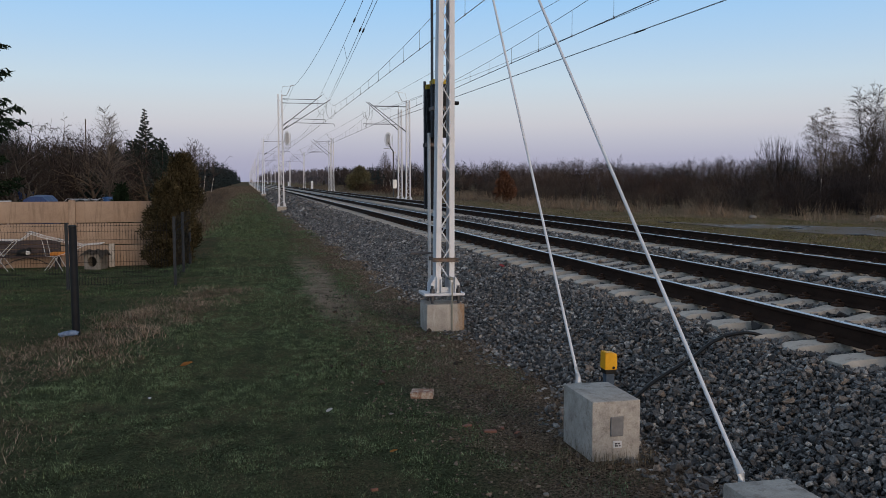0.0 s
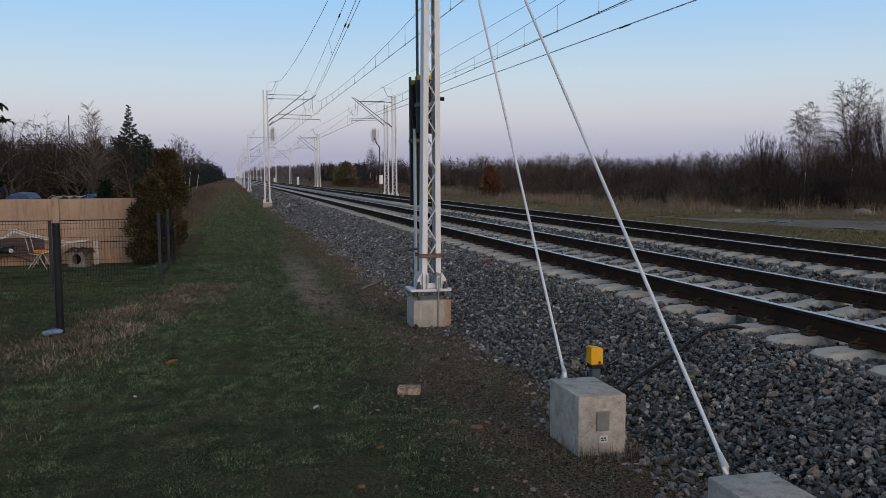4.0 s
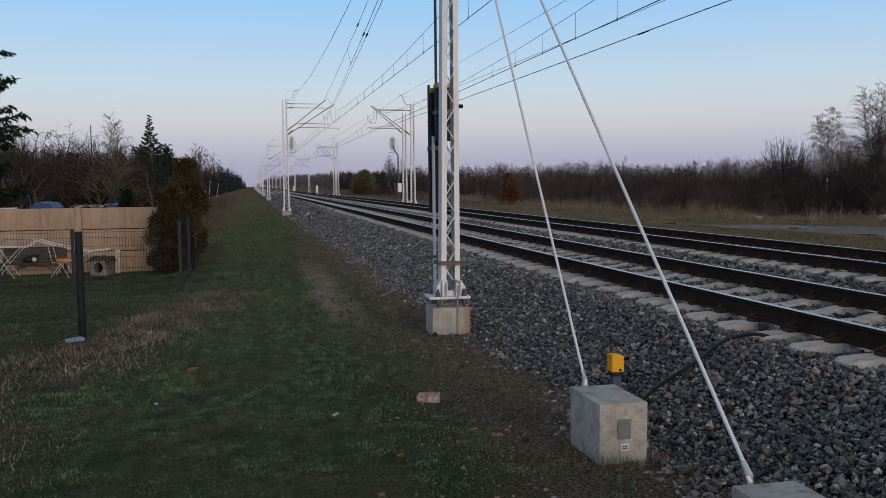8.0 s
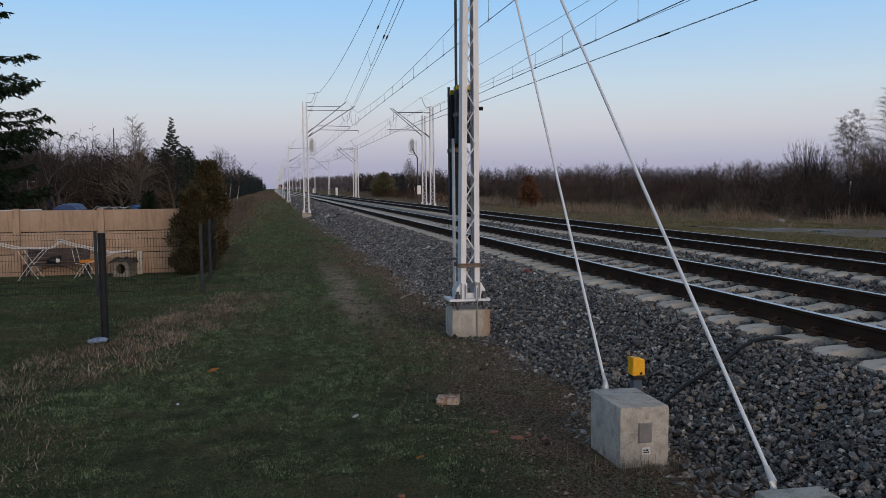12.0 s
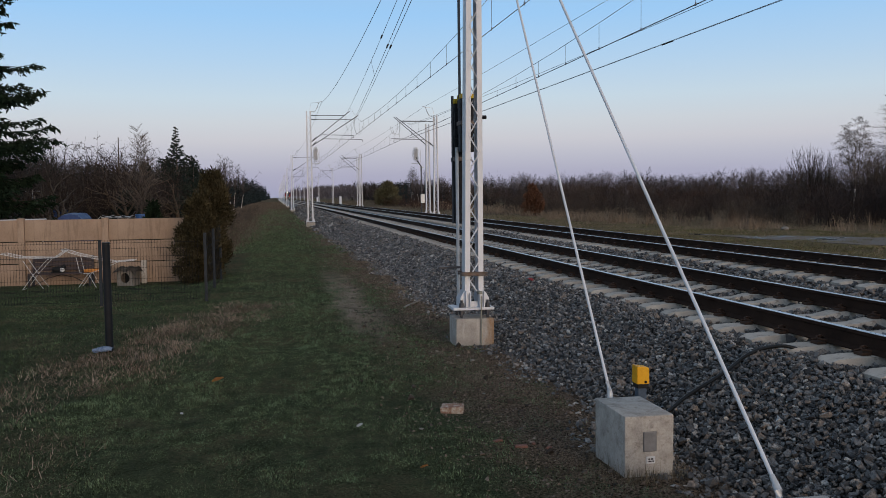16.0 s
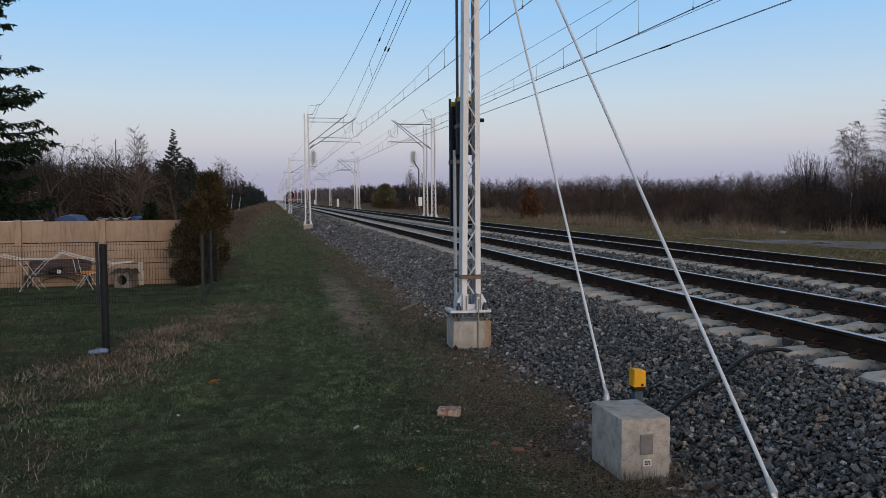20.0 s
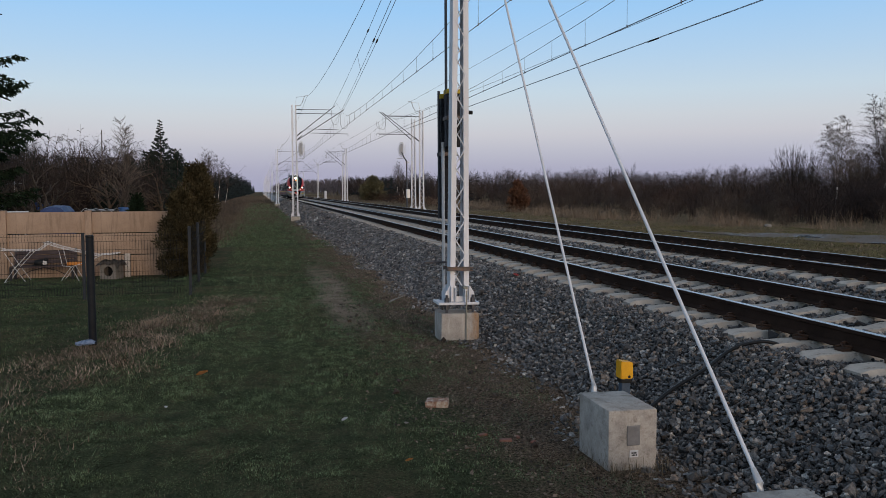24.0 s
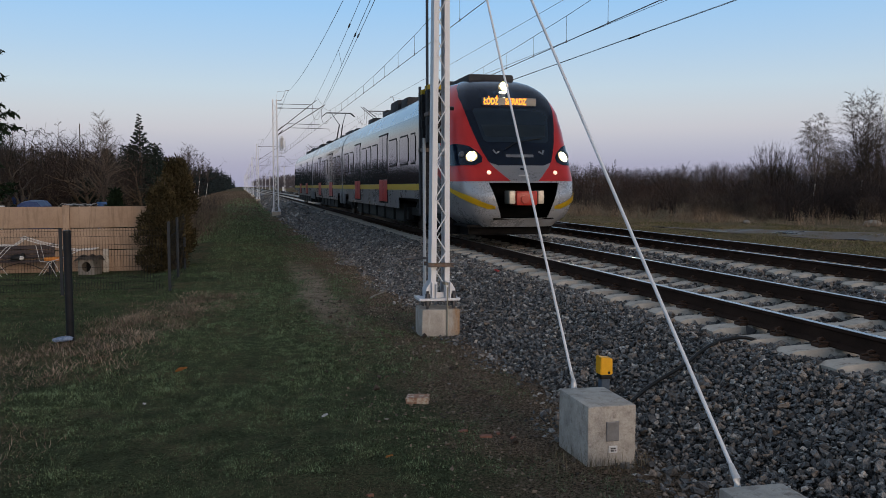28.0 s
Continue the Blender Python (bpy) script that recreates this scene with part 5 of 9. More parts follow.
def shed(m):
    e = thing("garden_shed", m, "low grey garden shed behind the wall", "shed")
    BOARD = surface("grey_shed_board", (0.12, 0.12, 0.125), (0.22, 0.22, 0.22), 2, 40, relief=0.3)
    for k in range(12):
        bm = bmesh.new()
        box(bm, (-1.6 + 0.29 * k, 0, 0.85), (0.28, 0.03, 1.7), 0.006)
        part("wall_board", bm, BOARD, e)
    bm = bmesh.new()
    box(bm, (0, 0.8, 0.85), (3.4, 1.5, 1.68), 0.01)
    part("body", bm, BOARD, e)
    bm = bmesh.new()
    box(bm, (0, 0.75, 1.78), (3.8, 2.0, 0.06), 0.01, pose(0, 0, 0, -5, 0, 0))
    part("roof", bm, surface("roof_felt", (0.20, 0.20, 0.22), (0.32, 0.32, 0.34), 2, 40, relief=0.3), e, "pale grey flat roof")


shed(pose(-11.0, 33.0, -0.16, 0, 0, 5))


def barrel(m):
    e = thing("rain_barrel", m, "blue plastic rain barrel behind the wall", "barrel")
    PLASTIC = surface("blue_plastic", (0.03, 0.09, 0.24), (0.05, 0.13, 0.32), 3, 40, rough=(0.35, 0.5), relief=0.1)
    bm = bmesh.new()
    lathe(bm, [(0.24, 0), (0.29, 0.06), (0.30, 0.30), (0.31, 0.32), (0.30, 0.34), (0.30, 0.62), (0.31, 0.64), (0.30, 0.66), (0.28, 0.90)], 20)
    part("drum", bm, PLASTIC, e, smooth=40)
    bm = bmesh.new()
    lathe(bm, [(0.30, 0.90), (0.30, 0.95), (0.26, 0.96), (0.25, 0.94)], 20)
    part("lid", bm, PLASTIC, e, smooth=40)
    bm = bmesh.new()
    for x in (-0.28, 0.28):
        box(bm, (x, 0, -0.32), (0.10, 0.6, 0.62), 0.01)
    box(bm, (0, 0, -0.02), (0.75, 0.65, 0.05), 0.01)
    part("stand", bm, BARK, e, "rough wooden stand")


barrel(pose(-4.43, 30.0, 0.42) @ Matrix.Diagonal((0.75, 0.75, 1, 1)))


def plant_tunnel(m):
    e = thing("plant_tunnel", m, "low white plastic plant tunnel behind the wall", "plant tunnel")
    for k in range(4):
        bm = bmesh.new()
        tube(bm, [(0.36 * math.cos(a), -0.6 + 0.4 * k, 1.30 + 0.40 * math.sin(a)) for a in np.linspace(0, math.pi, 11)], 0.006, 6)
        part("hoop", bm, GALV, e, smooth=60)
    bm = bmesh.new()
    rows = [[bm.verts.new((0.345 * math.cos(a), y, 1.30 + (0.385 - 0.03 * abs(math.sin(y * 7.8))) * math.sin(a))) for a in np.linspace(1.15, math.pi - 1.2, 11)] for y in np.linspace(-0.6, 0.6, 13)]
    for p, q in zip(rows, rows[1:]):
        for k in range(10):
            bm.faces.new((p[k], p[k + 1], q[k + 1], q[k]))
    bmesh.ops.solidify(bm, geom=bm.faces[:], thickness=0.004)
    part("cover", bm, WHITE_TUBE, e, "torn white plastic cover", 50)
    bm = bmesh.new()
    for x in (-0.38, 0.38):
        for y in (-0.6, 0.6):
            box(bm, (x, y, 0.62), (0.06, 0.06, 1.36), 0.005)
    box(bm, (0, 0, 1.28), (0.86, 1.3, 0.05), 0.01)
    part("bench_frame", bm, BARK, e, "weathered wooden bench")


plant_tunnel(pose(-5.2, 30.0, -0.36, 0, 0, 60))


def pipe_rail(m):
    e = thing("pipe_rail", m, "long grey pipe rail on posts behind the wall", "rail")
    bm = bmesh.new()
    tube(bm, [(-2.6, 0, 1.53), (0, 0, 1.515), (1.2, 0, 1.53)], 0.02, 8)
    part("top_pipe", bm, GALV, e, smooth=60)
    for x in (-2.5, -0.6, 1.1):
        bm = bmesh.new()
        tube(bm, [(x, 0, -0.2), (x, 0, 1.515)], 0.02, 8)
        part("post", bm, GALV, e, smooth=60)


pipe_rail(pose(-7.15, 24.0, -0.15))
for k, (x, y, h) in enumerate(((-8.37, 32.0, 2.45), (-6.14, 36.0, 4.5), (-10.3, 34.5, 2.3))):
    bm = bmesh.new()
    tube(bm, [(0, 0, -0.3), (0, 0, h * 0.6), (0.02, 0, h)], 0.032, 8, 0.018)
    if k != 1:
        tube(bm, [(-0.25, 0, h - 0.12), (0.25, 0, h - 0.10)], 0.02, 6)
    ob = tagged(part("garden_pole", bm, GALV if k != 1 else BARK, smooth=60), "thin upright pole standing among the garden trees", "pole", "garden poles")
    ob.matrix_basis = pose(x, y, -0.15)


# ---- signals and markers along the line ----
def light_signal(m, h, label, on_mast=False):
    e = thing("light_signal", m, label, "railway signal", "light signals")
    if not on_mast:
        bm = bmesh.new()
        tube(bm, [(0, 0, -0.2), (0, 0, h - 1.1), (-0.25, 0, h - 0.75), (-0.42, 0, h - 0.35)], 0.06, 8)
        part("bent_post", bm, STEEL_DARK, e, "dark post bent towards the track", 60)
        bm = bmesh.new()
        box(bm, (0.10, 0, 1.3), (0.32, 0.25, 0.75), 0.02)
        part("relay_box", bm, GALV, e, "grey equipment box")
        bm = bmesh.new()
        box(bm, (0.05, 0, h - 1.2), (0.35, 0.08, 0.12), 0.01)
        part("crossarm", bm, GALV, e)
    x = -0.45 if not on_mast else 0.0
    bm = bmesh.new()
    r, w = 0.17, 0.44
    pts = [(r * math.cos(a), w + r * math.sin(a)) for a in [math.pi * k / 10 for k in range(11)]] + [(r * math.cos(a), -w + r * math.sin(a)) for a in [math.pi + math.pi * k / 10 for k in range(11)]]
    prism(bm, [(x + a, h - 0.1 + b * 0.75) for a, b in pts], -0.03, 0.03)
    part("backboard", bm, surface("grey_board_paint", (0.36, 0.36, 0.37), (0.50, 0.50, 0.51), 4, 30, relief=0.1), e, "grey oval backboard", 40)
    for q in range(4):
        bm = bmesh.new()
        tube(bm, [(x + (0.30 - 0.03 * q) * math.cos(TAU * k / 20), -0.02 - 0.16 * q, h - 0.1 + (0.62 - 0.05 * q) * math.sin(TAU * k / 20)) for k in range(21)], 0.014, 5)
        part("cage_hoop", bm, GALV, e)
    for q in range(5):
        bm = bmesh.new()
        a = math.pi * (q + 0.5) / 5
        for g in (-1, 1):
            tube(bm, [(x + 0.30 * math.cos(a), -0.02, h - 0.1 + g * 0.62 * math.sin(a)), (x + 0.21 * math.cos(a), -0.50, h - 0.1 + g * 0.47 * math.sin(a))], 0.010, 5)
        part("cage_bar", bm, GALV, e)
    for k in (-0.32, 0, 0.32):
        bm = bmesh.new()
        lathe(bm, [(0.12, 0), (0.13, 0.02), (0.13, 0.22), (0.10, 0.24)], 12, pose(x, 0.02, h - 0.1 + k, -90, 0, 0))
        part("lamp_housing", bm, BLACK_PLASTIC, e, smooth=40)
    bm = bmesh.new()
    tube(bm, [(x - 0.36, -0.2, h - 0.85), (x + 0.36, -0.2, h - 0.85), (x + 0.36, 0.25, h - 0.85), (x - 0.36, 0.25, h - 0.85), (x - 0.36, -0.2, h - 0.85)], 0.02, 6)
    tube(bm, [(x + 0.36, -0.2, h - 0.85), (x + 0.36, -0.2, h + 0.3)], 0.018, 6)
    part("service_cage", bm, GALV, e)


light_signal(pose(12.24, 71.5, 0.35), 5.15, "pale oval light signal on a dark bent post")
light_signal(pose(2.83, 60.2, 0.68) @ Matrix.Diagonal((0.66, 0.8, 0.86, 1)), 4.95, "pale oval light signal fixed to a mast", True)
for k, (x, y, h) in enumerate(((12.2, 163, 1.7), (12.2, 255, 1.5))):
    bm = bmesh.new()
    box(bm, (0, 0, h / 2), (0.42, 0.35, h), 0.04)
    tagged(part("track_cabinet", bm, MAST_PAINT, smooth=40), "narrow pale equipment cabinet beside the far track", "cabinet", "cabinets beside the track").matrix_basis = pose(x, y, 0.25)
BOULDER = surface("boulder", (0.16, 0.145, 0.12), (0.32, 0.29, 0.25), 3, 30, relief=0.8, depth=0.02)
for k, (x, y, s) in enumerate(((22.9, 27.0, 0.24), (24.6, 26.6, 0.24), (19.3, 29.6, 0.14), (26.3, 25.5, 0.25))):
    bm = bmesh.new()
    bmesh.ops.create_icosphere(bm, subdivisions=3, radius=s)
    for v in bm.verts:
        n = noise.noise(v.co * 2.2 / s + Vector((k * 9, 0, 0))) * 0.25
        v.co = Vector((v.co.x * 1.5, v.co.y, v.co.z * 0.62)) * (1 + n)
    tagged(part("boulder", bm, BOULDER, smooth=50), "rounded pale boulder at the thicket's edge", "boulder", "boulders by the thicket").matrix_basis = pose(x, y, 0.45, 0, 0, 35 * k)


def tarpaulin_stack(m):
    """A garden stack under a faceted blue sheet with sagging sides."""
    e = thing("covered_stack", m, "garden stack covered with a blue tarpaulin", "tarpaulin")
    rng = random.Random(72)
    bm = bmesh.new()
    rows = []
    for y in (-0.6, -0.3, 0.0, 0.3, 0.6):
        ridge = 1.80 - 0.05 * abs(y) + rng.uniform(-0.015, 0.015)
        rows.append([bm.verts.new((x + rng.uniform(-0.012, 0.012), y, z)) for x, z in ((-0.44, 0.55), (-0.42, 1.30), (-0.34, 1.66), (-0.24, ridge - 0.04), (0.0, ridge), (0.24, ridge - 0.02), (0.37, 1.62), (0.42, 1.2), (0.43, 0.5))])
    for a, b in zip(rows, rows[1:]):
        for k in range(8):
            bm.faces.new((a[k], b[k], b[k + 1], a[k + 1]))
    for row in (rows[0], rows[-1]):
        bm.faces.new(row)
    bmesh.ops.recalc_face_normals(bm, faces=bm.faces[:])
    part("sheet", bm, surface("blue_tarpaulin", (0.012, 0.028, 0.095), (0.035, 0.07, 0.19), 2.5, 20, (0.35, 0.55), relief=0.5, depth=0.012), e)
    bm = bmesh.new()
    for k in range(5):
        for s in (-1, 1):
            box(bm, (s * 0.2, 0, 0.13 + 0.26 * k), (0.36, 1.1, 0.24), 0.01)
    part("boards", bm, BARK, e)


tarpaulin_stack(pose(-5.25, 24.0, -0.15) @ Matrix.Diagonal((0.8, 1, 0.945, 1)))


# ---- plants ----
def vnoise(x, y, seed=0):
    """Smooth value noise on a grid of one metre, 0 to 1."""
    xi, yi = np.floor(x).astype(int), np.floor(y).astype(int)
    fx, fy = x - xi, y - yi
    fx, fy = fx * fx * (3 - 2 * fx), fy * fy * (3 - 2 * fy)

    def h(a, b):
        n = (a * 374761393 + b * 668265263 + seed * 974711) & 0x7FFFFFFF
        n = ((n ^ (n >> 13)) * 1274126177) & 0x7FFFFFFF
        return ((n ^ (n >> 16)) & 0xFFFF) / 65535.0

    return (h(xi, yi) * (1 - fx) + h(xi + 1, yi) * fx) * (1 - fy) + (h(xi, yi + 1) * (1 - fx) + h(xi + 1, yi + 1) * fx) * fy


def blades(name, p, z, length, width, lean, mat, label, cat, rng, simple=False):
    """Upright blades, bent where they are near."""
    n = len(p)
    a = rng.uniform(0, TAU, n)
    d = np.stack([np.cos(a), np.sin(a)], -1)
    s = np.stack([-d[:, 1], d[:, 0]], -1) * width[:, None] * 0.5
    ln = lean * rng.uniform(0.2, 1.0, n) * length
    base = np.concatenate([p, z[:, None]], 1)

    def at(side, out, up):
        return base + np.concatenate([side + d * (ln * out)[:, None], (length * up)[:, None]], 1)

    if simple:
        v = np.stack([at(-s, 0, 0), at(s, 0, 0), at(s * 0, 1.0, 0.95)], 1)
        return tagged(soup(name, v, np.arange(n * 3).reshape(-1, 3), mat), label, cat, kind="stuff")
    v = np.stack([at(-s, 0, 0), at(s, 0, 0), at(s * 0.7, 0.35, 0.6), at(-s * 0.7, 0.35, 0.6), at(s * 0, 1.0, 0.95)], 1)
    i = np.arange(n)[:, None] * 5
    f = np.concatenate([i + np.array([[0, 1, 2]]), i + np.array([[0, 2, 3]]), i + np.array([[3, 2, 4]])], 0)
    return tagged(soup(name, v, f, mat), label, cat, kind="stuff")


def soil_share(x, y):
    """Where the soil is bare: by the ballast and on the path."""
    w = 1.5 * (vnoise(x * 0.8, y * 0.45, 3) - 0.5) + 0.9 * (vnoise(x * 2.7, y * 2.2, 4) - 0.5)
    edge = sstep(1.15, 2.5, x + w)
    path = np.exp(-((x - 1.30 + 0.35 * w) / 0.28) ** 2) * sstep(8, 11, y) * (1 - 0.6 * sstep(18, 26, y))
    return np.clip(np.maximum(edge, 0.97 * path), 0, 1)


def straw_share(x, y):
    """The strip of dry stubble along the garden's edge."""
    t = np.clip((y - 7.6) / 7.2, 0, 1)
    c = -2.55 + 2.0 * t
    w = 0.34 + 0.55 * vnoise(x * 1.7, y * 1.7, 9) + 0.5 * (vnoise(x * 0.6, y * 0.6, 19) - 0.4)
    strip = np.clip(1.4 - np.abs(x - c) / w, 0, 1) * sstep(6.6, 7.8, y) * (1 - sstep(15.0, 16.0, y))
    corner = np.clip(1.3 - np.abs(x + 2.05 + 0.25 * (y - 7.0)) / (0.7 * w), 0, 1) * sstep(5.2, 5.9, y) * (1 - sstep(7.4, 8.0, y))
    return np.maximum(strip, 0.42 * corner)


def lawn(name, x0, x1, y0, y1, count, length, width, seed, mat, label, keep, lean=1.7):
    rng = np.random.default_rng(seed)
    p = np.stack([rng.uniform(x0, x1, count), rng.uniform(y0, y1, count)], -1)
    k = rng.random(count) < keep(p[:, 0], p[:, 1])
    p = p[k]
    tuft = (0.55 + 0.9 * vnoise(p[:, 0] * 2.6, p[:, 1] * 2.6, seed) ** 1.5) * (0.7 + 0.6 * vnoise(p[:, 0] * 9, p[:, 1] * 5, 33))
    n = len(p)
    return blades(name, p, ground_z(p[:, 0], p[:, 1]) - 0.004, length * tuft * rng.uniform(0.5, 1.2, n), width * rng.uniform(0.6, 1.3, n), lean, mat, label, "grass", rng, length < 0.025 or y1 > 9)


def cover(x, y):
    """How thick the sward stands, in patches of two sizes."""
    return sstep(0.30, 0.62, 0.55 * vnoise(x * 0.75, y * 0.55, 5) + 0.45 * vnoise(x * 2.4, y * 1.9, 25))


def green(x, y):
    return (1 - 0.93 * soil_share(x, y)) * (1 - 0.8 * straw_share(x, y)) * (0.90 + 0.10 * cover(x, y)) * (0.52 + 0.48 * sstep(0.36, 0.62, 0.5 * vnoise(x * 9, y * 5, 33) + 0.5 * vnoise(x * 23, y * 13, 34)))


def thin_dry(x, y):
    return 0.12 + 0.88 * (1 - cover(x, y)) * (1 - 0.85 * soil_share(x, y))


def garden(x, y):
    """The lawn on the garden's side of the stubble."""
    return sstep(0.25, -0.25, x + 2.85 - 2.0 * np.clip((y - 7.6) / 7.2, 0, 1)) * sstep(8.5, 9.5, y)


def meadow(x, y):
    return green(x, y) * (1 - garden(x, y))


SHORT = "short green grass on the meadow"
lawn("lawn_grass", -3.4, 2.6, 2.6, 5.4, 300000, 0.0135, 0.0050, 11, GRASS, SHORT, green, 1.15)
lawn("lawn_grass", -4.4, 2.6, 5.4, 8.0, 260000, 0.0165, 0.0060, 31, GRASS, SHORT, green, 1.15)
lawn("lawn_grass", -5.0, 2.6, 8.0, 11.0, 210000, 0.021, 0.0072, 10, GRASS, SHORT, meadow, 1.15)
lawn("lawn_grass", -7.0, 2.5, 11.0, 17.0, 230000, 0.029, 0.0095, 12, GRASS, SHORT, meadow, 1.2)
lawn("garden_lawn", -11.0, 0.0, 8.5, 21.4, 200000, 0.030, 0.0090, 47, GARDEN_GRASS, "dark green mown lawn before the garden wall", lambda x, y: green(x, y) * garden(x, y), 1.1)
lawn("lawn_grass", -9.0, 2.6, 17.0, 34.0, 230000, 0.040, 0.0100, 13, GRASS, SHORT, meadow, 1.2)
lawn("lawn_grass", -4.0, 2.4, 30.0, 80.0, 110000, 0.070, 0.020, 14, GRASS, "short green grass on the far meadow", lambda x, y: green(x, y) * 0.9)
lawn("meadow_tufts", -4.5, 1.9, 2.8, 17.0, 40000, 0.046, 0.0050, 34, GRASS, "longer tufts standing in the short grass", lambda x, y: sstep(0.62, 0.80, vnoise(x * 3.1, y * 2.3, 61)) * (1 - 0.9 * soil_share(x, y)), 0.9)
lawn("dry_field_grass", -4.0, 1.6, 32.0, 110.0, 45000, 0.13, 0.03, 24, RUSSET, "short dry brown grass on the far meadow", lambda x, y: 0.6 * sstep(38, 60, y) * (1 - 0.7 * soil_share(x, y)) * sstep(0.2, 0.6, vnoise(x * 0.5, y * 0.25, 44)))
lawn("dry_blades", -4.2, 2.6, 2.6, 12.0, 90000, 0.022, 0.0035, 15, DEAD, "thin dead blades among the green grass", thin_dry, 1.9)
lawn("dry_blades", -7.0, 2.6, 12.0, 36.0, 70000, 0.036, 0.010, 20, DEAD, "thin dead blades among the green grass", thin_dry, 1.7)
lawn("soil_litter", 0.2, 2.75, 2.6, 9.0, 100000, 0.020, 0.0036, 35, STALK, "short dead stems and chaff lying on the soil", lambda x, y: 0.85 * soil_share(x, y) * (0.30 + 0.85 * sstep(0.35, 0.7, vnoise(x * 5, y * 4, 62))), 3.2)
lawn("soil_litter", 0.4, 2.75, 9.0, 24.0, 50000, 0.032, 0.006, 36, STALK, "short dead stems and chaff lying on the soil", lambda x, y: 0.7 * soil_share(x, y) * (0.15 + 0.85 * sstep(0.35, 0.7, vnoise(x * 5, y * 4, 62))), 3.0)
lawn("soil_weeds", 0.5, 2.6, 2.6, 13.0, 70000, 0.022, 0.0048, 37, GRASS, "low green weeds creeping over the bare soil", lambda x, y: soil_share(x, y) * sstep(0.50, 0.74, 0.6 * vnoise(x * 1.9, y * 1.5, 63) + 0.4 * vnoise(x * 7, y * 5, 64)), 1.6)
lawn("stubble", -4.5, 0.4, 5.0, 16.2, 90000, 0.066, 0.0075, 16, STALK, "dry pale stubble along the garden's edge", lambda x, y: straw_share(x, y) ** 1.5 * (0.10 + 0.88 * sstep(0.35, 0.75, vnoise(x * 3.3, y * 3.3, 29))), 1.7)
lawn("stubble_litter", -4.5, 0.4, 5.0, 16.2, 40000, 0.05, 0.0055, 38, STALK, "dead stalks lying flat among the stubble", lambda x, y: straw_share(x, y) ** 1.2 * 0.8, 3.5)
lawn("dry_field_grass", -13, 0.2, 23, 160, 60000, 0.24, 0.022, 17, RUSSET, "tall dry russet grass along the line", lambda x, y: sstep(-0.9, -2.0, x + 1.4 * (vnoise(x * 0.4, y * 0.2, 7) - 0.5)) * 0.9 * sstep(22, 27, y))
lawn("tall_weeds", -9.0, -0.9, 27, 130, 45000, 0.46, 0.018, 40, RUSSET, "tall dry brown weeds beside the far meadow", lambda x, y: sstep(-1.2, -2.6, x + 1.6 * (vnoise(x * 0.5, y * 0.25, 66) - 0.5)) * sstep(0.30, 0.65, vnoise(x * 0.9, y * 0.5, 67)), 0.6)
lawn("lawn_grass", -3.0, 2.3, 70.0, 150.0, 30000, 0.11, 0.07, 41, GRASS, "short green grass on the far meadow", lambda x, y: 0.8 * green(x, y))
lawn("verge_grass", 11.5, 17.5, 8, 60, 60000, 0.045, 0.018, 18, OLIVE, "short grass between tracks and thicket", lambda x, y: 0.7 * sstep(11.4, 12.0, x))
lawn("verge_grass", 11.5, 20.0, 9, 32, 150000, 0.045, 0.013, 39, OLIVE, "short grass between tracks and thicket", lambda x, y: 0.9 * sstep(11.4, 12.0, x) * (0.35 + 0.65 * sstep(0.3, 0.6, vnoise(x * 1.3, y * 1.3, 65))))
lawn("verge_grass", 11.8, 30, 60, 320, 60000, 0.20, 0.040, 46, RUSSET, "rough dry grass between the far line and the woods", lambda x, y: 0.5 + 0.5 * vnoise(x * 0.3, y * 0.1, 68), 1.0)
lawn("dry_field_grass", -13, 2.3, 105, 420, 60000, 0.22, 0.07, 45, RUSSET, "dry brown grass far along the line", lambda x, y: 0.4 + 0.6 * vnoise(x * 0.3, y * 0.1, 69), 1.0)
lawn("verge_straw", 11.6, 40, 8, 75, 110000, 0.085, 0.02, 19, STRAW, "dry grass between tracks and thicket", lambda x, y: 0.25 + 0.5 * sstep(0.35, 0.7, vnoise(x * 0.5, y * 0.5, 8)))


def block_stalks():
    """Thin stalks grown up against the near anchor block."""
    rng = np.random.default_rng(91)
    n = 260
    x = np.where(rng.random(n) < 0.7, rng.uniform(2.18, 2.62, n), rng.uniform(1.95, 2.2, n))
    y = np.where(x > 2.19, rng.uniform(4.98, 5.14, n), rng.uniform(5.0, 5.7, n))
    blades("grass_tuft", np.stack([x, y], -1), ground_z(x, y) - 0.01, rng.uniform(0.04, 0.15, n), np.full(n, 0.003), 0.5, DEAD, "thin dead stalks against the anchor block", "grass", rng)


block_stalks()


def edge_x(y):
    """The thicket's edge across the tracks."""
    return np.interp(y, [0, 14, 22, 27, 31, 41, 67, 110, 200, 400], [44, 33, 26.5, 22.5, 19.6, 17.2, 18.6, 21, 23, 26])


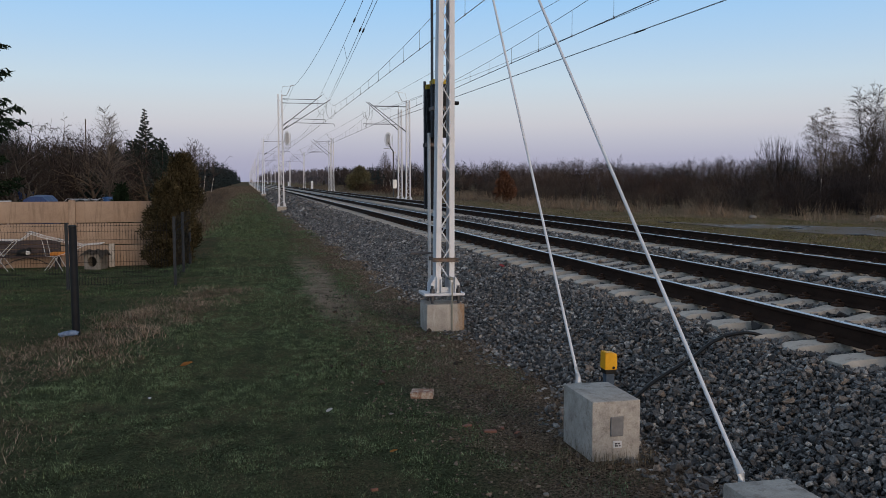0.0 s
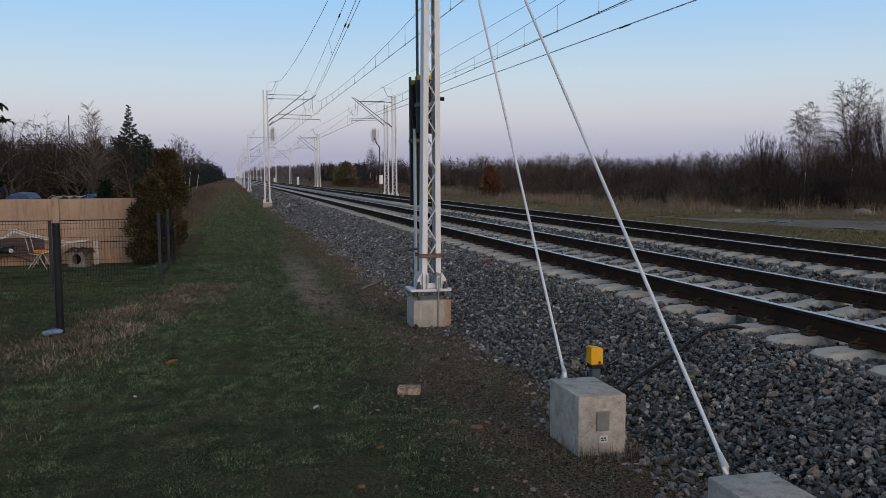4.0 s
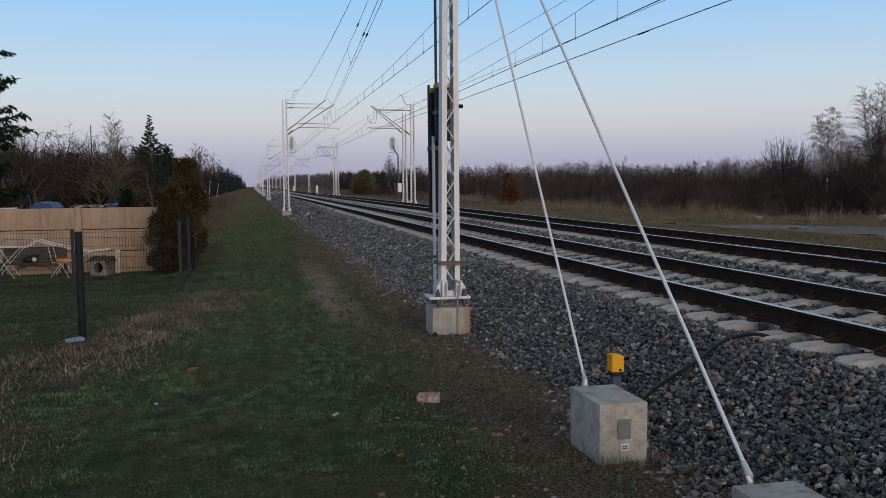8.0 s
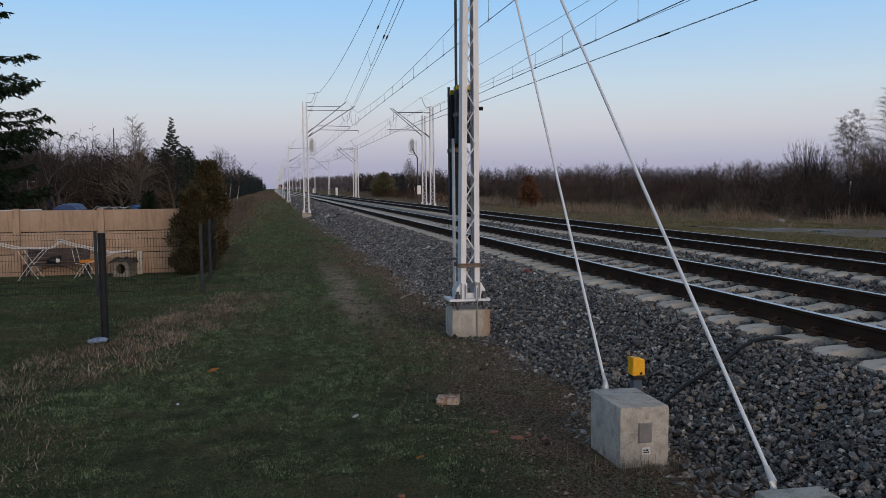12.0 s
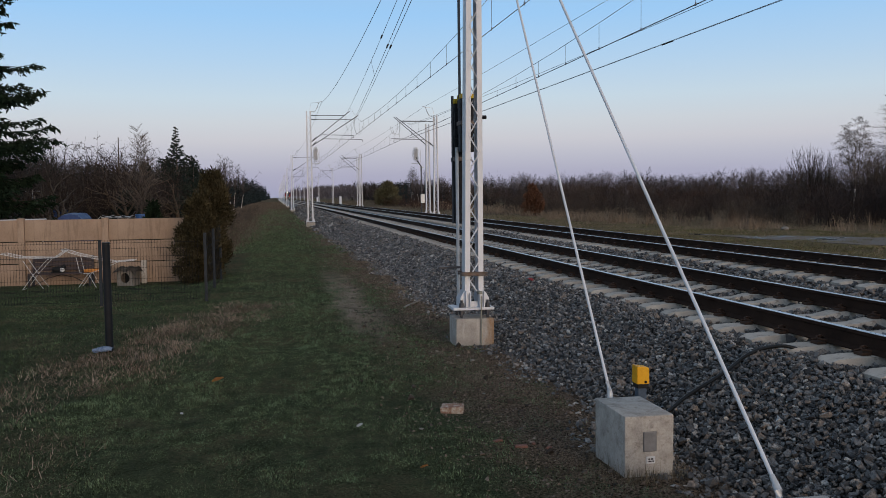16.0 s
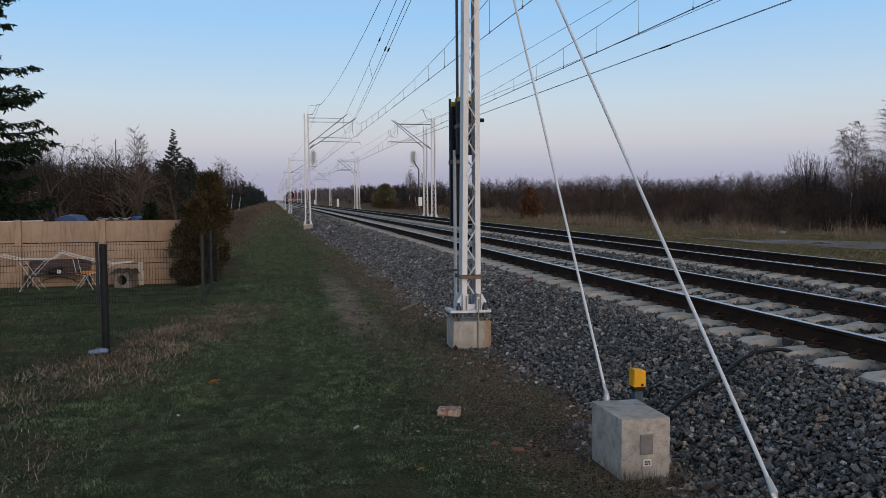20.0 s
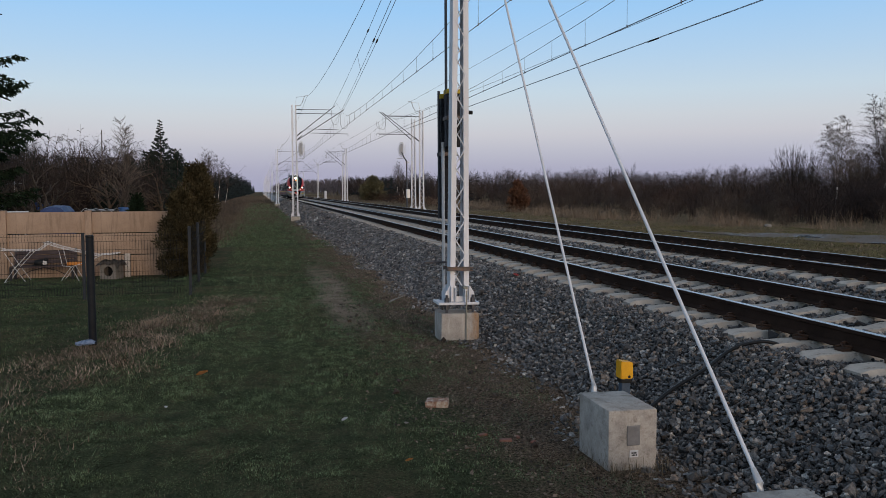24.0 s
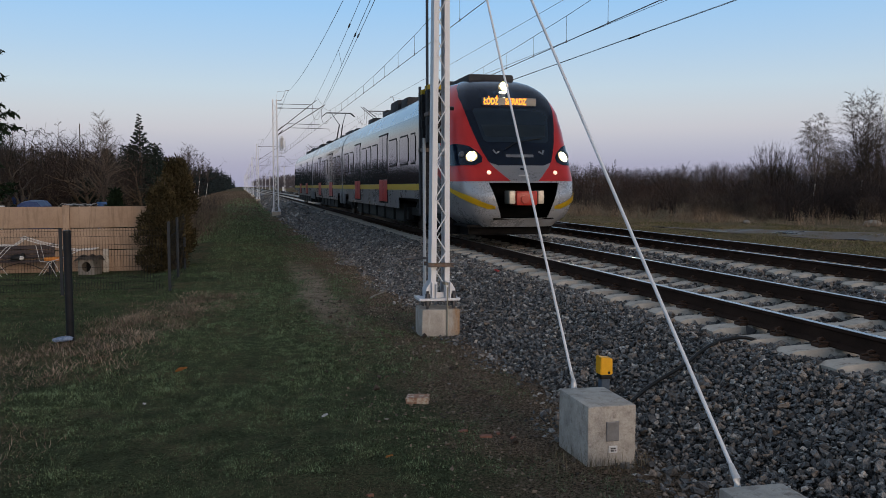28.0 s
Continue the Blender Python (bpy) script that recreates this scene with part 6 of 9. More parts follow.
def reeds():
    rng = np.random.default_rng(21)
    n = 80000
    y = 8 + 130 * rng.random(n) ** 1.5
    x = edge_x(y) + rng.exponential(2.2, n) - 1.2 + 1.6 * (vnoise(y * 0.7, y * 0, 3) - 0.5)
    clump = 0.6 * vnoise(x * 0.8, y * 0.8, 23) + 0.4 * vnoise(x * 2.6, y * 2.6, 24)
    k = rng.random(n) < 0.05 + 0.95 * sstep(0.42, 0.80, clump)
    x, y, clump = x[k], y[k], clump[k]
    m = len(x)
    p = np.stack([x, y], -1)
    tall = (0.14 + 0.80 * sstep(0.40, 0.85, clump)) * rng.uniform(0.2, 1.0, m) ** 0.8
    blades("reeds", p, ground_z(x, y) - 0.01, tall, 0.011 * (0.6 + y / 50) * rng.uniform(0.6, 1.4, m), 0.85, STRAW, "pale dry reeds and grass along the thicket", "reeds", rng, True)


reeds()


def ribbons(p0, p1, w0, w1, rng, cross=False):
    """Flat tapering strips between pairs of points, turned at random; two crossed ones if asked."""
    d = p1 - p0
    r = rng.normal(size=d.shape)
    s = np.cross(d, r)
    s /= np.linalg.norm(s, axis=-1, keepdims=True) + 1e-9
    out = []
    for _ in range(2 if cross else 1):
        out.append(np.stack([p0 - s * w0[..., None] / 2, p0 + s * w0[..., None] / 2, p1 + s * w1[..., None] / 2, p1 - s * w1[..., None] / 2], -2).reshape(-1, 4, 3))
        s = np.cross(d, s)
        s /= np.linalg.norm(s, axis=-1, keepdims=True) + 1e-9
    return np.concatenate(out)


def brush(name, centres, heights, stems, twigs, width, spread, mat, label, cat, seed, zbase=None):
    """Leafless bushes: arching stems with side twigs."""
    rng = np.random.default_rng(seed)
    n = len(centres)
    h = np.repeat(heights, stems)
    c = np.repeat(np.concatenate([centres, (ground_z(centres[:, 0], centres[:, 1]) - 0.05 if zbase is None else np.full(n, zbase))[:, None]], 1), stems, 0)
    m = len(h)
    a = rng.uniform(0, TAU, m)
    out = np.stack([np.cos(a), np.sin(a), 0 * a], -1)
    up = np.array([0, 0, 1.0])
    r = rng.random(m)[:, None] ** 0.7
    L = h[:, None] * rng.uniform(0.55, 0.9, m)[:, None]
    b = c + out * r * spread * 0.35 * h[:, None]
    q1 = b + up * L * 0.4 + out * r * spread * 0.22 * L + rng.normal(0, 0.07, (m, 3)) * L
    q2 = q1 + up * L * 0.33 + out * r * spread * 0.38 * L + rng.normal(0, 0.08, (m, 3)) * L
    q3 = q2 + up * L * (0.30 - 0.22 * r) + out * r * spread * 0.35 * L + rng.normal(0, 0.08, (m, 3)) * L
    w = width * rng.uniform(0.6, 1.3, m)
    parts = [ribbons(b, q1, w, w * 0.8, rng), ribbons(q1, q2, w * 0.8, w * 0.55, rng, True), ribbons(q2, q3, w * 0.55, w * 0.12, rng, True)]
    for _ in range(twigs):
        u = rng.random(m)[:, None]
        base = np.where(rng.random(m)[:, None] < 0.35, q1 + (q2 - q1) * u, q2 + (q3 - q2) * u)
        d = 0.7 * (q3 - q1) / np.linalg.norm(q3 - q1, axis=1, keepdims=True) + rng.normal(0, 0.65, (m, 3)) + up * 0.2
        d /= np.linalg.norm(d, axis=1, keepdims=True)
        tip = base + d * L * rng.uniform(0.05, 0.17, m)[:, None]
        parts.append(ribbons(base, tip, w * 0.45, w * 0.12, rng))
    v = np.concatenate(parts)
    f = np.arange(len(v) * 4).reshape(-1, 4)
    return tagged(soup(name, v, f, mat), label, cat, kind="stuff")


def twig_mass(name, x, y, h, r, m, length, width, up, seed, mat, label, cat="thicket", droop=0.0):
    """Dense rounded bushes: many short fine twigs filling uneven crowns."""
    rng = np.random.default_rng(seed)
    n = len(x)
    d = rng.normal(size=(n, m, 3))
    d /= np.linalg.norm(d, axis=-1, keepdims=True)
    d[..., 2] += 0.35
    d /= np.linalg.norm(d, axis=-1, keepdims=True)
    a = np.arctan2(d[..., 1], d[..., 0])
    ph = rng.uniform(0, TAU, (n, 1))
    flat = 1 - np.abs(d[..., 2]) ** 2
    lobe = 1 + flat * (0.22 * np.sin(3 * a + ph) + 0.12 * np.sin(5 * a + 2 * ph + 4 * d[..., 2]))
    q = rng.random((n, m)) ** 0.48 * lobe
    p = np.stack([x[:, None] + d[..., 0] * q * r[:, None], y[:, None] + d[..., 1] * q * r[:, None], h[:, None] * (0.50 + 0.47 * d[..., 2] * q)], -1)
    g = ground_z(x, y)[:, None]
    p[..., 2] = np.maximum(p[..., 2], 0.02) + g
    t = d * np.array([1, 1, 0.5]) * 0.6 + np.array([0, 0, up]) + rng.normal(0, 0.45, (n, m, 3))
    t /= np.linalg.norm(t, axis=-1, keepdims=True)
    k = (length * rng.uniform(0.5, 1.4, (n, m)) * (1 - 0.6 * np.maximum(d[..., 2], 0) ** 2))[..., None]
    mid = p + t * k * 0.55
    tip = mid + (t + np.array([0, 0, -droop])) * k * 0.5
    w = width * rng.uniform(0.6, 1.4, (n, m))
    j = np.argsort(-tip[..., 2], axis=1)[:, :34]
    pj, tj, wj = np.take_along_axis(p, j[..., None], 1), np.take_along_axis(tip, j[..., None], 1), np.take_along_axis(w, j, 1)
    root = np.stack([x, y, g[:, 0] - 0.05], -1)[:, None, :] + rng.normal(0, 0.12, (n, 34, 3)) * np.array([1, 1, 0])
    knee = root + (pj - root) * np.array([0.35, 0.35, 0.6])
    v = np.concatenate([ribbons(p, mid, w, w * 0.8, rng), ribbons(mid, tip, w * 0.8, w * 0.2, rng),
                        ribbons(root, knee, wj * 1.5, wj * 1.2, rng), ribbons(knee, tj, wj * 1.2, wj * 0.3, rng)])
    return tagged(soup(name, v, np.arange(len(v) * 4).reshape(-1, 4), mat), label, cat, kind="stuff")


def along_edge(n, y0, y1, depth0, depth1, seed, power=1.0):
    rng = np.random.default_rng(seed)
    y = y0 + (y1 - y0) * rng.random(n) ** power
    x = edge_x(y) + rng.uniform(depth0, depth1, n)
    return np.stack([x, y], -1), rng


c, rng = along_edge(300, 8, 75, 0.0, 5.0, 30)
c = c[vnoise(c[:, 0] * 0.22, c[:, 1] * 0.22, 71) > 0.50]
brush("thicket", c, 0.6 + 0.9 * rng.random(len(c)), 13, 16, 0.009, 0.9, TWIG_BROWN, "low brown leafless scrub at the thicket's edge", "thicket", 30)
c, rng = along_edge(190, 6, 75, 0.8, 7, 31)
c = c[vnoise(c[:, 0] * 0.25, c[:, 1] * 0.25, 72) > 0.55]
brush("thicket", c, 1.2 + 1.1 * rng.random(len(c)) * (0.6 + vnoise(c[:, 0] * 0.3, c[:, 1] * 0.3, 2)), 13, 16, 0.010, 0.9, TWIG_GREY, "pale grey leafless bushes at the thicket's edge", "thicket", 32)
for k, (count, y0, y1, d0, d1, hh, tw, wd, mat, label) in enumerate((
        (90, 6, 80, 1.0, 9, 1.1, 0.24, 0.010, TWIG_BROWN, "dense leafless brown thicket beyond the tracks"),
        (110, 8, 110, 4, 22, 1.6, 0.28, 0.013, TWIG_RED, "dense leafless reddish thicket beyond the tracks"),
        (110, 14, 120, 3, 26, 1.7, 0.28, 0.013, TWIG_BROWN, "grey leafless bushes in the thicket"),
        (150, 12, 120, 4, 30, 1.9, 0.28, 0.014, TWIG, "dark leafless bushes in the thicket"),
        (150, 62, 330, 0.8, 40, 1.9, 0.34, 0.024, TWIG_BROWN, "dense leafless thicket farther along the line"))):
    c, rng = along_edge(count, y0, y1, d0, d1, 130 + k)
    h = hh * (0.65 + 0.75 * rng.random(count) ** 1.5) * (0.75 + 0.5 * vnoise(c[:, 0] * 0.15, c[:, 1] * 0.15, 12)) + 0.014 * np.maximum(np.hypot(c[:, 0], c[:, 1]) - 40, 0)
    twig_mass("thicket", c[:, 0], c[:, 1], h, h * rng.uniform(0.55, 0.95, count), 560 if k < 4 else 240, tw * 0.95, wd * (0.72 if k < 4 else 1.0), 0.40, 140 + k, mat, label)


# low scrub beside the far meadow
rng = np.random.default_rng(83)
c = np.stack([np.zeros(70), 34 + 110 * rng.random(70)], -1)
c[:, 0] = -1.2 - 0.012 * c[:, 1] - rng.exponential(1.6, 70)
brush("field_scrub", c, 0.5 + 0.9 * rng.random(70) + 0.004 * c[:, 1], 13, 14, 0.012, 1.0, TWIG_GREY, "low grey-brown leafless scrub beside the far meadow", "thicket", 84)


y = 78 + 75 * rng.random(90)
c = np.stack([13.8 + 0.02 * y + rng.exponential(1.6, 90), y], -1)
brush("far_scrub", c, 0.9 + 1.1 * rng.random(90), 13, 14, 0.018, 1.0, TWIG_RED, "reddish brown scrub along the far line", "thicket", 85)
# dark bushes round the birches
a, y = rng.uniform(0.70, 0.93, 60), rng.uniform(31, 46, 60)
twig_mass("thicket", a * y, y, 1.3 + 1.2 * rng.random(60), rng.uniform(0.8, 1.5, 60), 620, 0.26, 0.010, 0.40, 86, TWIG, "dark dense bushes round the birches")


# far woods behind it all, on both sides of the line
def woods(x, y, h, seed, mat, label, limbs=20, twigs=6, width=0.03, open_=38, reach=0.30, name="far_woods"):
    """Leafless woods: each tree a thin trunk, rising limbs and fine twigs; a wide angle and short reach make conifers."""
    rng = np.random.default_rng(seed)
    n = len(x)
    z0 = ground_z(x, y) - 0.1
    lean = rng.normal(0, 0.03, (n, 2)) * h[:, None]
    foot = np.stack([x, y, z0], -1)
    top = foot + np.concatenate([lean, (h * (0.84 if open_ < 60 else 0.97))[:, None]], 1)
    low = rng.uniform(0.08, 0.30, n)[:, None] if open_ < 60 else 0.06
    u = low + (0.98 - low) * rng.random((n, limbs))
    a = rng.uniform(0, TAU, (n, limbs))
    tilt = np.radians(rng.normal(open_, 9, (n, limbs)))
    d = np.stack([np.cos(a) * np.sin(tilt), np.sin(a) * np.sin(tilt), np.cos(tilt)], -1)
    crown = 0.42 + 0.70 * (1 - u) ** 0.75 if open_ < 60 else 1.16 - u
    L = (h[:, None] * reach * crown * rng.uniform(0.6, 1.2, (n, limbs)))[..., None]
    b = foot[:, None] + (top - foot)[:, None] * u[..., None]
    m1 = b + d * L * 0.55
    up = np.array([0, 0, 0.4 if open_ < 60 else 0.15])
    tip = m1 + (d + up) * L * 0.5
    w = width * rng.uniform(0.7, 1.3, (n, limbs))
    parts = [ribbons(foot, top, h * 0.014, h * 0.003, rng, True), ribbons(b, m1, w, w * 0.75, rng), ribbons(m1, tip, w * 0.75, w * 0.3, rng)]
    for _ in range(twigs):
        r = rng.uniform(0.2, 1.0, (n, limbs, 1))
        q = np.where(r < 0.55, b + (m1 - b) * r / 0.55, m1 + (tip - m1) * (r - 0.55) / 0.45)
        e = 0.6 * d + rng.normal(0, 0.6, d.shape) + up * 0.5
        parts.append(ribbons(q, q + e * L * rng.uniform(0.18, 0.38, (n, limbs, 1)), w * 0.55, w * 0.2, rng))
    v = np.concatenate(parts)
    return tagged(soup(name, v, np.arange(len(v) * 4).reshape(-1, 4), mat), label, "woods", kind="stuff")


def swell(a, seed):
    """How the skyline rises and falls with the bearing."""
    g = np.degrees(a)
    return 0.80 + 0.22 * vnoise(g * 0.28, g * 0, seed) + 0.24 * (vnoise(g * 0.9, g * 0, seed + 7) - 0.2)


def ring(count, a0, a1, d0, d1, seed):
    """Places across the tracks, by bearing and distance."""
    rng = np.random.default_rng(seed)
    a, d = np.radians(rng.uniform(a0, a1, count)), rng.uniform(d0, d1, count)
    return d * np.sin(a), d * np.cos(a), d, a, rng


x, y, d, a, rng = ring(820, 9, 52, 150, 290, 41)
woods(x, y, (1.4 + 0.0275 * d) * rng.uniform(0.72, 1.04, len(d)) * swell(a, 1), 42, TWIG_HAZED, "far pale leafless woods on the horizon", 24, 8, 0.045, 46)
x, y, d, a, rng = ring(420, 8, 52, 115, 210, 46)
k = vnoise(np.degrees(a) * 0.55, d * 0.01, 5) > 0.48
woods(x[k], y[k], (1.5 + 0.0245 * d[k]) * rng.uniform(0.7, 1.05, k.sum()) * swell(a[k], 3), 48, CONIFER_FAR, "far dark conifers among the leafless woods", 44, 5, 0.09, 96, 0.20)
x, y, d, a, rng = ring(330, 12, 54, 66, 140, 49)
k = x > edge_x(y) + 8
woods(x[k], y[k], (1.3 + 0.0235 * d[k]) * rng.uniform(0.6, 1.06, k.sum()) * swell(a[k], 5), 51, TWIG_HAZED, "leafless greyish woods behind the thicket", 30, 10, 0.021)
x, y, d, a, rng = ring(200, 13, 54, 46, 100, 53)
k = x > edge_x(y) + 5
woods(x[k], y[k], (0.9 + 0.0185 * d[k]) * rng.uniform(0.55, 1.05, k.sum()) * swell(a[k], 9), 54, TWIG_BROWN, "brown young trees in the thicket", 30, 12, 0.010, 32)
rng = np.random.default_rng(41)
y = 64 + 75 * rng.random(120)
woods(-0.079 * y - 0.11 * y * rng.random(120), y, (1.2 + 0.035 * y) * rng.uniform(0.72, 1.02, 120), 57, TWIG, "dark woods beyond the gardens", 22, 6, 0.036)
y = 90 + 130 * rng.random(260)
woods(-0.076 * y - 0.11 * y * rng.random(260), y, (1.6 + 0.0385 * y) * rng.uniform(0.70, 1.02, 260), 61, CONIFER_FAR, "dark conifers beyond the gardens", 34, 3, 0.16, 94, 0.22)
y = 100 + 290 * rng.random(430)
woods(-7.8 - 16 * rng.random(430) ** 1.4, y, (4.4 + 0.016 * y) * rng.uniform(0.62, 1.05, 430), 43, CONIFER_FAR, "far dark woods along the line", 26, 2, 0.26, 96, 0.21)
y = 330 + 600 * rng.random(260)
woods(-7.0 - 0.002 * y - rng.exponential(12, 260), y, (4.4 + 0.0125 * y) * rng.uniform(0.62, 1.05, 260), 60, CONIFER_FAR, "distant dark woods along the line", 26, 2, 0.40, 96, 0.22)
y = 118 + 210 * rng.random(230)
woods(19 + 0.03 * y + rng.exponential(9, 230), y, (1.0 + 0.021 * y) * rng.uniform(0.6, 1.05, 230), 50, TWIG, "far leafless woods along the line", 24, 6, 0.075)
y = 165 + 300 * rng.random(150)
woods(22 + 0.04 * y + rng.exponential(9, 150), y, (1.2 + 0.0185 * y) * rng.uniform(0.75, 1.05, 150), 52, CONIFER_FAR, "far dark conifers along the line", 34, 3, 0.19, 96, 0.22)
y = 260 + 740 * rng.random(420) ** 1.3
woods(16 + 0.015 * y + rng.exponential(20, 420), y, (2.6 + 0.0125 * y) * rng.uniform(0.65, 1.05, 420), 44, TWIG_HAZED, "far leafless woods along the line", 18, 4, 0.24)
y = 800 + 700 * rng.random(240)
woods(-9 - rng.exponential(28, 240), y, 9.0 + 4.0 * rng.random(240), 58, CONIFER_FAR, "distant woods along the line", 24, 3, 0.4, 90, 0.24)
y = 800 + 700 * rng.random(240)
woods(18 + rng.exponential(30, 240), y, 9.0 + 4.0 * rng.random(240), 59, TWIG_HAZED, "distant woods along the line", 14, 4, 0.25)
# garden hedges and thickets behind the wall
rng = np.random.default_rng(45)
for k, (count, y0, y1, mat, up, droop, thin, label) in enumerate((
        (40, 29, 44, TWIG_GREY, 0.25, 0.7, 0.0075, "tangled leafless garden bushes behind the wall"),
        (30, 33, 50, TWIG, 0.3, 0.5, 0.009, "tangled dark garden bushes behind the wall"),
        (22, 38, 58, NEEDLE_DARK, 0.9, 0.0, 0.030, "dark young evergreens behind the wall"),
        (40, 44, 62, TWIG, 0.4, 0.6, 0.013, "tangled leafless garden bushes behind the wall"))):
    y = rng.uniform(y0, y1, count)
    x = -0.098 * y - 0.32 * y * (np.arange(count) + rng.random(count)) / count
    h = 1.8 + y * (0.058 * rng.uniform(0.78, 1.05, count)) + 0.7 * sstep(0.20, 0.27, -x / y)
    twig_mass("garden_thicket", x, y, h, 0.9 + 0.9 * rng.random(count), 480, 0.29, thin * 1.15, up, 150 + k, mat, label, droop=droop)
y = rng.uniform(60, 150, 170)
c = np.stack([-0.065 * y - 0.2 * y * rng.random(170), y], -1)
brush("garden_thicket", c, 3.2 + 1.9 * rng.random(170), 13, 10, 0.055, 0.85, TWIG, "tangled leafless bushes farther behind the wall", "thicket", 47)


# ---- trees ----
def grow(rng, p, d, length, r, level, spec, thick, thin):
    """A branch with its side branches: thick pieces as bars, thin ones as strips."""
    n = spec["pieces"][level]
    step = length / n
    pts, dirs = [p], [d]
    for k in range(n):
        d = (d + Vector([rng.gauss(0, spec["wander"]) for _ in range(3)]) + Vector((0, 0, spec["lift"][level]))).normalized()
        p = p + d * step
        pts.append(p)
        dirs.append(d)
    rr = [r * (1 - 0.55 * k / n) for k in range(n + 1)]
    (thick if r > spec["thin"] else thin).append((pts, rr))
    if level + 1 < len(spec["pieces"]):
        kids = spec["kids"][level]
        for k in range(kids):
            u = spec["from"][level] + (1 - spec["from"][level]) * (k + rng.random()) / kids
            i = min(int(u * n), n - 1)
            q = pts[i].lerp(pts[i + 1], u * n - i)
            a, b = frame_axes(dirs[i + 1])
            t = rng.uniform(0, TAU)
            tilt = radians(rng.gauss(spec["angle"][level], 9))
            dd = dirs[i + 1] * math.cos(tilt) + (a * math.cos(t) + b * math.sin(t)) * math.sin(tilt)
            ll = length * spec["ratio"][level] * rng.uniform(0.6, 1.15) * (1.15 - 0.6 * u if level == 0 else 1.0)
            grow(rng, q, dd, ll, max(r * (1 - 0.55 * u) * 0.58, 0.0016), level + 1, spec, thick, thin)


def bare_tree(name, m, seed, height, spec, bark, twig, label, group, twig_w=1.0):
    """A leafless tree: a tapered trunk with limbs, and a crown of twigs."""
    rng = random.Random(seed)
    thick, thin = [], []
    grow(rng, Vector((0, 0, -0.15)), Vector((rng.gauss(0, 0.04), rng.gauss(0, 0.04), 1)), height * spec["trunk"], height * spec["girth"], 0, spec, thick, thin)
    e = thing(name, m, label, "tree", group)
    for piece, chosen in (("trunk", thick[:1]), ("branching", thick[1:])):
        if not chosen:
            continue
        V, F = [], []
        for pts, rr in chosen:
            n = 9 if piece == "trunk" else 5
            base = len(V)
            for i, (p, r) in enumerate(zip(pts, rr)):
                a, b = frame_axes(pts[min(i + 1, len(pts) - 1)] - pts[max(i - 1, 0)])
                V += [p + a * r * math.cos(TAU * k / n) + b * r * math.sin(TAU * k / n) for k in range(n)]
            for i in range(len(pts) - 1):
                for k in range(n):
                    F.append((base + i * n + k, base + i * n + (k + 1) % n, base + (i + 1) * n + (k + 1) % n, base + (i + 1) * n + k))
        ob = soup(piece, [v[:] for v in V], F, bark if piece == "trunk" or bark is not BIRCH else TWIG_GREY, e)
        ob.data.polygons.foreach_set("use_smooth", np.ones(len(F), bool))
    nrng = np.random.default_rng(seed)
    v = []
    for crossed in (True, False):
        p0, p1, w0, w1 = [], [], [], []
        for pts, rr in thin:
            if (rr[0] > spec["thin"] * 0.25) == crossed:
                for a, b, ra, rb in zip(pts, pts[1:], rr, rr[1:]):
                    p0.append(a[:]), p1.append(b[:]), w0.append(2 * ra * twig_w), w1.append(2 * rb * twig_w)
        if p0:
            v.append(ribbons(np.array(p0), np.array(p1), np.array(w0), np.array(w1), nrng, crossed))
    v = np.concatenate(v)
    soup("crown", v, np.arange(len(v) * 4).reshape(-1, 4), twig, e)
    return e


ORCHARD = dict(pieces=(5, 6, 5, 4, 3), kids=(11, 7, 6, 4), angle=(52, 46, 46, 44), ratio=(1.15, 0.52, 0.46, 0.42), lift=(0.3, 0.08, 0.02, -0.08, -0.22), wander=0.26, trunk=0.36, girth=0.015, thin=0.014)
ORCHARD["from"] = (0.35, 0.2, 0.15, 0.1)


def grown(model, m, scale=1.0):
    return copy_thing(model, m @ Matrix.Diagonal((scale, scale, scale, 1)))


G1 = "bare garden trees behind the wall"
apple = [bare_tree("bare_tree", pose(-6.65, 27.5, -0.15), 3, 6.0, dict(ORCHARD, girth=0.021, thin=0.010), surface("brown_bark", (0.036, 0.031, 0.027), (0.090, 0.075, 0.062), 6, 50, relief=0.6, island=0.2), TWIG, "spreading leafless fruit tree with golden-brown limbs", G1, 0.9),
         bare_tree("bare_tree", pose(-9.6, 34.0, -0.15, 0, 0, 50), 5, 7.0, ORCHARD, BARK, TWIG, "leafless dark fruit tree behind the wall", G1, 1.2),
         bare_tree("bare_tree", pose(-5.0, 33.0, -0.15, 0, 0, 150), 8, 6.6, ORCHARD, BARK, TWIG, "spreading leafless fruit tree behind the wall", G1, 1.2)]
rng = random.Random(77)
for k, (x, y, s) in enumerate(((-8.3, 36, 1.0), (-6.1, 38, 1.05), (-11.5, 40, 1.1), (-9.2, 43, 1.15), (-7.4, 42, 1.15), (-12.6, 36, 1.0), (-3.9, 37, 0.85), (-10.6, 37.5, 1.05))):
    grown(apple[1 + k % 2], pose(x, y, -0.15, 0, 0, rng.uniform(0, 360)), s * rng.uniform(0.9, 1.05))
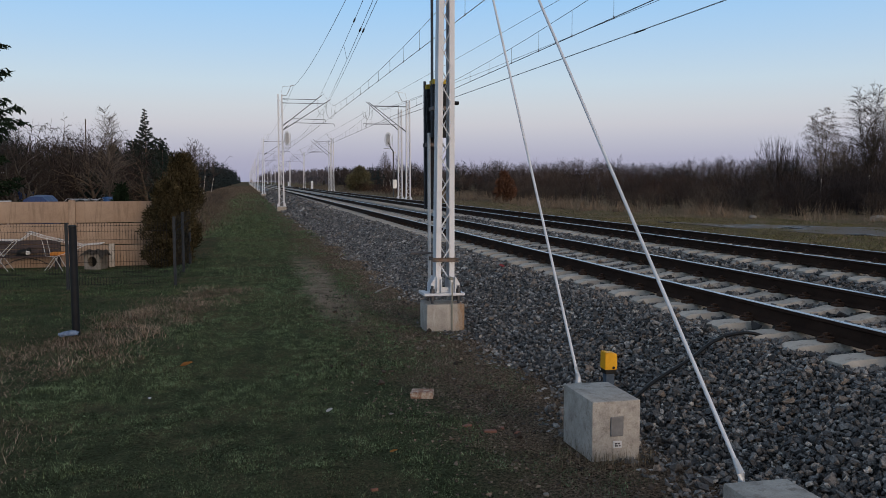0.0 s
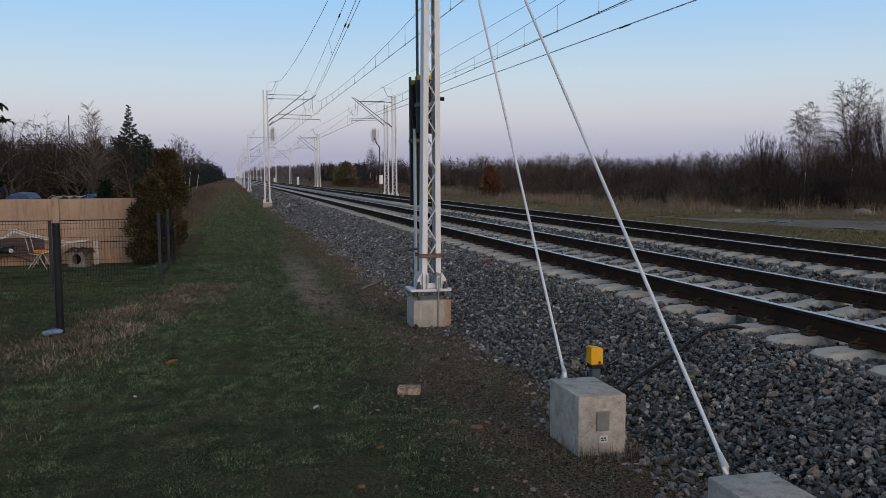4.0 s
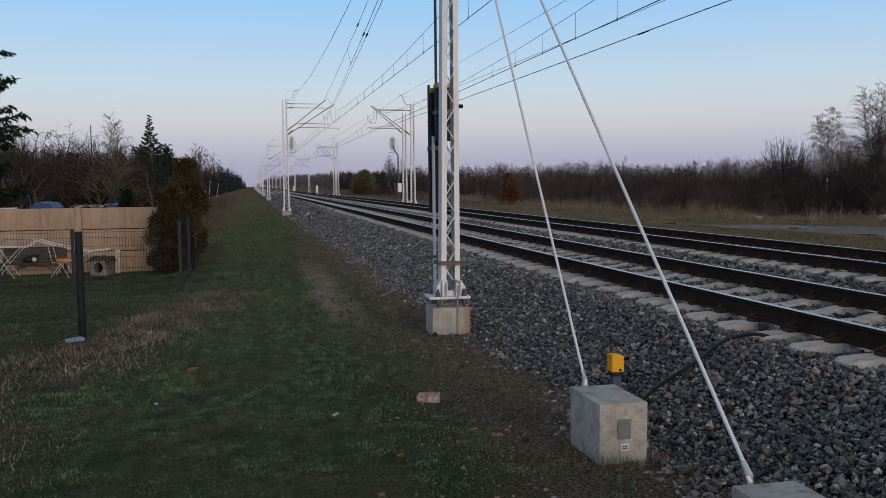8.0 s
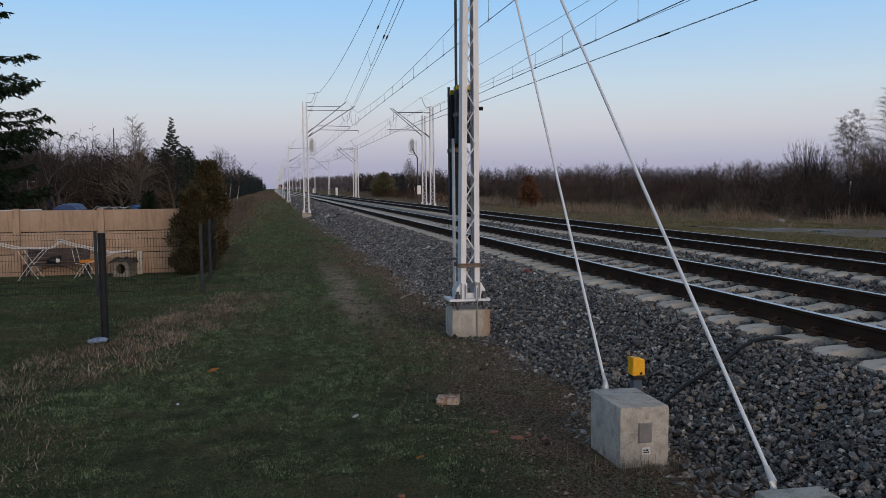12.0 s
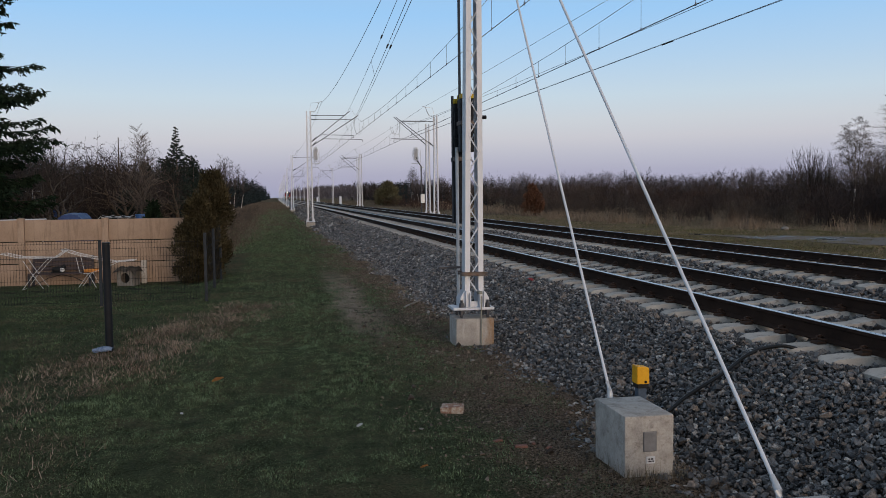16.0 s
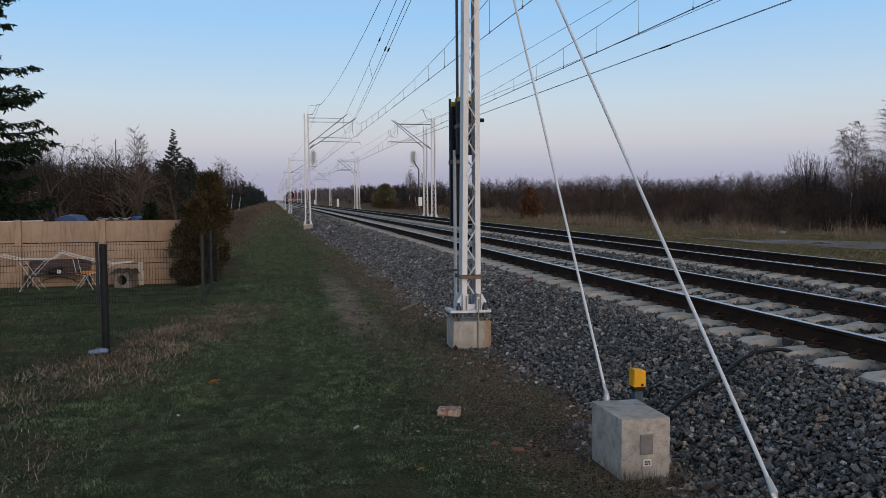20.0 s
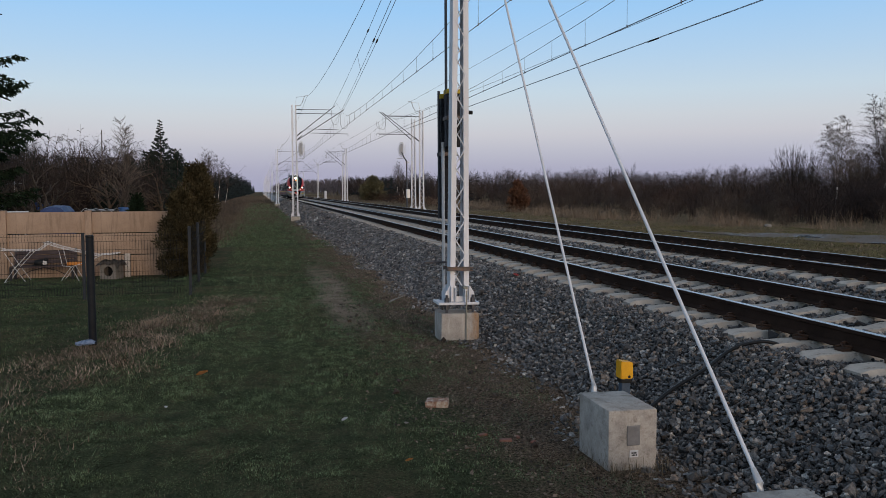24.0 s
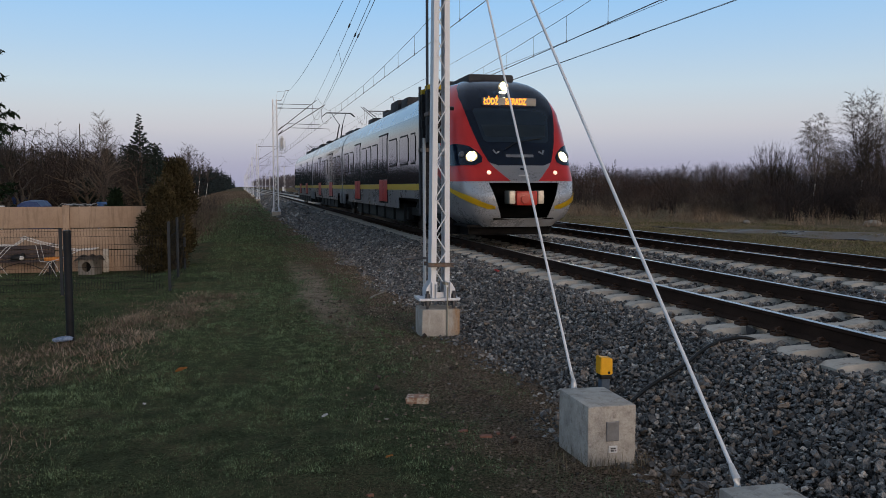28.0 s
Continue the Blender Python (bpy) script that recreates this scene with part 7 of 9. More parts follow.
def fine_tree(name, m, seed, h, label, group, bark, twig, leaders=4, spread=0.16, clear=0.3, limbs=16, twigs=12, droop=0.5, width=0.010, girth=0.010, reach=0.22, dome=0.12):
    """A leafless tree with a forked trunk: leaders, rising limbs and many fine twigs that droop or rise."""
    rng = np.random.default_rng(seed)
    e = thing(name, m, label, "tree", group)
    r0 = girth * h
    fork = Vector((rng.normal(0, 0.02) * h, rng.normal(0, 0.02) * h, clear * h))
    bm = bmesh.new()
    tube(bm, [(0, 0, -0.2), fork * 0.35 + Vector((rng.normal(0, 0.004) * h, 0, 0)), fork * 0.7, fork], r0, 9, r0 * 0.7)
    part("trunk", bm, bark, e, smooth=60)
    B, D, U = [], [], []
    for k in range(leaders):
        a = TAU * (k + rng.uniform(0.1, 0.9)) / leaders
        far = rng.uniform(0.30, 1.0)
        out = np.array([math.cos(a), math.sin(a), 0]) * spread * far
        end = h * (1 - dome * far * far) * (rng.uniform(0.90, 1.0) if k else 1)
        pts = []
        for q in range(8):
            u = q / 7
            pts.append(np.array(fork) * (1 - u) + np.array([fork.x, fork.y, end]) * u + out * h * (1.25 * u - 0.35 * u * u) + rng.normal(0, 0.007 * h, 3) * min(q, 1))
        bm = bmesh.new()
        tube(bm, [Vector(p) for p in pts], r0 * (0.8 / leaders ** 0.5), 6, r0 * 0.05)
        part("limb", bm, TWIG_GREY if bark is BIRCH else bark, e, smooth=60)
        pts = np.array(pts)
        u = rng.uniform(0.05, 0.97, limbs)
        i = np.minimum((u * 7).astype(int), 6)
        B.append(pts[i] + (pts[i + 1] - pts[i]) * (u * 7 - i)[:, None])
        D.append(np.repeat(out[None] / (np.linalg.norm(out) + 1e-9) * 0.35, limbs, 0))
        U.append(u)
    B, D, U = np.concatenate(B), np.concatenate(D), np.concatenate(U)
    n = len(B)
    a = rng.uniform(0, TAU, n)
    d = D + np.stack([np.cos(a), np.sin(a), rng.uniform(0.5, 1.3, n)], -1)
    d /= np.linalg.norm(d, axis=1, keepdims=True)
    L = (h * (reach * (1.12 - U) + 0.02) * rng.uniform(0.6, 1.15, n))[:, None]
    m1 = B + d * L * 0.5
    m2 = m1 + (d + np.array([0, 0, -0.35 * droop])) * L * 0.35
    m3 = m2 + (d * 0.8 + np.array([0, 0, -0.9 * droop])) * L * 0.28
    w = np.full(n, width) * rng.uniform(0.9, 1.6, n)
    v = [ribbons(B, m1, w * 1.6, w * 1.2, rng, True), ribbons(m1, m2, w * 1.2, w * 0.9, rng, True), ribbons(m2, m3, w * 0.9, w * 0.4, rng)]
    for _ in range(twigs):
        r = rng.uniform(0.15, 1.0, (n, 1))
        q = np.where(r < 0.45, B + (m1 - B) * r / 0.45, m1 + (m3 - m1) * (r - 0.45) / 0.55)
        t = d * 0.7 + rng.normal(0, 0.5, (n, 3)) + np.array([0, 0, 0.35 - 0.45 * droop])
        k = L * rng.uniform(0.16, 0.36, (n, 1))
        q1 = q + t * k * 0.6
        q2 = q1 + (t * 0.7 + np.array([0, 0, -1.1 * droop])) * k * 0.6
        v += [ribbons(q, q1, w * 0.6, w * 0.5, rng), ribbons(q1, q2, w * 0.5, w * 0.25, rng)]
    v = np.concatenate(v)
    soup("crown", v, np.arange(len(v) * 4).reshape(-1, 4), twig, e)
    return e


def dome_tree(name, m, seed, h, half, label, group, bark, twig, clear=0.12, mains=13, subs=24, fine=16, width=0.009):
    """A leafless tree whose branches fan out from a short trunk and end on a rounded, lobed crown."""
    rng = np.random.default_rng(seed)
    e = thing(name, m, label, "tree", group)
    foot = np.array([0, 0, clear * h])
    bm = bmesh.new()
    tube(bm, [(0, 0, -0.2), (0.01 * h, 0, clear * h * 0.5), Vector(foot)], 0.016 * h, 8, 0.012 * h)
    part("trunk", bm, bark, e, smooth=60)
    ph = rng.uniform(0, TAU, 3)

    def rim(d):
        """The crown's outline along the directions d."""
        a, up = np.arctan2(d[..., 1], d[..., 0]), d[..., 2]
        lobe = 1 + (1 - up * up) * (0.10 * np.sin(3 * a + ph[0] + 3 * up) + 0.07 * np.sin(5 * a + ph[1] - 4 * up) + 0.05 * np.sin(9 * a + ph[2] + 7 * up))
        return foot + d * np.array([half, half, h * (1 - clear)]) * lobe[..., None]

    P, Q = [], []
    for k in range(mains):
        a, tilt = TAU * (k * 0.382 + 0.05 * rng.normal()), math.radians(82) * math.sqrt((k + 0.4) / mains)
        d = np.array([math.cos(a) * math.sin(tilt), math.sin(a) * math.sin(tilt), math.cos(tilt)])
        end = foot + (rim(d) - foot) * rng.uniform(0.52, 0.72)
        pts = [foot + (end - foot) * u + np.array([0, 0, 0.10 * h * u * (1 - u)]) + rng.normal(0, 0.010 * h, 3) * (u > 0) for u in (0, 0.2, 0.4, 0.6, 0.8, 1.0)]
        bm = bmesh.new()
        tube(bm, [Vector(p) for p in pts], 0.0075 * h, 6, 0.003 * h)
        part("limb", bm, bark, e, smooth=60)
        pts = np.array(pts)
        u = rng.uniform(1.2, 5.0, subs)
        i = np.minimum(u.astype(int), 4)
        P.append(pts[i] + (pts[i + 1] - pts[i]) * (u - i)[:, None])
        t = d + rng.normal(0, 0.30, (subs, 3))
        t[:, 2] = np.abs(t[:, 2]) + 0.02
        t /= np.linalg.norm(t, axis=1, keepdims=True)
        Q.append(foot + (rim(t) - foot) * rng.uniform(0.80, 0.97, subs)[:, None])
    P, Q = np.concatenate(P), np.concatenate(Q)
    n = len(P)
    M = (P + Q) / 2 + rng.normal(0, 0.018 * h, (n, 3)) + np.array([0, 0, 0.02 * h])
    w = width * rng.uniform(0.8, 1.4, n)
    v = [ribbons(P, M, w * 1.8, w * 1.3, rng, True), ribbons(M, Q, w * 1.3, w * 0.6, rng, True)]
    out = (Q - foot) / np.linalg.norm(Q - foot, axis=1, keepdims=True)
    for _ in range(fine):
        r = rng.uniform(0.1, 1.0, (n, 1))
        q = np.where(r < 0.5, P + (M - P) * r * 2, M + (Q - M) * (r * 2 - 1))
        t = out * 0.7 + rng.normal(0, 0.55, (n, 3))
        k = h * rng.uniform(0.025, 0.055, (n, 1))
        q1 = q + t * k * 0.6
        v += [ribbons(q, q1, w * 0.7, w * 0.55, rng), ribbons(q1, q1 + (t + rng.normal(0, 0.3, (n, 3))) * k * 0.5, w * 0.55, w * 0.25, rng)]
    v = np.concatenate(v)
    soup("crown", v, np.arange(len(v) * 4).reshape(-1, 4), twig, e)
    return e


PALE_TWIG = surface("pale_birch_twigs", (0.075, 0.064, 0.058), (0.19, 0.165, 0.145), 0.8, 10, relief=0, island=0.35, spec=0.0)
BG = "birches"
fine_tree("birch_tree", pose(28.62, 38.0, 0.35), 23, 5.45, "tall forked leafless birch with drooping twigs", BG, BIRCH, PALE_TWIG, 6, 0.15, 0.30, 44, 28, 0.95, 0.0062, 0.009, 0.25)
fine_tree("birch_tree", pose(31.75, 38.5, 0.35), 24, 7.0, "tall leafless birch with a wide brown crown", BG, BIRCH, TWIG_GREY, 8, 0.16, 0.26, 56, 24, 0.65, 0.0062, 0.009, 0.22)
fine_tree("birch_tree", pose(-4.68, 31.0, -0.15), 27, 4.85, "slender leafless birch among the garden trees", BG, BIRCH, PALE_TWIG, 3, 0.045, 0.25, 60, 16, 0.20, 0.0060, 0.010, 0.22)
birch3 = fine_tree("birch_tree", pose(20.2, 128, 0.3), 13, 6.2, "leafless birch with white bark far off", BG, BIRCH, TWIG_GREY, 3, 0.12, 0.35, 26, 12, 0.3, 0.014, 0.008)
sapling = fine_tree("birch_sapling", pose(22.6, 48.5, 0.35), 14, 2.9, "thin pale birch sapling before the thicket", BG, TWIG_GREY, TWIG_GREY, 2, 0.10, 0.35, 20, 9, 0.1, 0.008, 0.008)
rng = random.Random(77)
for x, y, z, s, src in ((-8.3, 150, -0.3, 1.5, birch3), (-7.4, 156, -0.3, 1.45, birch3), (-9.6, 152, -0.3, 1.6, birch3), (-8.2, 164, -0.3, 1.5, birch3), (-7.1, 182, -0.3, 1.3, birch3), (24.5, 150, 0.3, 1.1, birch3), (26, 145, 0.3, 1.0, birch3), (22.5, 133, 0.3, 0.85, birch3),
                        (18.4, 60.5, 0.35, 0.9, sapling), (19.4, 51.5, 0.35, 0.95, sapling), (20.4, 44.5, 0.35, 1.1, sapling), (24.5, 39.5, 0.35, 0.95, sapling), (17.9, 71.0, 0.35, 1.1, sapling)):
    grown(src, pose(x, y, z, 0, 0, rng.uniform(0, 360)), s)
RG = "rounded trees"
round_tree = dome_tree("bare_tree", pose(34.2, 50.0, 0.3), 21, 5.0, 1.75, "rounded leafless tree fanning out over the thicket", RG, BARK, TWIG_GREY, subs=20, fine=13)
for x, y, s in ((36.3, 51.0, 0.94), (42, 54, 0.9), (46, 58, 1.1), (34.9, 44.2, 0.86), (36.6, 43.4, 1.15), (38.6, 44.0, 1.35)):
    grown(round_tree, pose(x, y, 0.3, 0, 0, rng.uniform(0, 360)), s)
WG = "weeping garden trees"
weeper = fine_tree("bare_tree", pose(-7.3, 36.0, -0.15), 29, 4.75, "leafless garden tree with pale arching twigs", WG, BARK, TWIG_GREY, 8, 0.28, 0.3, 18, 11, 0.75, 0.009, 0.012)
for x, y, s in ((-8.6, 36.5, 1.0), (-6.3, 37.0, 0.92), (-9.9, 38.0, 1.0)):
    grown(weeper, pose(x, y, -0.15, 0, 0, rng.uniform(0, 360)), s)


def bough_spruce(m, seed, h, half, boughs, label, mat, side=22, needles=9, bare=0.06, shape=0.85, droop=0.35, tip=0.35, ragged=0.35, needle=0.085):
    """A spruce of separate boughs: each a drooping limb with flat side sprays of hanging needles and gaps between."""
    rng = np.random.default_rng(seed)
    e = thing("spruce_tree", m, label, "tree", "spruces")
    bm = bmesh.new()
    tube(bm, [(0, 0, -0.2), (0.02, 0, h * 0.5), (0, 0, h)], 0.015 * h, 8, 0.01)
    part("trunk", bm, BARK, e, smooth=60)
    u = bare + (1 - bare) * (np.arange(boughs) + rng.random(boughs)) / boughs
    a = (np.arange(boughs) * 2.39996 + rng.normal(0, 0.35, boughs))
    L = half * ((1 - u) ** shape + 0.03) * rng.uniform(1 - ragged, 1 + 0.4 * ragged, boughs)
    out = np.stack([np.cos(a), np.sin(a), 0 * a], -1)
    left = np.stack([-np.sin(a), np.cos(a), 0 * a], -1)

    def at(t):
        return out[:, None] * (L[:, None] * t)[..., None] + np.array([0, 0, 1.0]) * (u[:, None] * h - droop * L[:, None] * t + tip * L[:, None] * t ** 2.6)[..., None]

    ts = np.linspace(0, 1, 6)
    P = at(np.repeat(ts[None], boughs, 0))
    v = [ribbons(P[:, i], P[:, i + 1], 0.020 * L * (1 - ts[i]) + 0.012, 0.020 * L * (1 - ts[i + 1]) + 0.008, rng, True) for i in range(5)]
    t = (np.arange(side)[None] + rng.random((boughs, side))) / side
    t = 0.12 + 0.88 * t
    q0 = at(t)
    hand = np.where(np.arange(side) % 2, 1.0, -1.0)[None, :, None]
    ln = (L[:, None] * (0.34 * (1.08 - t) + 0.05) * rng.uniform(0.6, 1.2, t.shape) + 0.05)[..., None]
    d = out[:, None] * 0.8 + left[:, None] * hand * 0.8 + rng.normal(0, 0.16, (boughs, side, 3)) + np.array([0, 0, -0.30])
    d /= np.linalg.norm(d, axis=-1, keepdims=True)
    q1 = q0 + d * ln
    w = needle * 0.35
    v.append(ribbons(q0, q1, np.full(t.shape, w), np.full(t.shape, w * 0.4), rng))
    for _ in range(needles):
        r = rng.uniform(0.05, 1.0, t.shape)[..., None]
        c = q0 + (q1 - q0) * r
        g = d * 0.7 + rng.normal(0, 0.55, c.shape) + np.array([0, 0, -0.35])
        g /= np.linalg.norm(g, axis=-1, keepdims=True)
        k = needle * rng.uniform(0.6, 1.4, t.shape) * (0.35 + 0.65 * np.minimum(1, 4 * (1 - u)))[:, None]
        v.append(ribbons(c, c + g * k[..., None], k * 0.46, k * 0.14, rng))
    v = np.concatenate(v)
    soup("crown", v, np.arange(len(v) * 4).reshape(-1, 4), mat, e)
    return e


def spruce(m, seed, height, half, whorls, per, sprays, label, mat=None, bare=0.08, shape=1.0, droop=0.30, tip=0.30, fine=1.0, slim=1.0):
    """A spruce: straight trunk, drooping branches, needled sprays."""
    rng = random.Random(seed)
    e = thing("spruce_tree", m, label, "tree", "spruces")
    bm = bmesh.new()
    tube(bm, [(0, 0, -0.2), (0.02, 0, height * 0.5), (0, 0, height)], 0.016 * height, 8, 0.01)
    part("trunk", bm, BARK, e, smooth=60)
    V, P0, P1, W = [], [], [], []
    for k in range(whorls):
        u = bare + (1 - bare) * (k + rng.random() * 0.5) / whorls
        u0 = u
        reach = half * (1 - u) ** shape * rng.uniform(0.75, 1.1) + 0.02 * half
        for j in range(per):
            a = TAU * (j + rng.random()) / per
            u = min(u0 + rng.uniform(-0.9, 0.9) / whorls, 0.985)
            L = reach * rng.uniform(0.5, 1.15)
            out = Vector((math.cos(a), math.sin(a), 0))
            z0 = u * height
            for q in range(sprays if u0 < 0.62 or sprays < 40 else sprays // 3):
                t = (q + rng.random()) / sprays
                c = out * (L * t) + Vector((0, 0, z0 - droop * L * t + tip * L * t * t * t))
                side = out.cross(Vector((0, 0, 1))) * rng.choice((-1, 1))
                d = (out * rng.uniform(0.3, 1.0) + side * rng.uniform(0.1, 0.9) * (1.1 - t) + Vector((0, 0, rng.uniform(-0.85, 0.22)))).normalized()
                ln = ((0.14 + 0.16 * (1 - t)) * half * 0.42 * rng.uniform(0.6, 1.3) + 0.07) * fine
                P0.append(c[:]), P1.append((c + d * ln)[:]), W.append(ln * slim * rng.uniform(0.22, 0.42))
    nr = np.random.default_rng(seed)
    W = np.array(W)
    v = ribbons(np.array(P0), np.array(P1), W, W * 0.3, nr)
    soup("crown", v, np.arange(len(v) * 4).reshape(-1, 4), mat or NEEDLE, e)
    return e


bough_spruce(pose(-9.25, 26.5, -0.15), 51, 15.0, 3.25, 360, "large dark spruce with drooping branches behind the wall", NEEDLE, 30, 12, 0.03, 0.62, 0.36, 0.30, 0.55, 0.12)
small = bough_spruce(pose(-4.12, 38.0, -0.15), 52, 5.1, 1.45, 110, "young open spruce among the garden trees", NEEDLE_DARK, 14, 8, 0.10, 1.15, 0.04, 0.34, 0.25, 0.065)
pine = spruce(pose(-5.0, 41.0, -0.15), 53, 3.9, 1.35, 17, 8, 18, "dark young pine among the garden trees", NEEDLE_DARK, 0.05, 0.6, -0.15, 0.5, 0.8, 0.8)
for src, spots in ((small, ((-4.35, 53, 0.70), (-8.9, 60, 0.8), (-11.9, 57, 0.8))),
                   (pine, ((-3.25, 36, 0.90), (-3.65, 39, 0.98), (-3.35, 40, 0.85), (-4.6, 45.5, 0.95), (-6.2, 44, 1.0), (-8.5, 45, 0.95), (-10.9, 45, 1.0), (-5.6, 47, 0.95), (-12.0, 50, 1.1), (-7.6, 53, 1.15), (-6.4, 55, 1.1)))):
    for x, y, s in spots:
        grown(src, pose(x, y, -0.15 if x < 0 else 0.3, 0, 0, rng.uniform(0, 360)), s * rng.uniform(0.92, 1.05))


def thuja(m, seed, height, half, label, mat, count=9000, size=0.16, skew=0.0):
    """A dense evergreen shrub: upright scaly sprays on hidden stems."""
    rng = np.random.default_rng(seed)
    e = thing("thuja_shrub", m, label, "shrub", "evergreen shrubs")
    bm = bmesh.new()
    for k in range(5):
        a = TAU * k / 5
        tube(bm, [(0.1 * math.cos(a), 0.1 * math.sin(a), -0.1), (0.25 * half * math.cos(a), 0.25 * half * math.sin(a), height * 0.5), ((0.2 * math.cos(a) + skew * 0.25) * half, 0.2 * half * math.sin(a), height * 0.78)], 0.035, 6, 0.008)
    part("stems", bm, BARK, e, smooth=60)
    lobes = [(0.0, 0.0, 0.42, 0.50, 0.42)]
    for j in range(34):
        hz = 0.06 + 0.90 * (j + rng.random()) / 34
        wide = float(np.interp(hz, (0, 0.2, 0.38, 0.6, 0.8, 1.0), (0.62, 0.85, 1.0, 0.80, 0.48, 0.12)))
        r, a = rng.uniform(0.20, 0.34) * (0.6 + 0.4 * wide), rng.uniform(0, TAU)
        off = max(wide - r, 0) * rng.uniform(0.55, 1.0)
        lobes.append((off * math.cos(a) + skew * (hz - 0.4), off * math.sin(a), hz, r, rng.uniform(0.06, 0.13)))
    k = rng.integers(0, len(lobes), count)
    lob = np.array(lobes)[np.where(rng.random(count) < 0.22, 0, k)]
    d = rng.normal(size=(count, 3))
    d /= np.linalg.norm(d, axis=1, keepdims=True)
    r = rng.uniform(0.35, 1.15, count)[:, None] ** 0.6
    p = np.stack([lob[:, 0] * half + d[:, 0] * lob[:, 3] * half * r[:, 0], lob[:, 1] * half + d[:, 1] * lob[:, 3] * half * r[:, 0], (lob[:, 2] + d[:, 2] * lob[:, 4] * r[:, 0]) * height * 0.95], -1)
    p[:, 2] = np.maximum(p[:, 2], 0.02 + 0.1 * rng.random(count))
    d = d * np.array([0.7, 0.7, 0.3]) + np.array([0, 0, 0.6]) + rng.normal(0, 0.35, (count, 3))
    d /= np.linalg.norm(d, axis=1, keepdims=True)
    ln = size * rng.uniform(0.5, 1.5, count)
    w = ln * rng.uniform(0.16, 0.36, count)
    v = np.concatenate([ribbons(p, p + d * ln[:, None] * 0.6, w * 0.6, w, rng), ribbons(p + d * ln[:, None] * 0.6, p + d * ln[:, None], w, w * 0.2, rng)])
    soup("crown", v, np.arange(len(v) * 4).reshape(-1, 4), mat, e)
    return e


thuja(pose(-1.66, 20.75, -0.12), 61, 2.72, 0.92, "bushy brown-green thuja at the wall's end", THUJA, 34000, 0.075, 0.45)
thuja(pose(-3.6, 26.5, -0.12), 62, 1.9, 0.42, "narrow dark evergreen behind the wall", NEEDLE, 3500)
thuja(pose(-11.6, 27.0, -0.12), 63, 2.0, 0.5, "narrow dark evergreen behind the wall", NEEDLE, 3500)
thuja(pose(-5.6, 34.5, -0.12), 64, 2.3, 0.9, "low evergreen bush behind the wall", NEEDLE_DARK, 4000)
thuja(pose(17.2, 131, 0.3), 65, 3.7, 2.4, "pale olive willow bush by the far line", surface("olive_willow", (0.060, 0.058, 0.034), (0.150, 0.138, 0.076), 0.4, 3, relief=0, island=0.4), 9000, 0.45)
thuja(pose(17.75, 57.5, 0.3), 66, 2.3, 0.95, "young oak holding rusty brown leaves", surface("rusty_leaves", (0.075, 0.034, 0.020), (0.150, 0.070, 0.038), 0.6, 6, relief=0, island=0.4), 5000, 0.18)


# ---- the train ----
def gloss(name, colour, rough=0.25, metal=0.0, coat=0.3):
    m, t, b = nodes_of(name)
    c = coords_of(t)
    n, f = noisy(t, c, 1.3, 4), noisy(t, c, 25, 5, 0.7)
    dirt = calc(t, "ADD", calc(t, "MULTIPLY", n, 0.6), calc(t, "MULTIPLY", f, 0.4))
    t.links.new(ramp(t, dirt, ((0.3, tuple(x * 0.82 for x in colour)), (0.65, colour))), b.inputs["Base Color"])
    t.links.new(calc(t, "ADD", calc(t, "MULTIPLY", dirt, 0.25), rough - 0.1), b.inputs["Roughness"])
    b.inputs["Metallic"].default_value = metal
    b.inputs["Coat Weight"].default_value = coat
    b.inputs["Specular IOR Level"].default_value = 0.35
    b.inputs["Coat Roughness"].default_value = 0.08
    return m


SILVER = gloss("silver_train_paint", (0.34, 0.35, 0.37), 0.26, 0.35, 0.6)
RED = gloss("red_train_paint", (0.60, 0.035, 0.035), 0.3, 0, 0.4)
TRAIN_YELLOW = gloss("yellow_train_stripe", (0.72, 0.48, 0.02), 0.35, 0, 0.3)
MASK = gloss("black_glossy_mask", (0.004, 0.010, 0.028), 0.11, 0, 0.25)
def mirror_dark(name, colour, rough):
    m, t, b = nodes_of(name)
    n = noisy(t, coords_of(t), 2.0, 4)
    t.links.new(ramp(t, n, ((0.35, tuple(x * 0.8 for x in colour)), (0.65, colour))), b.inputs["Base Color"])
    t.links.new(calc(t, "ADD", calc(t, "MULTIPLY", n, 0.02), rough), b.inputs["Roughness"])
    return m


BAND = mirror_dark("graphite_side_band", (0.022, 0.024, 0.030), 0.05)
DARK_GLASS = mirror_dark("dark_train_glass", (0.02, 0.024, 0.03), 0.05)
SCREEN_GLASS = gloss("windscreen_glass", (0.012, 0.027, 0.050), 0.11, 0, 0.7)
TRAIN_GREY = gloss("grey_train_plastic", (0.24, 0.25, 0.27), 0.4, 0, 0.2)
UNDER = surface("dirty_underframe", (0.006, 0.006, 0.0055), (0.02, 0.019, 0.018), 4, 30, relief=0.3)
RUBBER = surface("black_rubber", (0.006, 0.006, 0.007), (0.012, 0.012, 0.013), 4, 40, rough=(0.55, 0.7), relief=0, spec=0.05)
ROOF_GEAR = surface("roof_equipment", (0.02, 0.02, 0.023), (0.05, 0.05, 0.055), 3, 30, relief=0.2)
WHEEL_STEEL = surface("wheel_steel", (0.06, 0.045, 0.035), (0.13, 0.10, 0.08), 5, 40, metal=0.4, relief=0.3)
LAMP = glow("lit_headlight", (1.0, 0.86, 0.62), 500.0)
CUP = glow("lit_reflector", (0.90, 0.68, 0.36), 0.32)
LAMP_SMALL = glow("lit_marker_lamp", (1.0, 0.72, 0.55), 0.9)
LED = glow("orange_display", (1.0, 0.30, 0.012), 1.7)
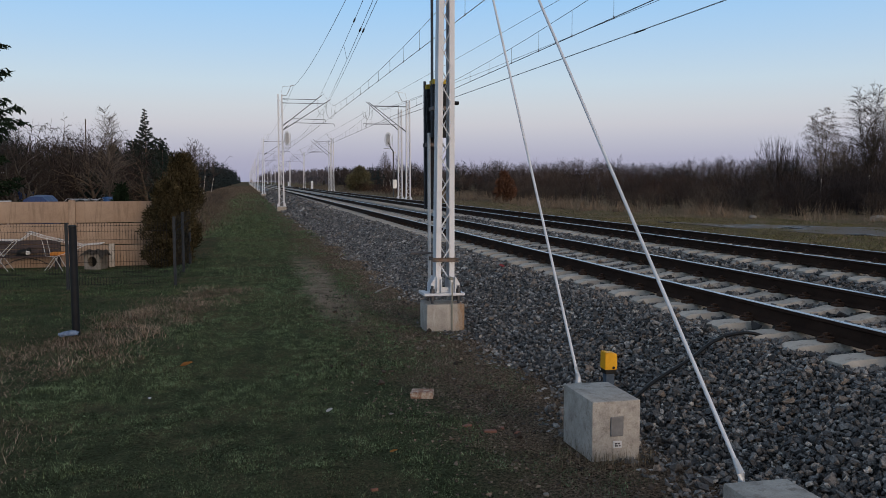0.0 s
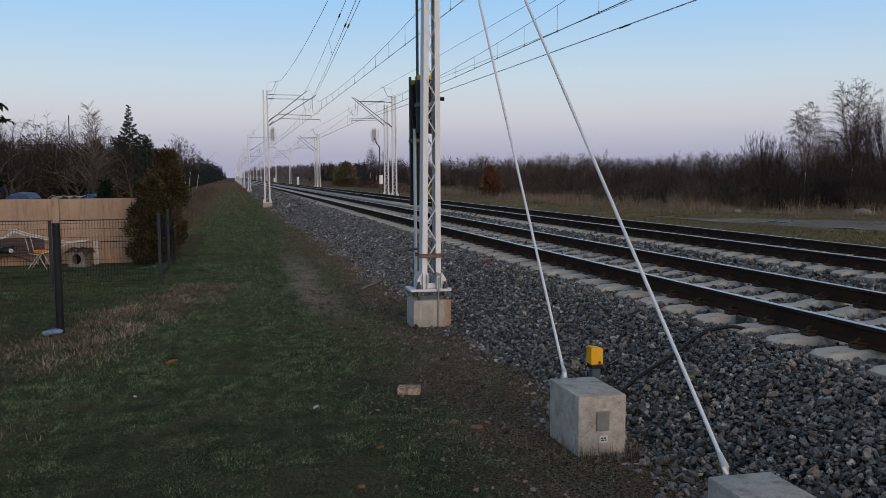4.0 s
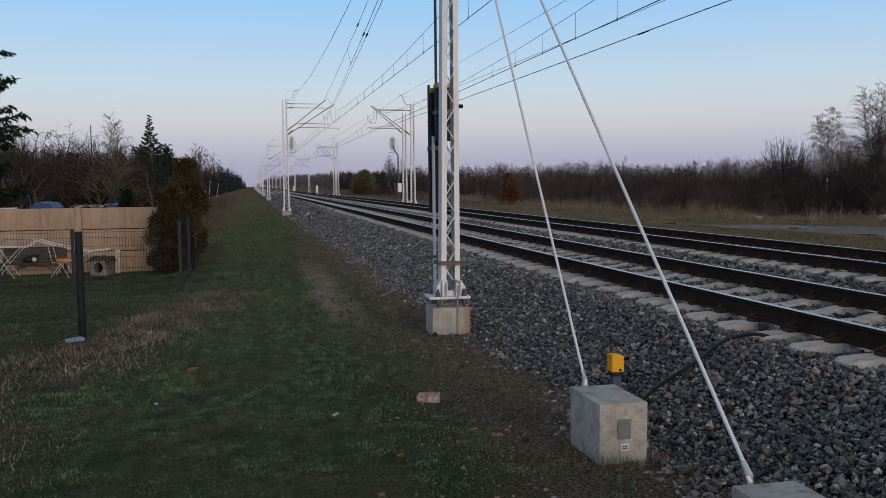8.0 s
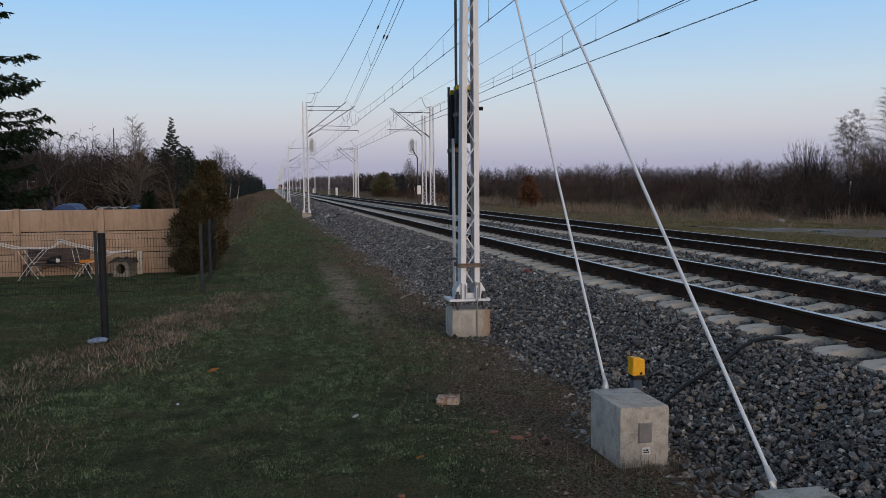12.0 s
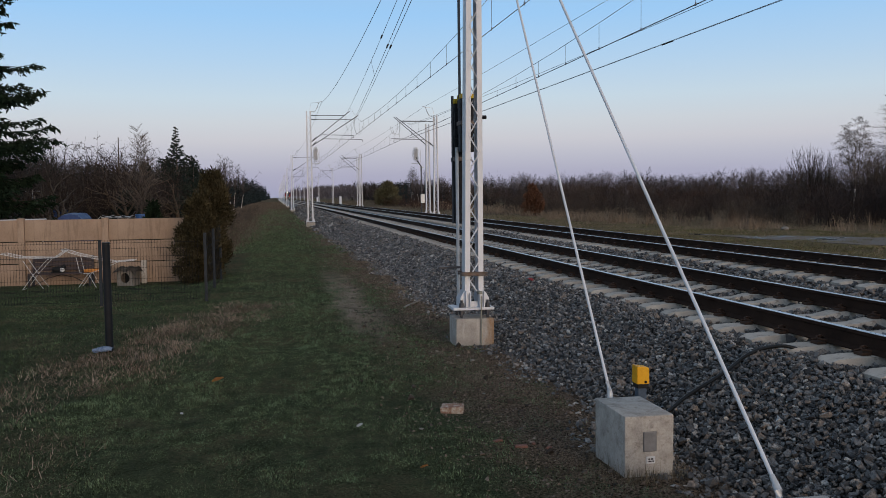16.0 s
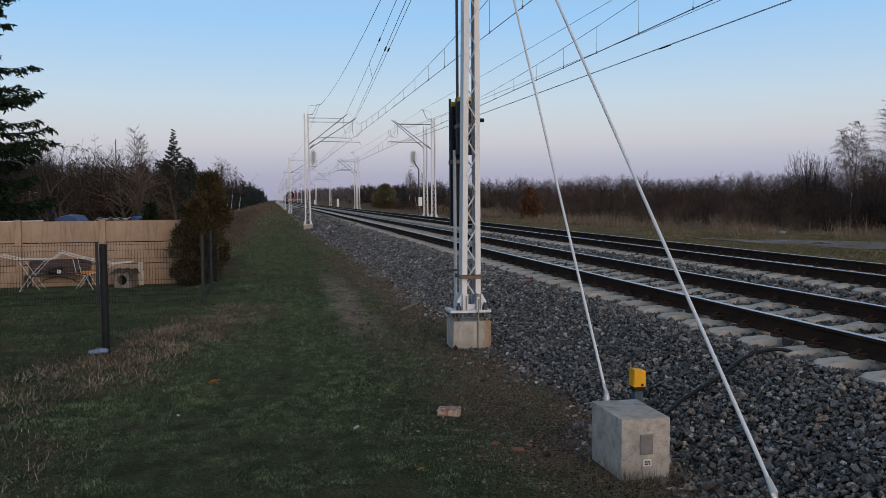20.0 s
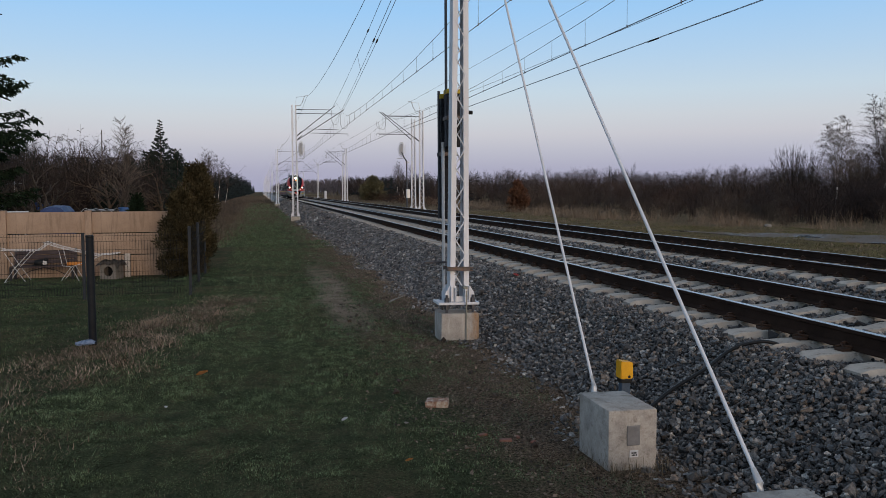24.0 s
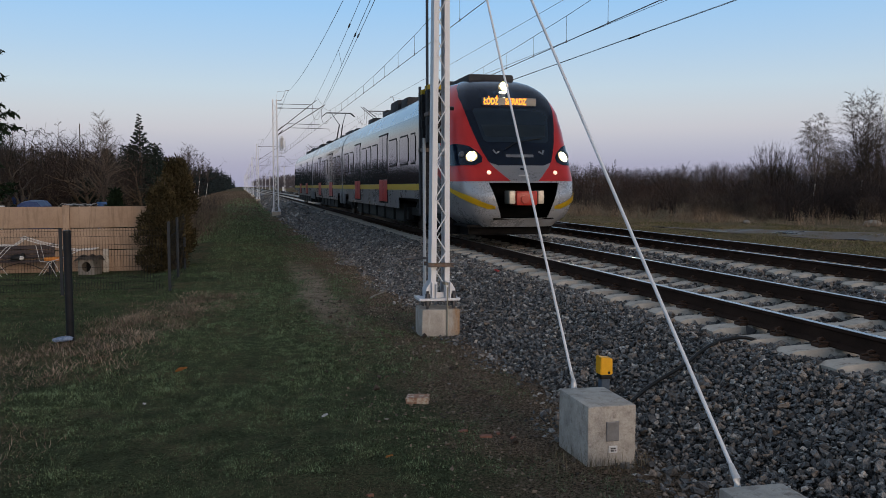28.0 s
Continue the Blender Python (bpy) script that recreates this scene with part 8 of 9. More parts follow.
LENS = gloss("headlight_lens", (0.05, 0.05, 0.055), 0.12, 0, 0.8)

NOSE_Y = ((0.36, -0.30), (0.55, -0.56), (0.95, -0.66), (1.30, -0.55), (1.65, -0.30), (2.12, -0.02), (2.85, 0.42), (3.15, 0.72), (3.40, 1.05), (3.58, 1.50), (3.70, 2.1), (3.75, 2.6))
NOSE_W = ((0.36, 0.92), (0.5, 1.16), (0.7, 1.30), (1.0, 1.39), (1.5, 1.42), (2.4, 1.42), (2.9, 1.37), (3.2, 1.26), (3.4, 1.12), (3.58, 0.90), (3.70, 0.58), (3.75, 0.10))


def soft_interp(z, tab):
    xs, ys = [a for a, _ in tab], [b for _, b in tab]
    return float(np.mean([np.interp(z + d, xs, ys) for d in (-0.08, -0.04, 0, 0.04, 0.08)]))


def nose(x, z):
    """The surface of the train's front."""
    w = soft_interp(z, NOSE_W)
    v = min(abs(x) / w, 1.0)
    y = soft_interp(z, NOSE_Y) + 0.20 * v * v + 1.05 * v ** 9
    return Vector((x, y, z))


def nose_out(x, z, d):
    """A point d metres outside the front."""
    e = 0.01
    lim = soft_interp(z, NOSE_W) * 0.992
    x = max(-lim, min(lim, x))
    a, b = nose(x - e, z), nose(x + e, z)
    c, f = nose(x, z - e), nose(x, z + e)
    n = (b - a).cross(f - c).normalized()
    if n.y > 0:
        n = -n
    return nose(x, z) + n * d


def patch(name, rows, mat, d, label="", cols=10, parent=None, mirror=False):
    """A panel on the front: rows of (z, x from, x to), smoothed between."""
    fine = []
    for (z0, a0, b0), (z1, a1, b1) in zip(rows, rows[1:]):
        for k in range(4):
            u = k / 4
            fine.append((z0 + (z1 - z0) * u, a0 + (a1 - a0) * u, b0 + (b1 - b0) * u))
    fine.append(rows[-1])
    for s in ((1, -1) if mirror else (1,)):
        bm = bmesh.new()
        grid = [[bm.verts.new(nose_out(s * (a + (b - a) * k / cols), z, d)) for k in range(cols + 1)] for z, a, b in fine]
        for p, q in zip(grid, grid[1:]):
            for k in range(cols):
                f = (p[k], p[k + 1], q[k + 1], q[k])
                bm.faces.new(f if s > 0 else f[::-1])
        bmesh.ops.solidify(bm, geom=bm.faces[:], thickness=0.012)
        part(name, bm, mat, parent or train, label, 50)


def build_nose():
    bm = bmesh.new()
    zs = [0.36, 0.45, 0.55, 0.65, 0.8, 0.95, 1.1, 1.2, 1.28, 1.4, 1.55, 1.7, 1.9, 2.1, 2.3, 2.5, 2.7, 2.9, 3.05, 3.2, 3.3, 3.4, 3.5, 3.58, 3.65, 3.70, 3.73]
    rows = []
    for z in zs:
        w = soft_interp(z, NOSE_W)
        o = min(float(np.interp(z, (0.55, 1.28), (0.50, 0.76))), 0.7 * w)
        half = [o * k / 6 for k in range(7)] + [o + (w - o) * math.sin(k / 10 * math.pi / 2) for k in range(1, 11)]
        xs = [-x for x in half[:0:-1]] + half
        rows.append([bm.verts.new(nose(x, z)) for x in xs] + [z])
    for p, q in zip(rows, rows[1:]):
        open_here = p[-1] >= 0.55 and q[-1] <= 1.28
        for k in range(len(p) - 2):
            if open_here and 10 <= k < 22:
                continue
            bm.faces.new((p[k], p[k + 1], q[k + 1], q[k]))
    # carried back along the sides to the first car
    for s in (0, -2):
        edge = [r[s] for r in rows]
        back = [bm.verts.new((v.co.x, 3.0, v.co.z)) for v in edge]
        for a, b, c, e in zip(edge, edge[1:], back[1:], back):
            bm.faces.new((a, b, c, e) if s else (e, c, b, a))
    top = rows[-1][:-1]
    back = [bm.verts.new((v.co.x, 3.0, v.co.z + 0.01)) for v in top]
    for a, b, c, e in zip(top, top[1:], back[1:], back):
        bm.faces.new((a, b, c, e))
    part("nose", bm, SILVER, train, "silver front end of the train", 50)


def build_front():
    build_nose()
    patch("front_mask", [(1.63, -0.50, 0.50), (1.70, -0.68, 0.68), (1.90, -0.77, 0.77), (2.14, -0.85, 0.85), (2.5, -0.94, 0.94), (2.85, -1.0, 1.0), (3.15, -1.02, 1.02), (3.38, -0.95, 0.95), (3.55, -0.80, 0.80), (3.66, -0.55, 0.55)], MASK, 0.016, "glossy black front mask", 20)
    patch("windscreen", [(2.12, -0.66, 0.66), (2.18, -0.72, 0.72), (2.5, -0.78, 0.78), (2.80, -0.84, 0.84), (2.86, -0.80, 0.80)], SCREEN_GLASS, 0.022, "bluish windscreen", 16)
    patch("dashboard", [(2.24, -0.66, 0.66), (2.50, -0.72, 0.72)], gloss("dashboard_blue", (0.020, 0.034, 0.050), 0.3, 0, 0.2), 0.026, "pale bluish dashboard behind the windscreen", 12)
    patch("red_flare", [(1.95, 0.74, 1.40), (2.06, 0.78, 1.40), (2.3, 0.84, 1.41), (2.5, 0.89, 1.41), (2.85, 0.96, 1.37), (3.15, 0.98, 1.27), (3.38, 0.91, 1.13), (3.52, 0.80, 0.97)], RED, 0.007, "red flare beside the windscreen", 12, mirror=True)
    patch("red_band", [(1.31, 0.30, 1.40), (1.40, 0.40, 1.405), (1.50, 0.50, 1.41), (1.60, 0.60, 1.41), (1.68, 0.66, 1.41), (1.80, 0.70, 1.20), (1.98, 0.74, 1.1)], RED, 0.007, "red band under the headlight", 14, mirror=True)
    patch("chin_panel", [(1.31, -0.29, 0.29), (1.40, -0.39, 0.39), (1.50, -0.49, 0.49), (1.60, -0.60, 0.60), (1.64, -0.48, 0.48)], SILVER, 0.013, "silver-grey chin panel", 10)
    patch("headlight_housing", [(1.64, 0.95, 1.40), (1.70, 0.82, 1.405), (1.80, 0.80, 1.405), (1.92, 0.88, 1.405), (2.04, 1.02, 1.405), (2.10, 1.20, 1.40)], MASK, 0.020, "dark headlight housing", 12, mirror=True)
    patch("yellow_stripe", [(0.74, 0.64, 0.78), (0.80, 0.64, 0.95), (0.88, 0.88, 1.12), (0.97, 1.06, 1.25), (1.06, 1.22, 1.335), (1.14, 1.33, 1.375), (1.20, 1.365, 1.39)], TRAIN_YELLOW, 0.010, "yellow stripe round the front", 8, mirror=True)
    for s in (-1, 1):
        for k, (x, z, r, mat) in enumerate(((1.0, 1.82, 0.075, LAMP), (1.16, 1.87, 0.06, LENS), (0.72, 1.48, 0.035, LAMP_SMALL))):
            bm = bmesh.new()
            c = nose_out(s * x, z, 0.03)
            n = (nose_out(s * x, z, 0.1) - nose_out(s * x, z, 0.0)).normalized()
            m = Matrix.Translation(c) @ n.to_track_quat("Z", "Y").to_matrix().to_4x4()
            if k == 0:
                cup = bmesh.new()
                lathe(cup, [(0.125, -0.04), (0.125, -0.004), (0.105, 0.002)], 18, m)
                part("lamp_cup", cup, CUP, train, "pale lamp reflector", 40)
                for q in range(7):
                    a = TAU * q / 6
                    o = 0.082 if q < 6 else 0.0
                    lathe(bm, [(0.013, -0.03), (0.013, 0.004), (0.009, 0.012)], 10, m @ Matrix.Translation((o * math.cos(a), o * math.sin(a), 0)))
            else:
                lathe(bm, [(r * 1.25, -0.03), (r * 1.25, 0.0), (r, 0.012), (r * 0.5, 0.022)], 16, m)
            part(("headlight", "headlight_lens", "marker_lamp")[k], bm, mat, train, ("bright warm headlight", "", "small lit lamp")[k], 50)
    bm = bmesh.new()
    c = nose_out(0, 3.34, 0.09)
    n = (nose_out(0, 3.36, 0.1) - nose_out(0, 3.36, 0.0)).normalized()
    m = Matrix.Translation(c) @ Vector((0, -1, 0.15)).to_track_quat("Z", "Y").to_matrix().to_4x4()
    for q in range(7):
        o = 0.060 if q < 6 else 0.0
        lathe(bm, [(0.018, -0.06), (0.018, 0.015), (0.012, 0.022)], 10, m @ Matrix.Translation((o * math.cos(TAU * q / 6), o * math.sin(TAU * q / 6), 0)))
    cup = bmesh.new()
    lathe(cup, [(0.105, -0.08), (0.105, 0.0), (0.095, 0.006)], 16, m)
    part("lamp_cup", cup, CUP, train, "pale lamp reflector", 40)
    part("top_lamp", bm, LAMP, train, "bright lamp over the windscreen", 50)
    # destination display
    face = nose_out(0.5, 2.93, 0.03).y
    bm = bmesh.new()
    box(bm, (0, face + 0.06, 3.03), (1.22, 0.12, 0.17), 0.01)
    part("display_panel", bm, gloss("display_grey", (0.07, 0.075, 0.08), 0.3, 0, 0.1), train, "grey frame of the display")
    for text, x in (("\u0141\u00d3D\u0179", -0.42), ("SIERADZ", 0.14)):
        cu = bpy.data.curves.new("display_text", "FONT")
        cu.body, cu.size, cu.align_x, cu.align_y, cu.extrude = text, 0.19, "CENTER", "CENTER", 0.002
        cu.offset = 0.006
        tmp = new("display_text", cu)
        bpy.context.view_layer.update()
        me = bpy.data.meshes.new_from_object(tmp.evaluated_get(bpy.context.evaluated_depsgraph_get()))
        bpy.data.objects.remove(tmp)
        me.materials.clear()
        me.materials.append(LED)
        ob = new("display_text", me)
        ob.parent = train
        ob.matrix_basis = Matrix.Translation((x, face - 0.006, 3.03)) @ pose(0, 0, 0, 90, 0, 0) @ Matrix.Diagonal((0.64, 1, 1, 1))
        tagged(ob, "glowing orange display letters")
    # wiper, plates, coupler
    bm = bmesh.new()
    tube(bm, [nose_out(-0.30, 1.95, 0.05), nose_out(-0.05, 2.10, 0.05), nose_out(0.55, 2.20, 0.04)], 0.012, 6)
    part("wiper", bm, BLACK_PLASTIC, train)
    for x in (-0.55, 0.55):
        bm = bmesh.new()
        tube(bm, [nose_out(x, 1.95, 0.02), nose_out(x * 0.92, 1.86, 0.05), nose_out(x * 0.8, 1.92, 0.02)], 0.018, 6)
        part("grab_step", bm, TRAIN_GREY, train)
    patch("number_bar", [(1.80, -0.30, 0.30), (1.86, -0.30, 0.30)], TRAIN_GREY, 0.022, "plain pale bar under the windscreen", 8)
    patch("badge", [(1.53, -0.05, 0.05), (1.57, -0.05, 0.05)], MASK, 0.022, "small dark badge", 4)
    patch("badge", [(1.40, -0.11, 0.11), (1.43, -0.11, 0.11)], WHITE_TUBE, 0.022, "small pale badge", 4)
    bm = bmesh.new()
    box(bm, (0, 0.12, 0.92), (1.80, 0.06, 0.85))
    box(bm, (0, -0.12, 0.535), (1.3, 0.75, 0.03))
    box(bm, (0, -0.05, 1.31), (1.6, 0.6, 0.03))
    for s in (-1, 1):
        box(bm, (s * 0.80, -0.02, 0.92), (0.03, 0.5, 0.80), 0, pose(0, 0, 0))
    part("coupler_recess", bm, surface("recess_black", (0.003, 0.003, 0.003), (0.006, 0.006, 0.006), 4, 30, relief=0, spec=0.0), train, "dark recess behind the coupler")
    bm = bmesh.new()
    box(bm, (0, -0.45, 0.96), (0.46, 0.5, 0.30), 0.05)
    tube(bm, [(-0.05, -0.74, 0.94), (-0.05, -0.66, 0.94)], 0.085, 14)
    part("coupler", bm, gloss("red_coupler", (0.40, 0.025, 0.015), 0.45, 0, 0.1), train, "red automatic coupler", 40)
    for s in (-1, 1):
        bm = bmesh.new()
        box(bm, (s * 0.31, -0.50, 0.98), (0.13, 0.36, 0.27), 0.02)
        part("coupler_contact_box", bm, surface("worn_metal", (0.32, 0.29, 0.24), (0.52, 0.48, 0.42), 12, 60, metal=0.5, rough=(0.4, 0.6), relief=0.2), train, "worn silver contact box", 40)
    bm = bmesh.new()
    box(bm, (0, 0.95, 0.24), (1.9, 1.0, 0.18), 0.04)
    box(bm, (0, 1.45, 0.37), (2.2, 3.0, 0.06), 0.02)
    box(bm, (0, 2.1, 0.36), (2.5, 1.9, 0.44), 0.06)
    part("rail_guard", bm, RUBBER, train, "dark rail guard under the front")
    # cab side windows and mirrors
    for s in (-1, 1):
        bm = bmesh.new()
        v = [bm.verts.new((s * 1.425, y, z)) for y, z in ((1.15, 1.80), (2.2, 1.72), (2.25, 2.72), (1.95, 2.74), (1.30, 2.25))]
        bm.faces.new(v)
        bmesh.ops.solidify(bm, geom=bm.faces[:], thickness=0.02)
        part("cab_side_window", bm, MASK, train, "black cab side window")
        bm = bmesh.new()
        v = [bm.verts.new((s * 1.428, y, z)) for y, z in ((0.95, 1.60), (1.15, 1.60), (2.3, 1.62), (2.32, 1.56), (1.1, 1.42), (0.95, 1.35))]
        bm.faces.new(v)
        bmesh.ops.solidify(bm, geom=bm.faces[:], thickness=0.02)
        part("red_trim", bm, RED, train)
        bm = bmesh.new()
        lathe(bm, [(0.02, -0.04), (0.09, -0.03), (0.09, 0.03), (0.02, 0.04)], 14, pose(s * 1.50, 2.5, 2.68, 90, 0, 0))
        tube(bm, [(s * 1.38, 2.5, 2.68), (s * 1.50, 2.5, 2.68)], 0.03, 6)
        part("rear_camera", bm, BLACK_PLASTIC, train, smooth=40)


CAR_OUT = ((0.90, 1.415), (1.0, 1.42), (2.60, 1.42), (2.85, 1.40), (3.10, 1.32), (3.30, 1.20), (3.50, 1.0), (3.64, 0.74), (3.72, 0.42), (3.75, 0.0))


def car_body(y0, y1):
    bm = bmesh.new()
    out = [(w, z) for z, w in CAR_OUT] + [(-w, z) for z, w in CAR_OUT[-2::-1]]
    prism(bm, out, y0, y1)
    body = part("car_body", bm, SILVER, train, "silver car body", 30)
    for s in (-1, 1):
        bm = bmesh.new()
        box(bm, (s * 1.424, (y0 + y1) / 2, 1.19), (0.008, y1 - y0 - 0.02, 0.16))
        part("side_stripe", bm, TRAIN_YELLOW, body, "yellow stripe along the side")
        bm = bmesh.new()
        prism(bm, [(s * 1.4235, 1.275), (s * 1.4235, 2.60), (s * 1.402, 2.85), (s * 1.36, 2.98), (s * 1.34, 2.98), (s * 1.38, 2.85), (s * 1.40, 1.275)][::s], y0 + 0.01, y1 - 0.01)
        part("window_band", bm, BAND, body, "glossy graphite band along the windows", 30)
        bm = bmesh.new()
        box(bm, (s * 1.15, (y0 + y1) / 2, 3.28), (0.05, y1 - y0 - 0.1, 0.05), 0.01)
        part("rain_gutter", bm, TRAIN_GREY, body)
        a, b = y0 + (3.2 if y0 < 5 else 1.9), y1 - (3.6 if y1 > 50 else 1.9)
        n = 5
        for k in range(n):
            bm = bmesh.new()
            box(bm, (s * 1.40, a + (b - a) * (k + 0.5) / n, 0.755), (0.03, (b - a) / n - 0.015, 0.31), 0.006, pose(0, 0, 0))
            part("skirt_panel", bm, SILVER, body)
    for y in np.arange(y0 + 3.4, y1 - 3.4, 1.7):
        bm = bmesh.new()
        box(bm, (0, float(y) + 0.5, 0.48), (2.5, 1.35, 0.54), 0.05)
        part("underfloor_box", bm, UNDER, body, "dark equipment box under the floor")
    bm = bmesh.new()
    box(bm, (0, (y0 + y1) / 2, 0.86), (2.3, y1 - y0 - 0.1, 0.12), 0.02)
    part("underframe", bm, UNDER, body, "dark underframe")
    return body


def side_window(y0, y1, body, z0=1.77, z1=2.56):
    for s in (-1, 1):
        bm = bmesh.new()
        box(bm, (s * 1.424, (y0 + y1) / 2, (z0 + z1) / 2), (0.02, y1 - y0, z1 - z0))
        bmesh.ops.bevel(bm, geom=[e for e in bm.edges if abs(e.verts[0].co.x - e.verts[1].co.x) > 0.015], offset=0.09, segments=4, affect="EDGES")
        fr = part("window_frame", bm, RUBBER, body, "black window frame")
        bm = bmesh.new()
        box(bm, (s * 1.4295, (y0 + y1) / 2, (z0 + z1) / 2), (0.012, y1 - y0 - 0.085, z1 - z0 - 0.08))
        bmesh.ops.bevel(bm, geom=[e for e in bm.edges if abs(e.verts[0].co.x - e.verts[1].co.x) > 0.008], offset=0.06, segments=3, affect="EDGES")
        part("window_glass", bm, DARK_GLASS, fr, "dark window glass")


def side_door(y, body, w=1.62):
    for s in (-1, 1):
        bm = bmesh.new()
        box(bm, (s * 1.414, y, 1.745), (0.022, w, 2.09), 0.004)
        fr = part("door_frame", bm, RUBBER, body, "dark door surround")
        for k in (-1, 1):
            bm = bmesh.new()
            box(bm, (s * 1.424, y + k * (w / 4 - 0.02), 1.74), (0.016, w / 2 - 0.08, 2.00), 0.004)
            part("door_leaf", bm, BAND, fr, "graphite door leaf")
            bm = bmesh.new()
            box(bm, (s * 1.432, y + k * (w / 4 - 0.02), 2.12), (0.010, w / 2 - 0.26, 1.08), 0.003)
            part("door_glass", bm, DARK_GLASS, fr, "dark door window")
            bm = bmesh.new()
            box(bm, (s * 1.434, y + k * (w / 4 - 0.02), 1.08), (0.008, w / 2 - 0.12, 0.66), 0.003)
            part("door_panel", bm, RED, fr, "red lower door panel")


def bogie(y):
    bm = bmesh.new()
    for s in (-1, 1):
        box(bm, (s * 1.02, y, 0.52), (0.14, 3.2, 0.22), 0.04)
        box(bm, (s * 1.08, y - 1.2, 0.45), (0.2, 0.32, 0.34), 0.04)
        box(bm, (s * 1.08, y + 1.2, 0.45), (0.2, 0.32, 0.34), 0.04)
    box(bm, (0, y, 0.55), (1.9, 0.6, 0.25), 0.04)
    frame_ = part("bogie", bm, UNDER, train, "dark dirty bogie frame")
    for dy in (-1.2, 1.2):
        for s in (-1, 1):
            bm = bmesh.new()
            lathe(bm, [(0.10, -0.07), (0.36, -0.06), (0.39, -0.065), (0.42, -0.05), (0.42, 0.05), (0.39, 0.06), (0.1, 0.06)], 24, pose(s * 0.75, y + dy, 0.42, 0, 90, 0))
            part("wheel", bm, WHEEL_STEEL, frame_, "steel wheel", 40)
    for s in (-1, 1):
        bm = bmesh.new()
        lathe(bm, [(0.10, 0.0), (0.12, 0.02), (0.10, 0.18), (0.12, 0.32), (0.1, 0.34)], 12, pose(s * 1.05, y, 0.62))
        part("air_spring", bm, BLACK_PLASTIC, frame_, smooth=40)


def roof_unit(y, length, h, w=1.5):
    bm = bmesh.new()
    box(bm, (0, y, 3.62 + h / 2), (w, length, h + 0.1), 0.06)
    u = part("roof_unit", bm, ROOF_GEAR, train, "dark equipment box on the roof", 40)
    for k in range(int(length / 0.8)):
        bm = bmesh.new()
        box(bm, (0, y - length / 2 + 0.5 + 0.8 * k, 3.66 + h), (w * 0.7, 0.5, 0.05), 0.01)
        part("roof_grille", bm, TRAIN_GREY, u)


def pantograph(y):
    e = bmesh.new()
    for x in (-0.30, 0.30):
        tube(e, [(x * 0.4, y + 0.6, 3.85), (x * 0.3, y - 0.9, 4.75)], 0.035, 6)
        tube(e, [(x * 0.3, y - 0.9, 4.75), (x * 1.4, y + 0.3, 5.50)], 0.02, 6)
    p = part("pantograph", e, STEEL_DARK, train, "dark raised pantograph")
    for dy in (-0.12, 0.12):
        bm = bmesh.new()
        tube(bm, [(-0.95, y + 0.3 + dy, 5.32), (-0.70, y + 0.3 + dy, 5.52), (0.70, y + 0.3 + dy, 5.52), (0.95, y + 0.3 + dy, 5.32)], 0.025, 6)
        part("collector_bar", bm, STEEL_DARK, p)
    bm = bmesh.new()
    box(bm, (0, y + 0.4, 3.82), (1.3, 1.6, 0.10), 0.02)
    part("pantograph_base", bm, ROOF_GEAR, p)


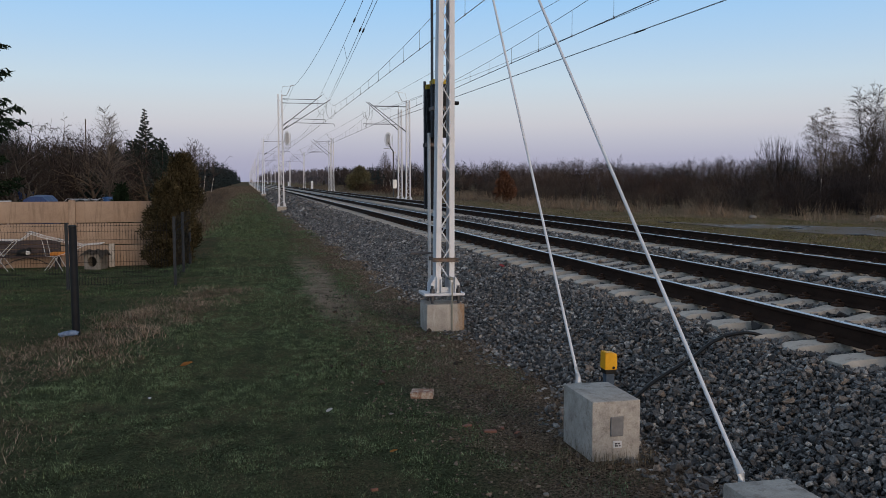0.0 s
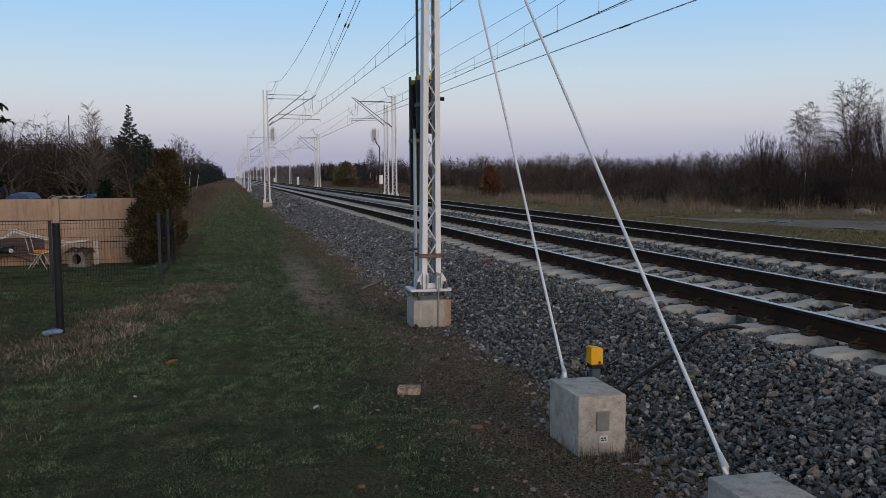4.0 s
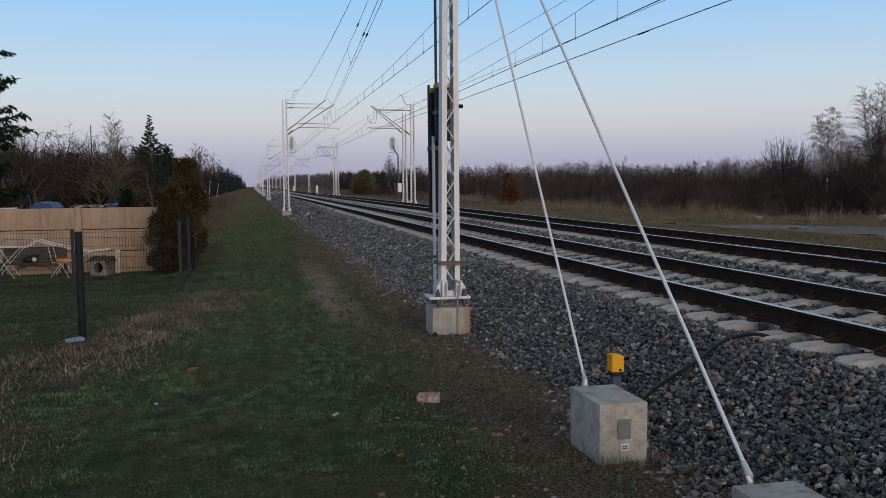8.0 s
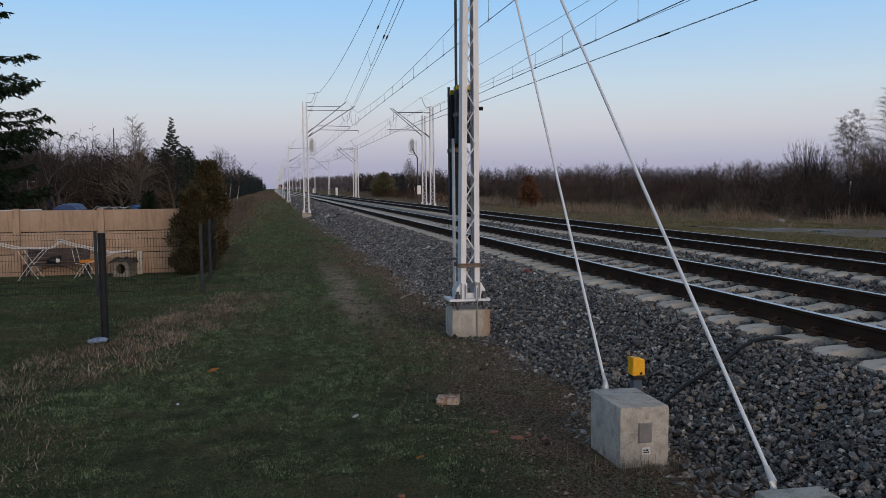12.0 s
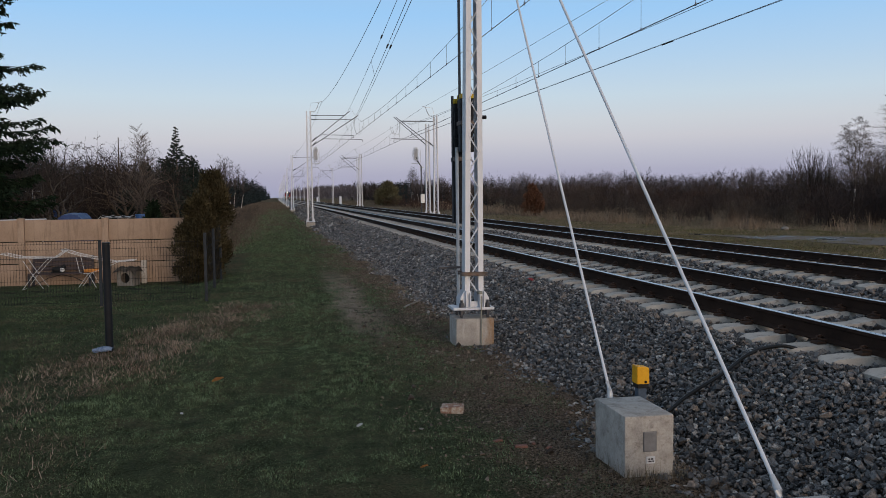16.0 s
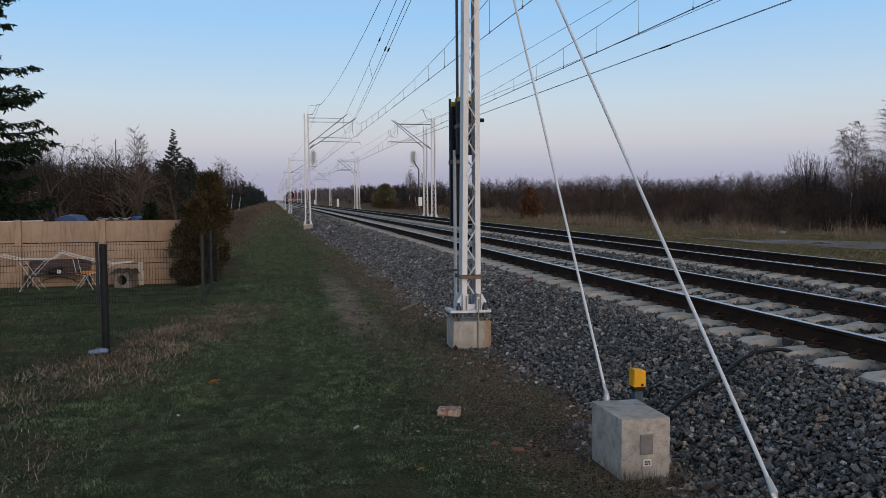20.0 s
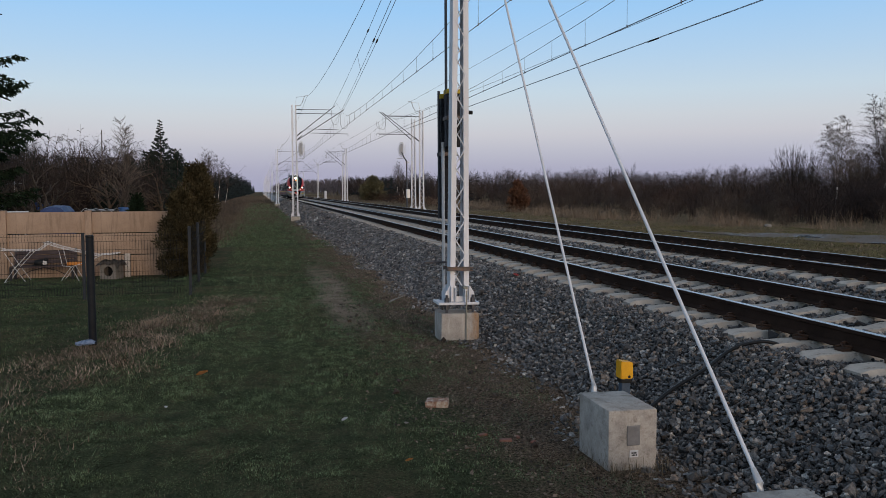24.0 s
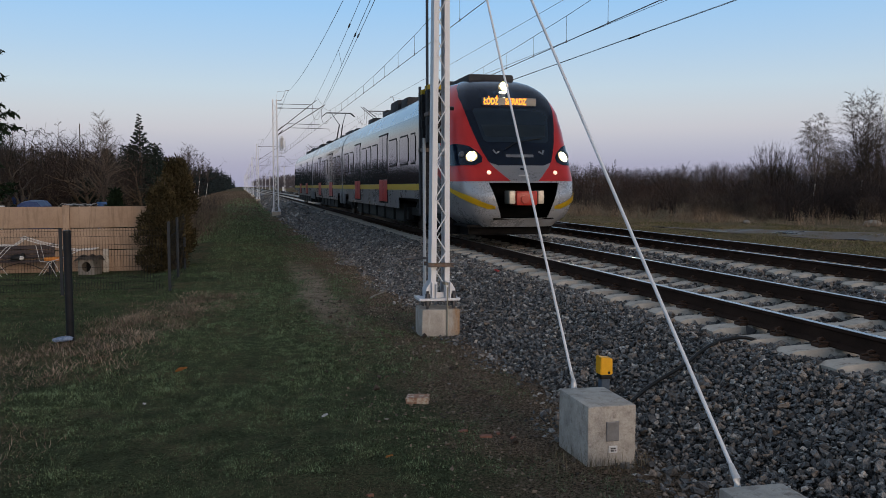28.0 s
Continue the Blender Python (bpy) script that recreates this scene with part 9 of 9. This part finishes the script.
train = thing("passenger_train", pose(TRACK_X[0], 985, RAIL_Z), "silver and red electric train with lit headlights", "train")
build_front()
for y0, y1, doors, windows in ((3.0, 19.4, (8.69, 14.6), ((3.7, 4.4), (4.65, 5.9), (6.3, 7.65), (9.75, 10.95), (11.2, 12.05), (12.25, 13.45), (15.75, 16.8), (17.3, 18.65))),
                               (19.75, 34.9, (24.35, 30.2), ((20.3, 21.55), (21.9, 23.2), (25.8, 26.9), (27.3, 29.0), (31.5, 32.6), (33.0, 34.2))),
                               (35.25, 52.5, (39.8, 45.6), ((35.8, 36.9), (37.4, 38.7), (41.0, 42.2), (42.7, 44.3), (46.9, 48.1), (48.6, 50.0), (50.5, 51.8)))):
    body = car_body(y0, y1)
    for d in doors:
        side_door(d, body)
    for a, b in windows:
        side_window(a, b, body)
for y in (19.575, 35.075):
    bm = bmesh.new()
    out = [(w * 0.93, z * 0.985) for z, w in CAR_OUT] + [(-w * 0.93, z * 0.985) for z, w in CAR_OUT[-2::-1]]
    for k in range(3):
        prism(bm, [(x * (0.96 + 0.04 * (k % 2)), z) for x, z in out], y - 0.18 + 0.12 * k, y - 0.06 + 0.12 * k)
    part("gangway_bellows", bm, BLACK_PLASTIC, train, "black folded gangway bellows")
    for s in (-1, 1):
        for dy in (-0.55, 0.55):
            bm = bmesh.new()
            box(bm, (s * 1.40, y + dy, 0.75), (0.12, 0.35, 0.55), 0.05)
            part("end_damper", bm, TRAIN_GREY, train, smooth=40)
for y in (4.9, 19.575, 35.075, 49.6):
    bogie(y)
roof_unit(2.75, 1.7, 0.13, 1.1)
roof_unit(5.6, 2.6, 0.25, 1.4)
for y, n, h, w in ((9.3, 1.0, 0.30, 1.3), (10.8, 1.4, 0.34, 1.4), (12.6, 1.6, 0.18, 1.2), (14.0, 0.8, 0.32, 1.0), (16.4, 1.2, 0.20, 1.3), (21.4, 1.6, 0.12, 1.3), (23.6, 2.2, 0.16, 1.3), (26.6, 1.4, 0.12, 1.3), (30.0, 1.6, 0.14, 1.2), (37.6, 2.6, 0.20, 1.4), (41.0, 2.2, 0.14, 1.4), (44.2, 2.4, 0.22, 1.4), (48.2, 2.6, 0.18, 1.4)):
    roof_unit(y, n, h, w)
pantograph(33.0)


def motions():
    """The train comes along the near track."""
    rows = ((0, 985), (3, 877), (8, 693), (11, 582), (17, 379), (19, 311), (21, 241), (23.5, 156), (24.5, 123.6), (25.5, 92.3), (26.5, 61.9), (27, 46.9), (27.5, 32.1), (28, 17.2))
    walk(train, [(t, pose(TRACK_X[0], y, RAIL_Z)) for t, y in rows])


motions()
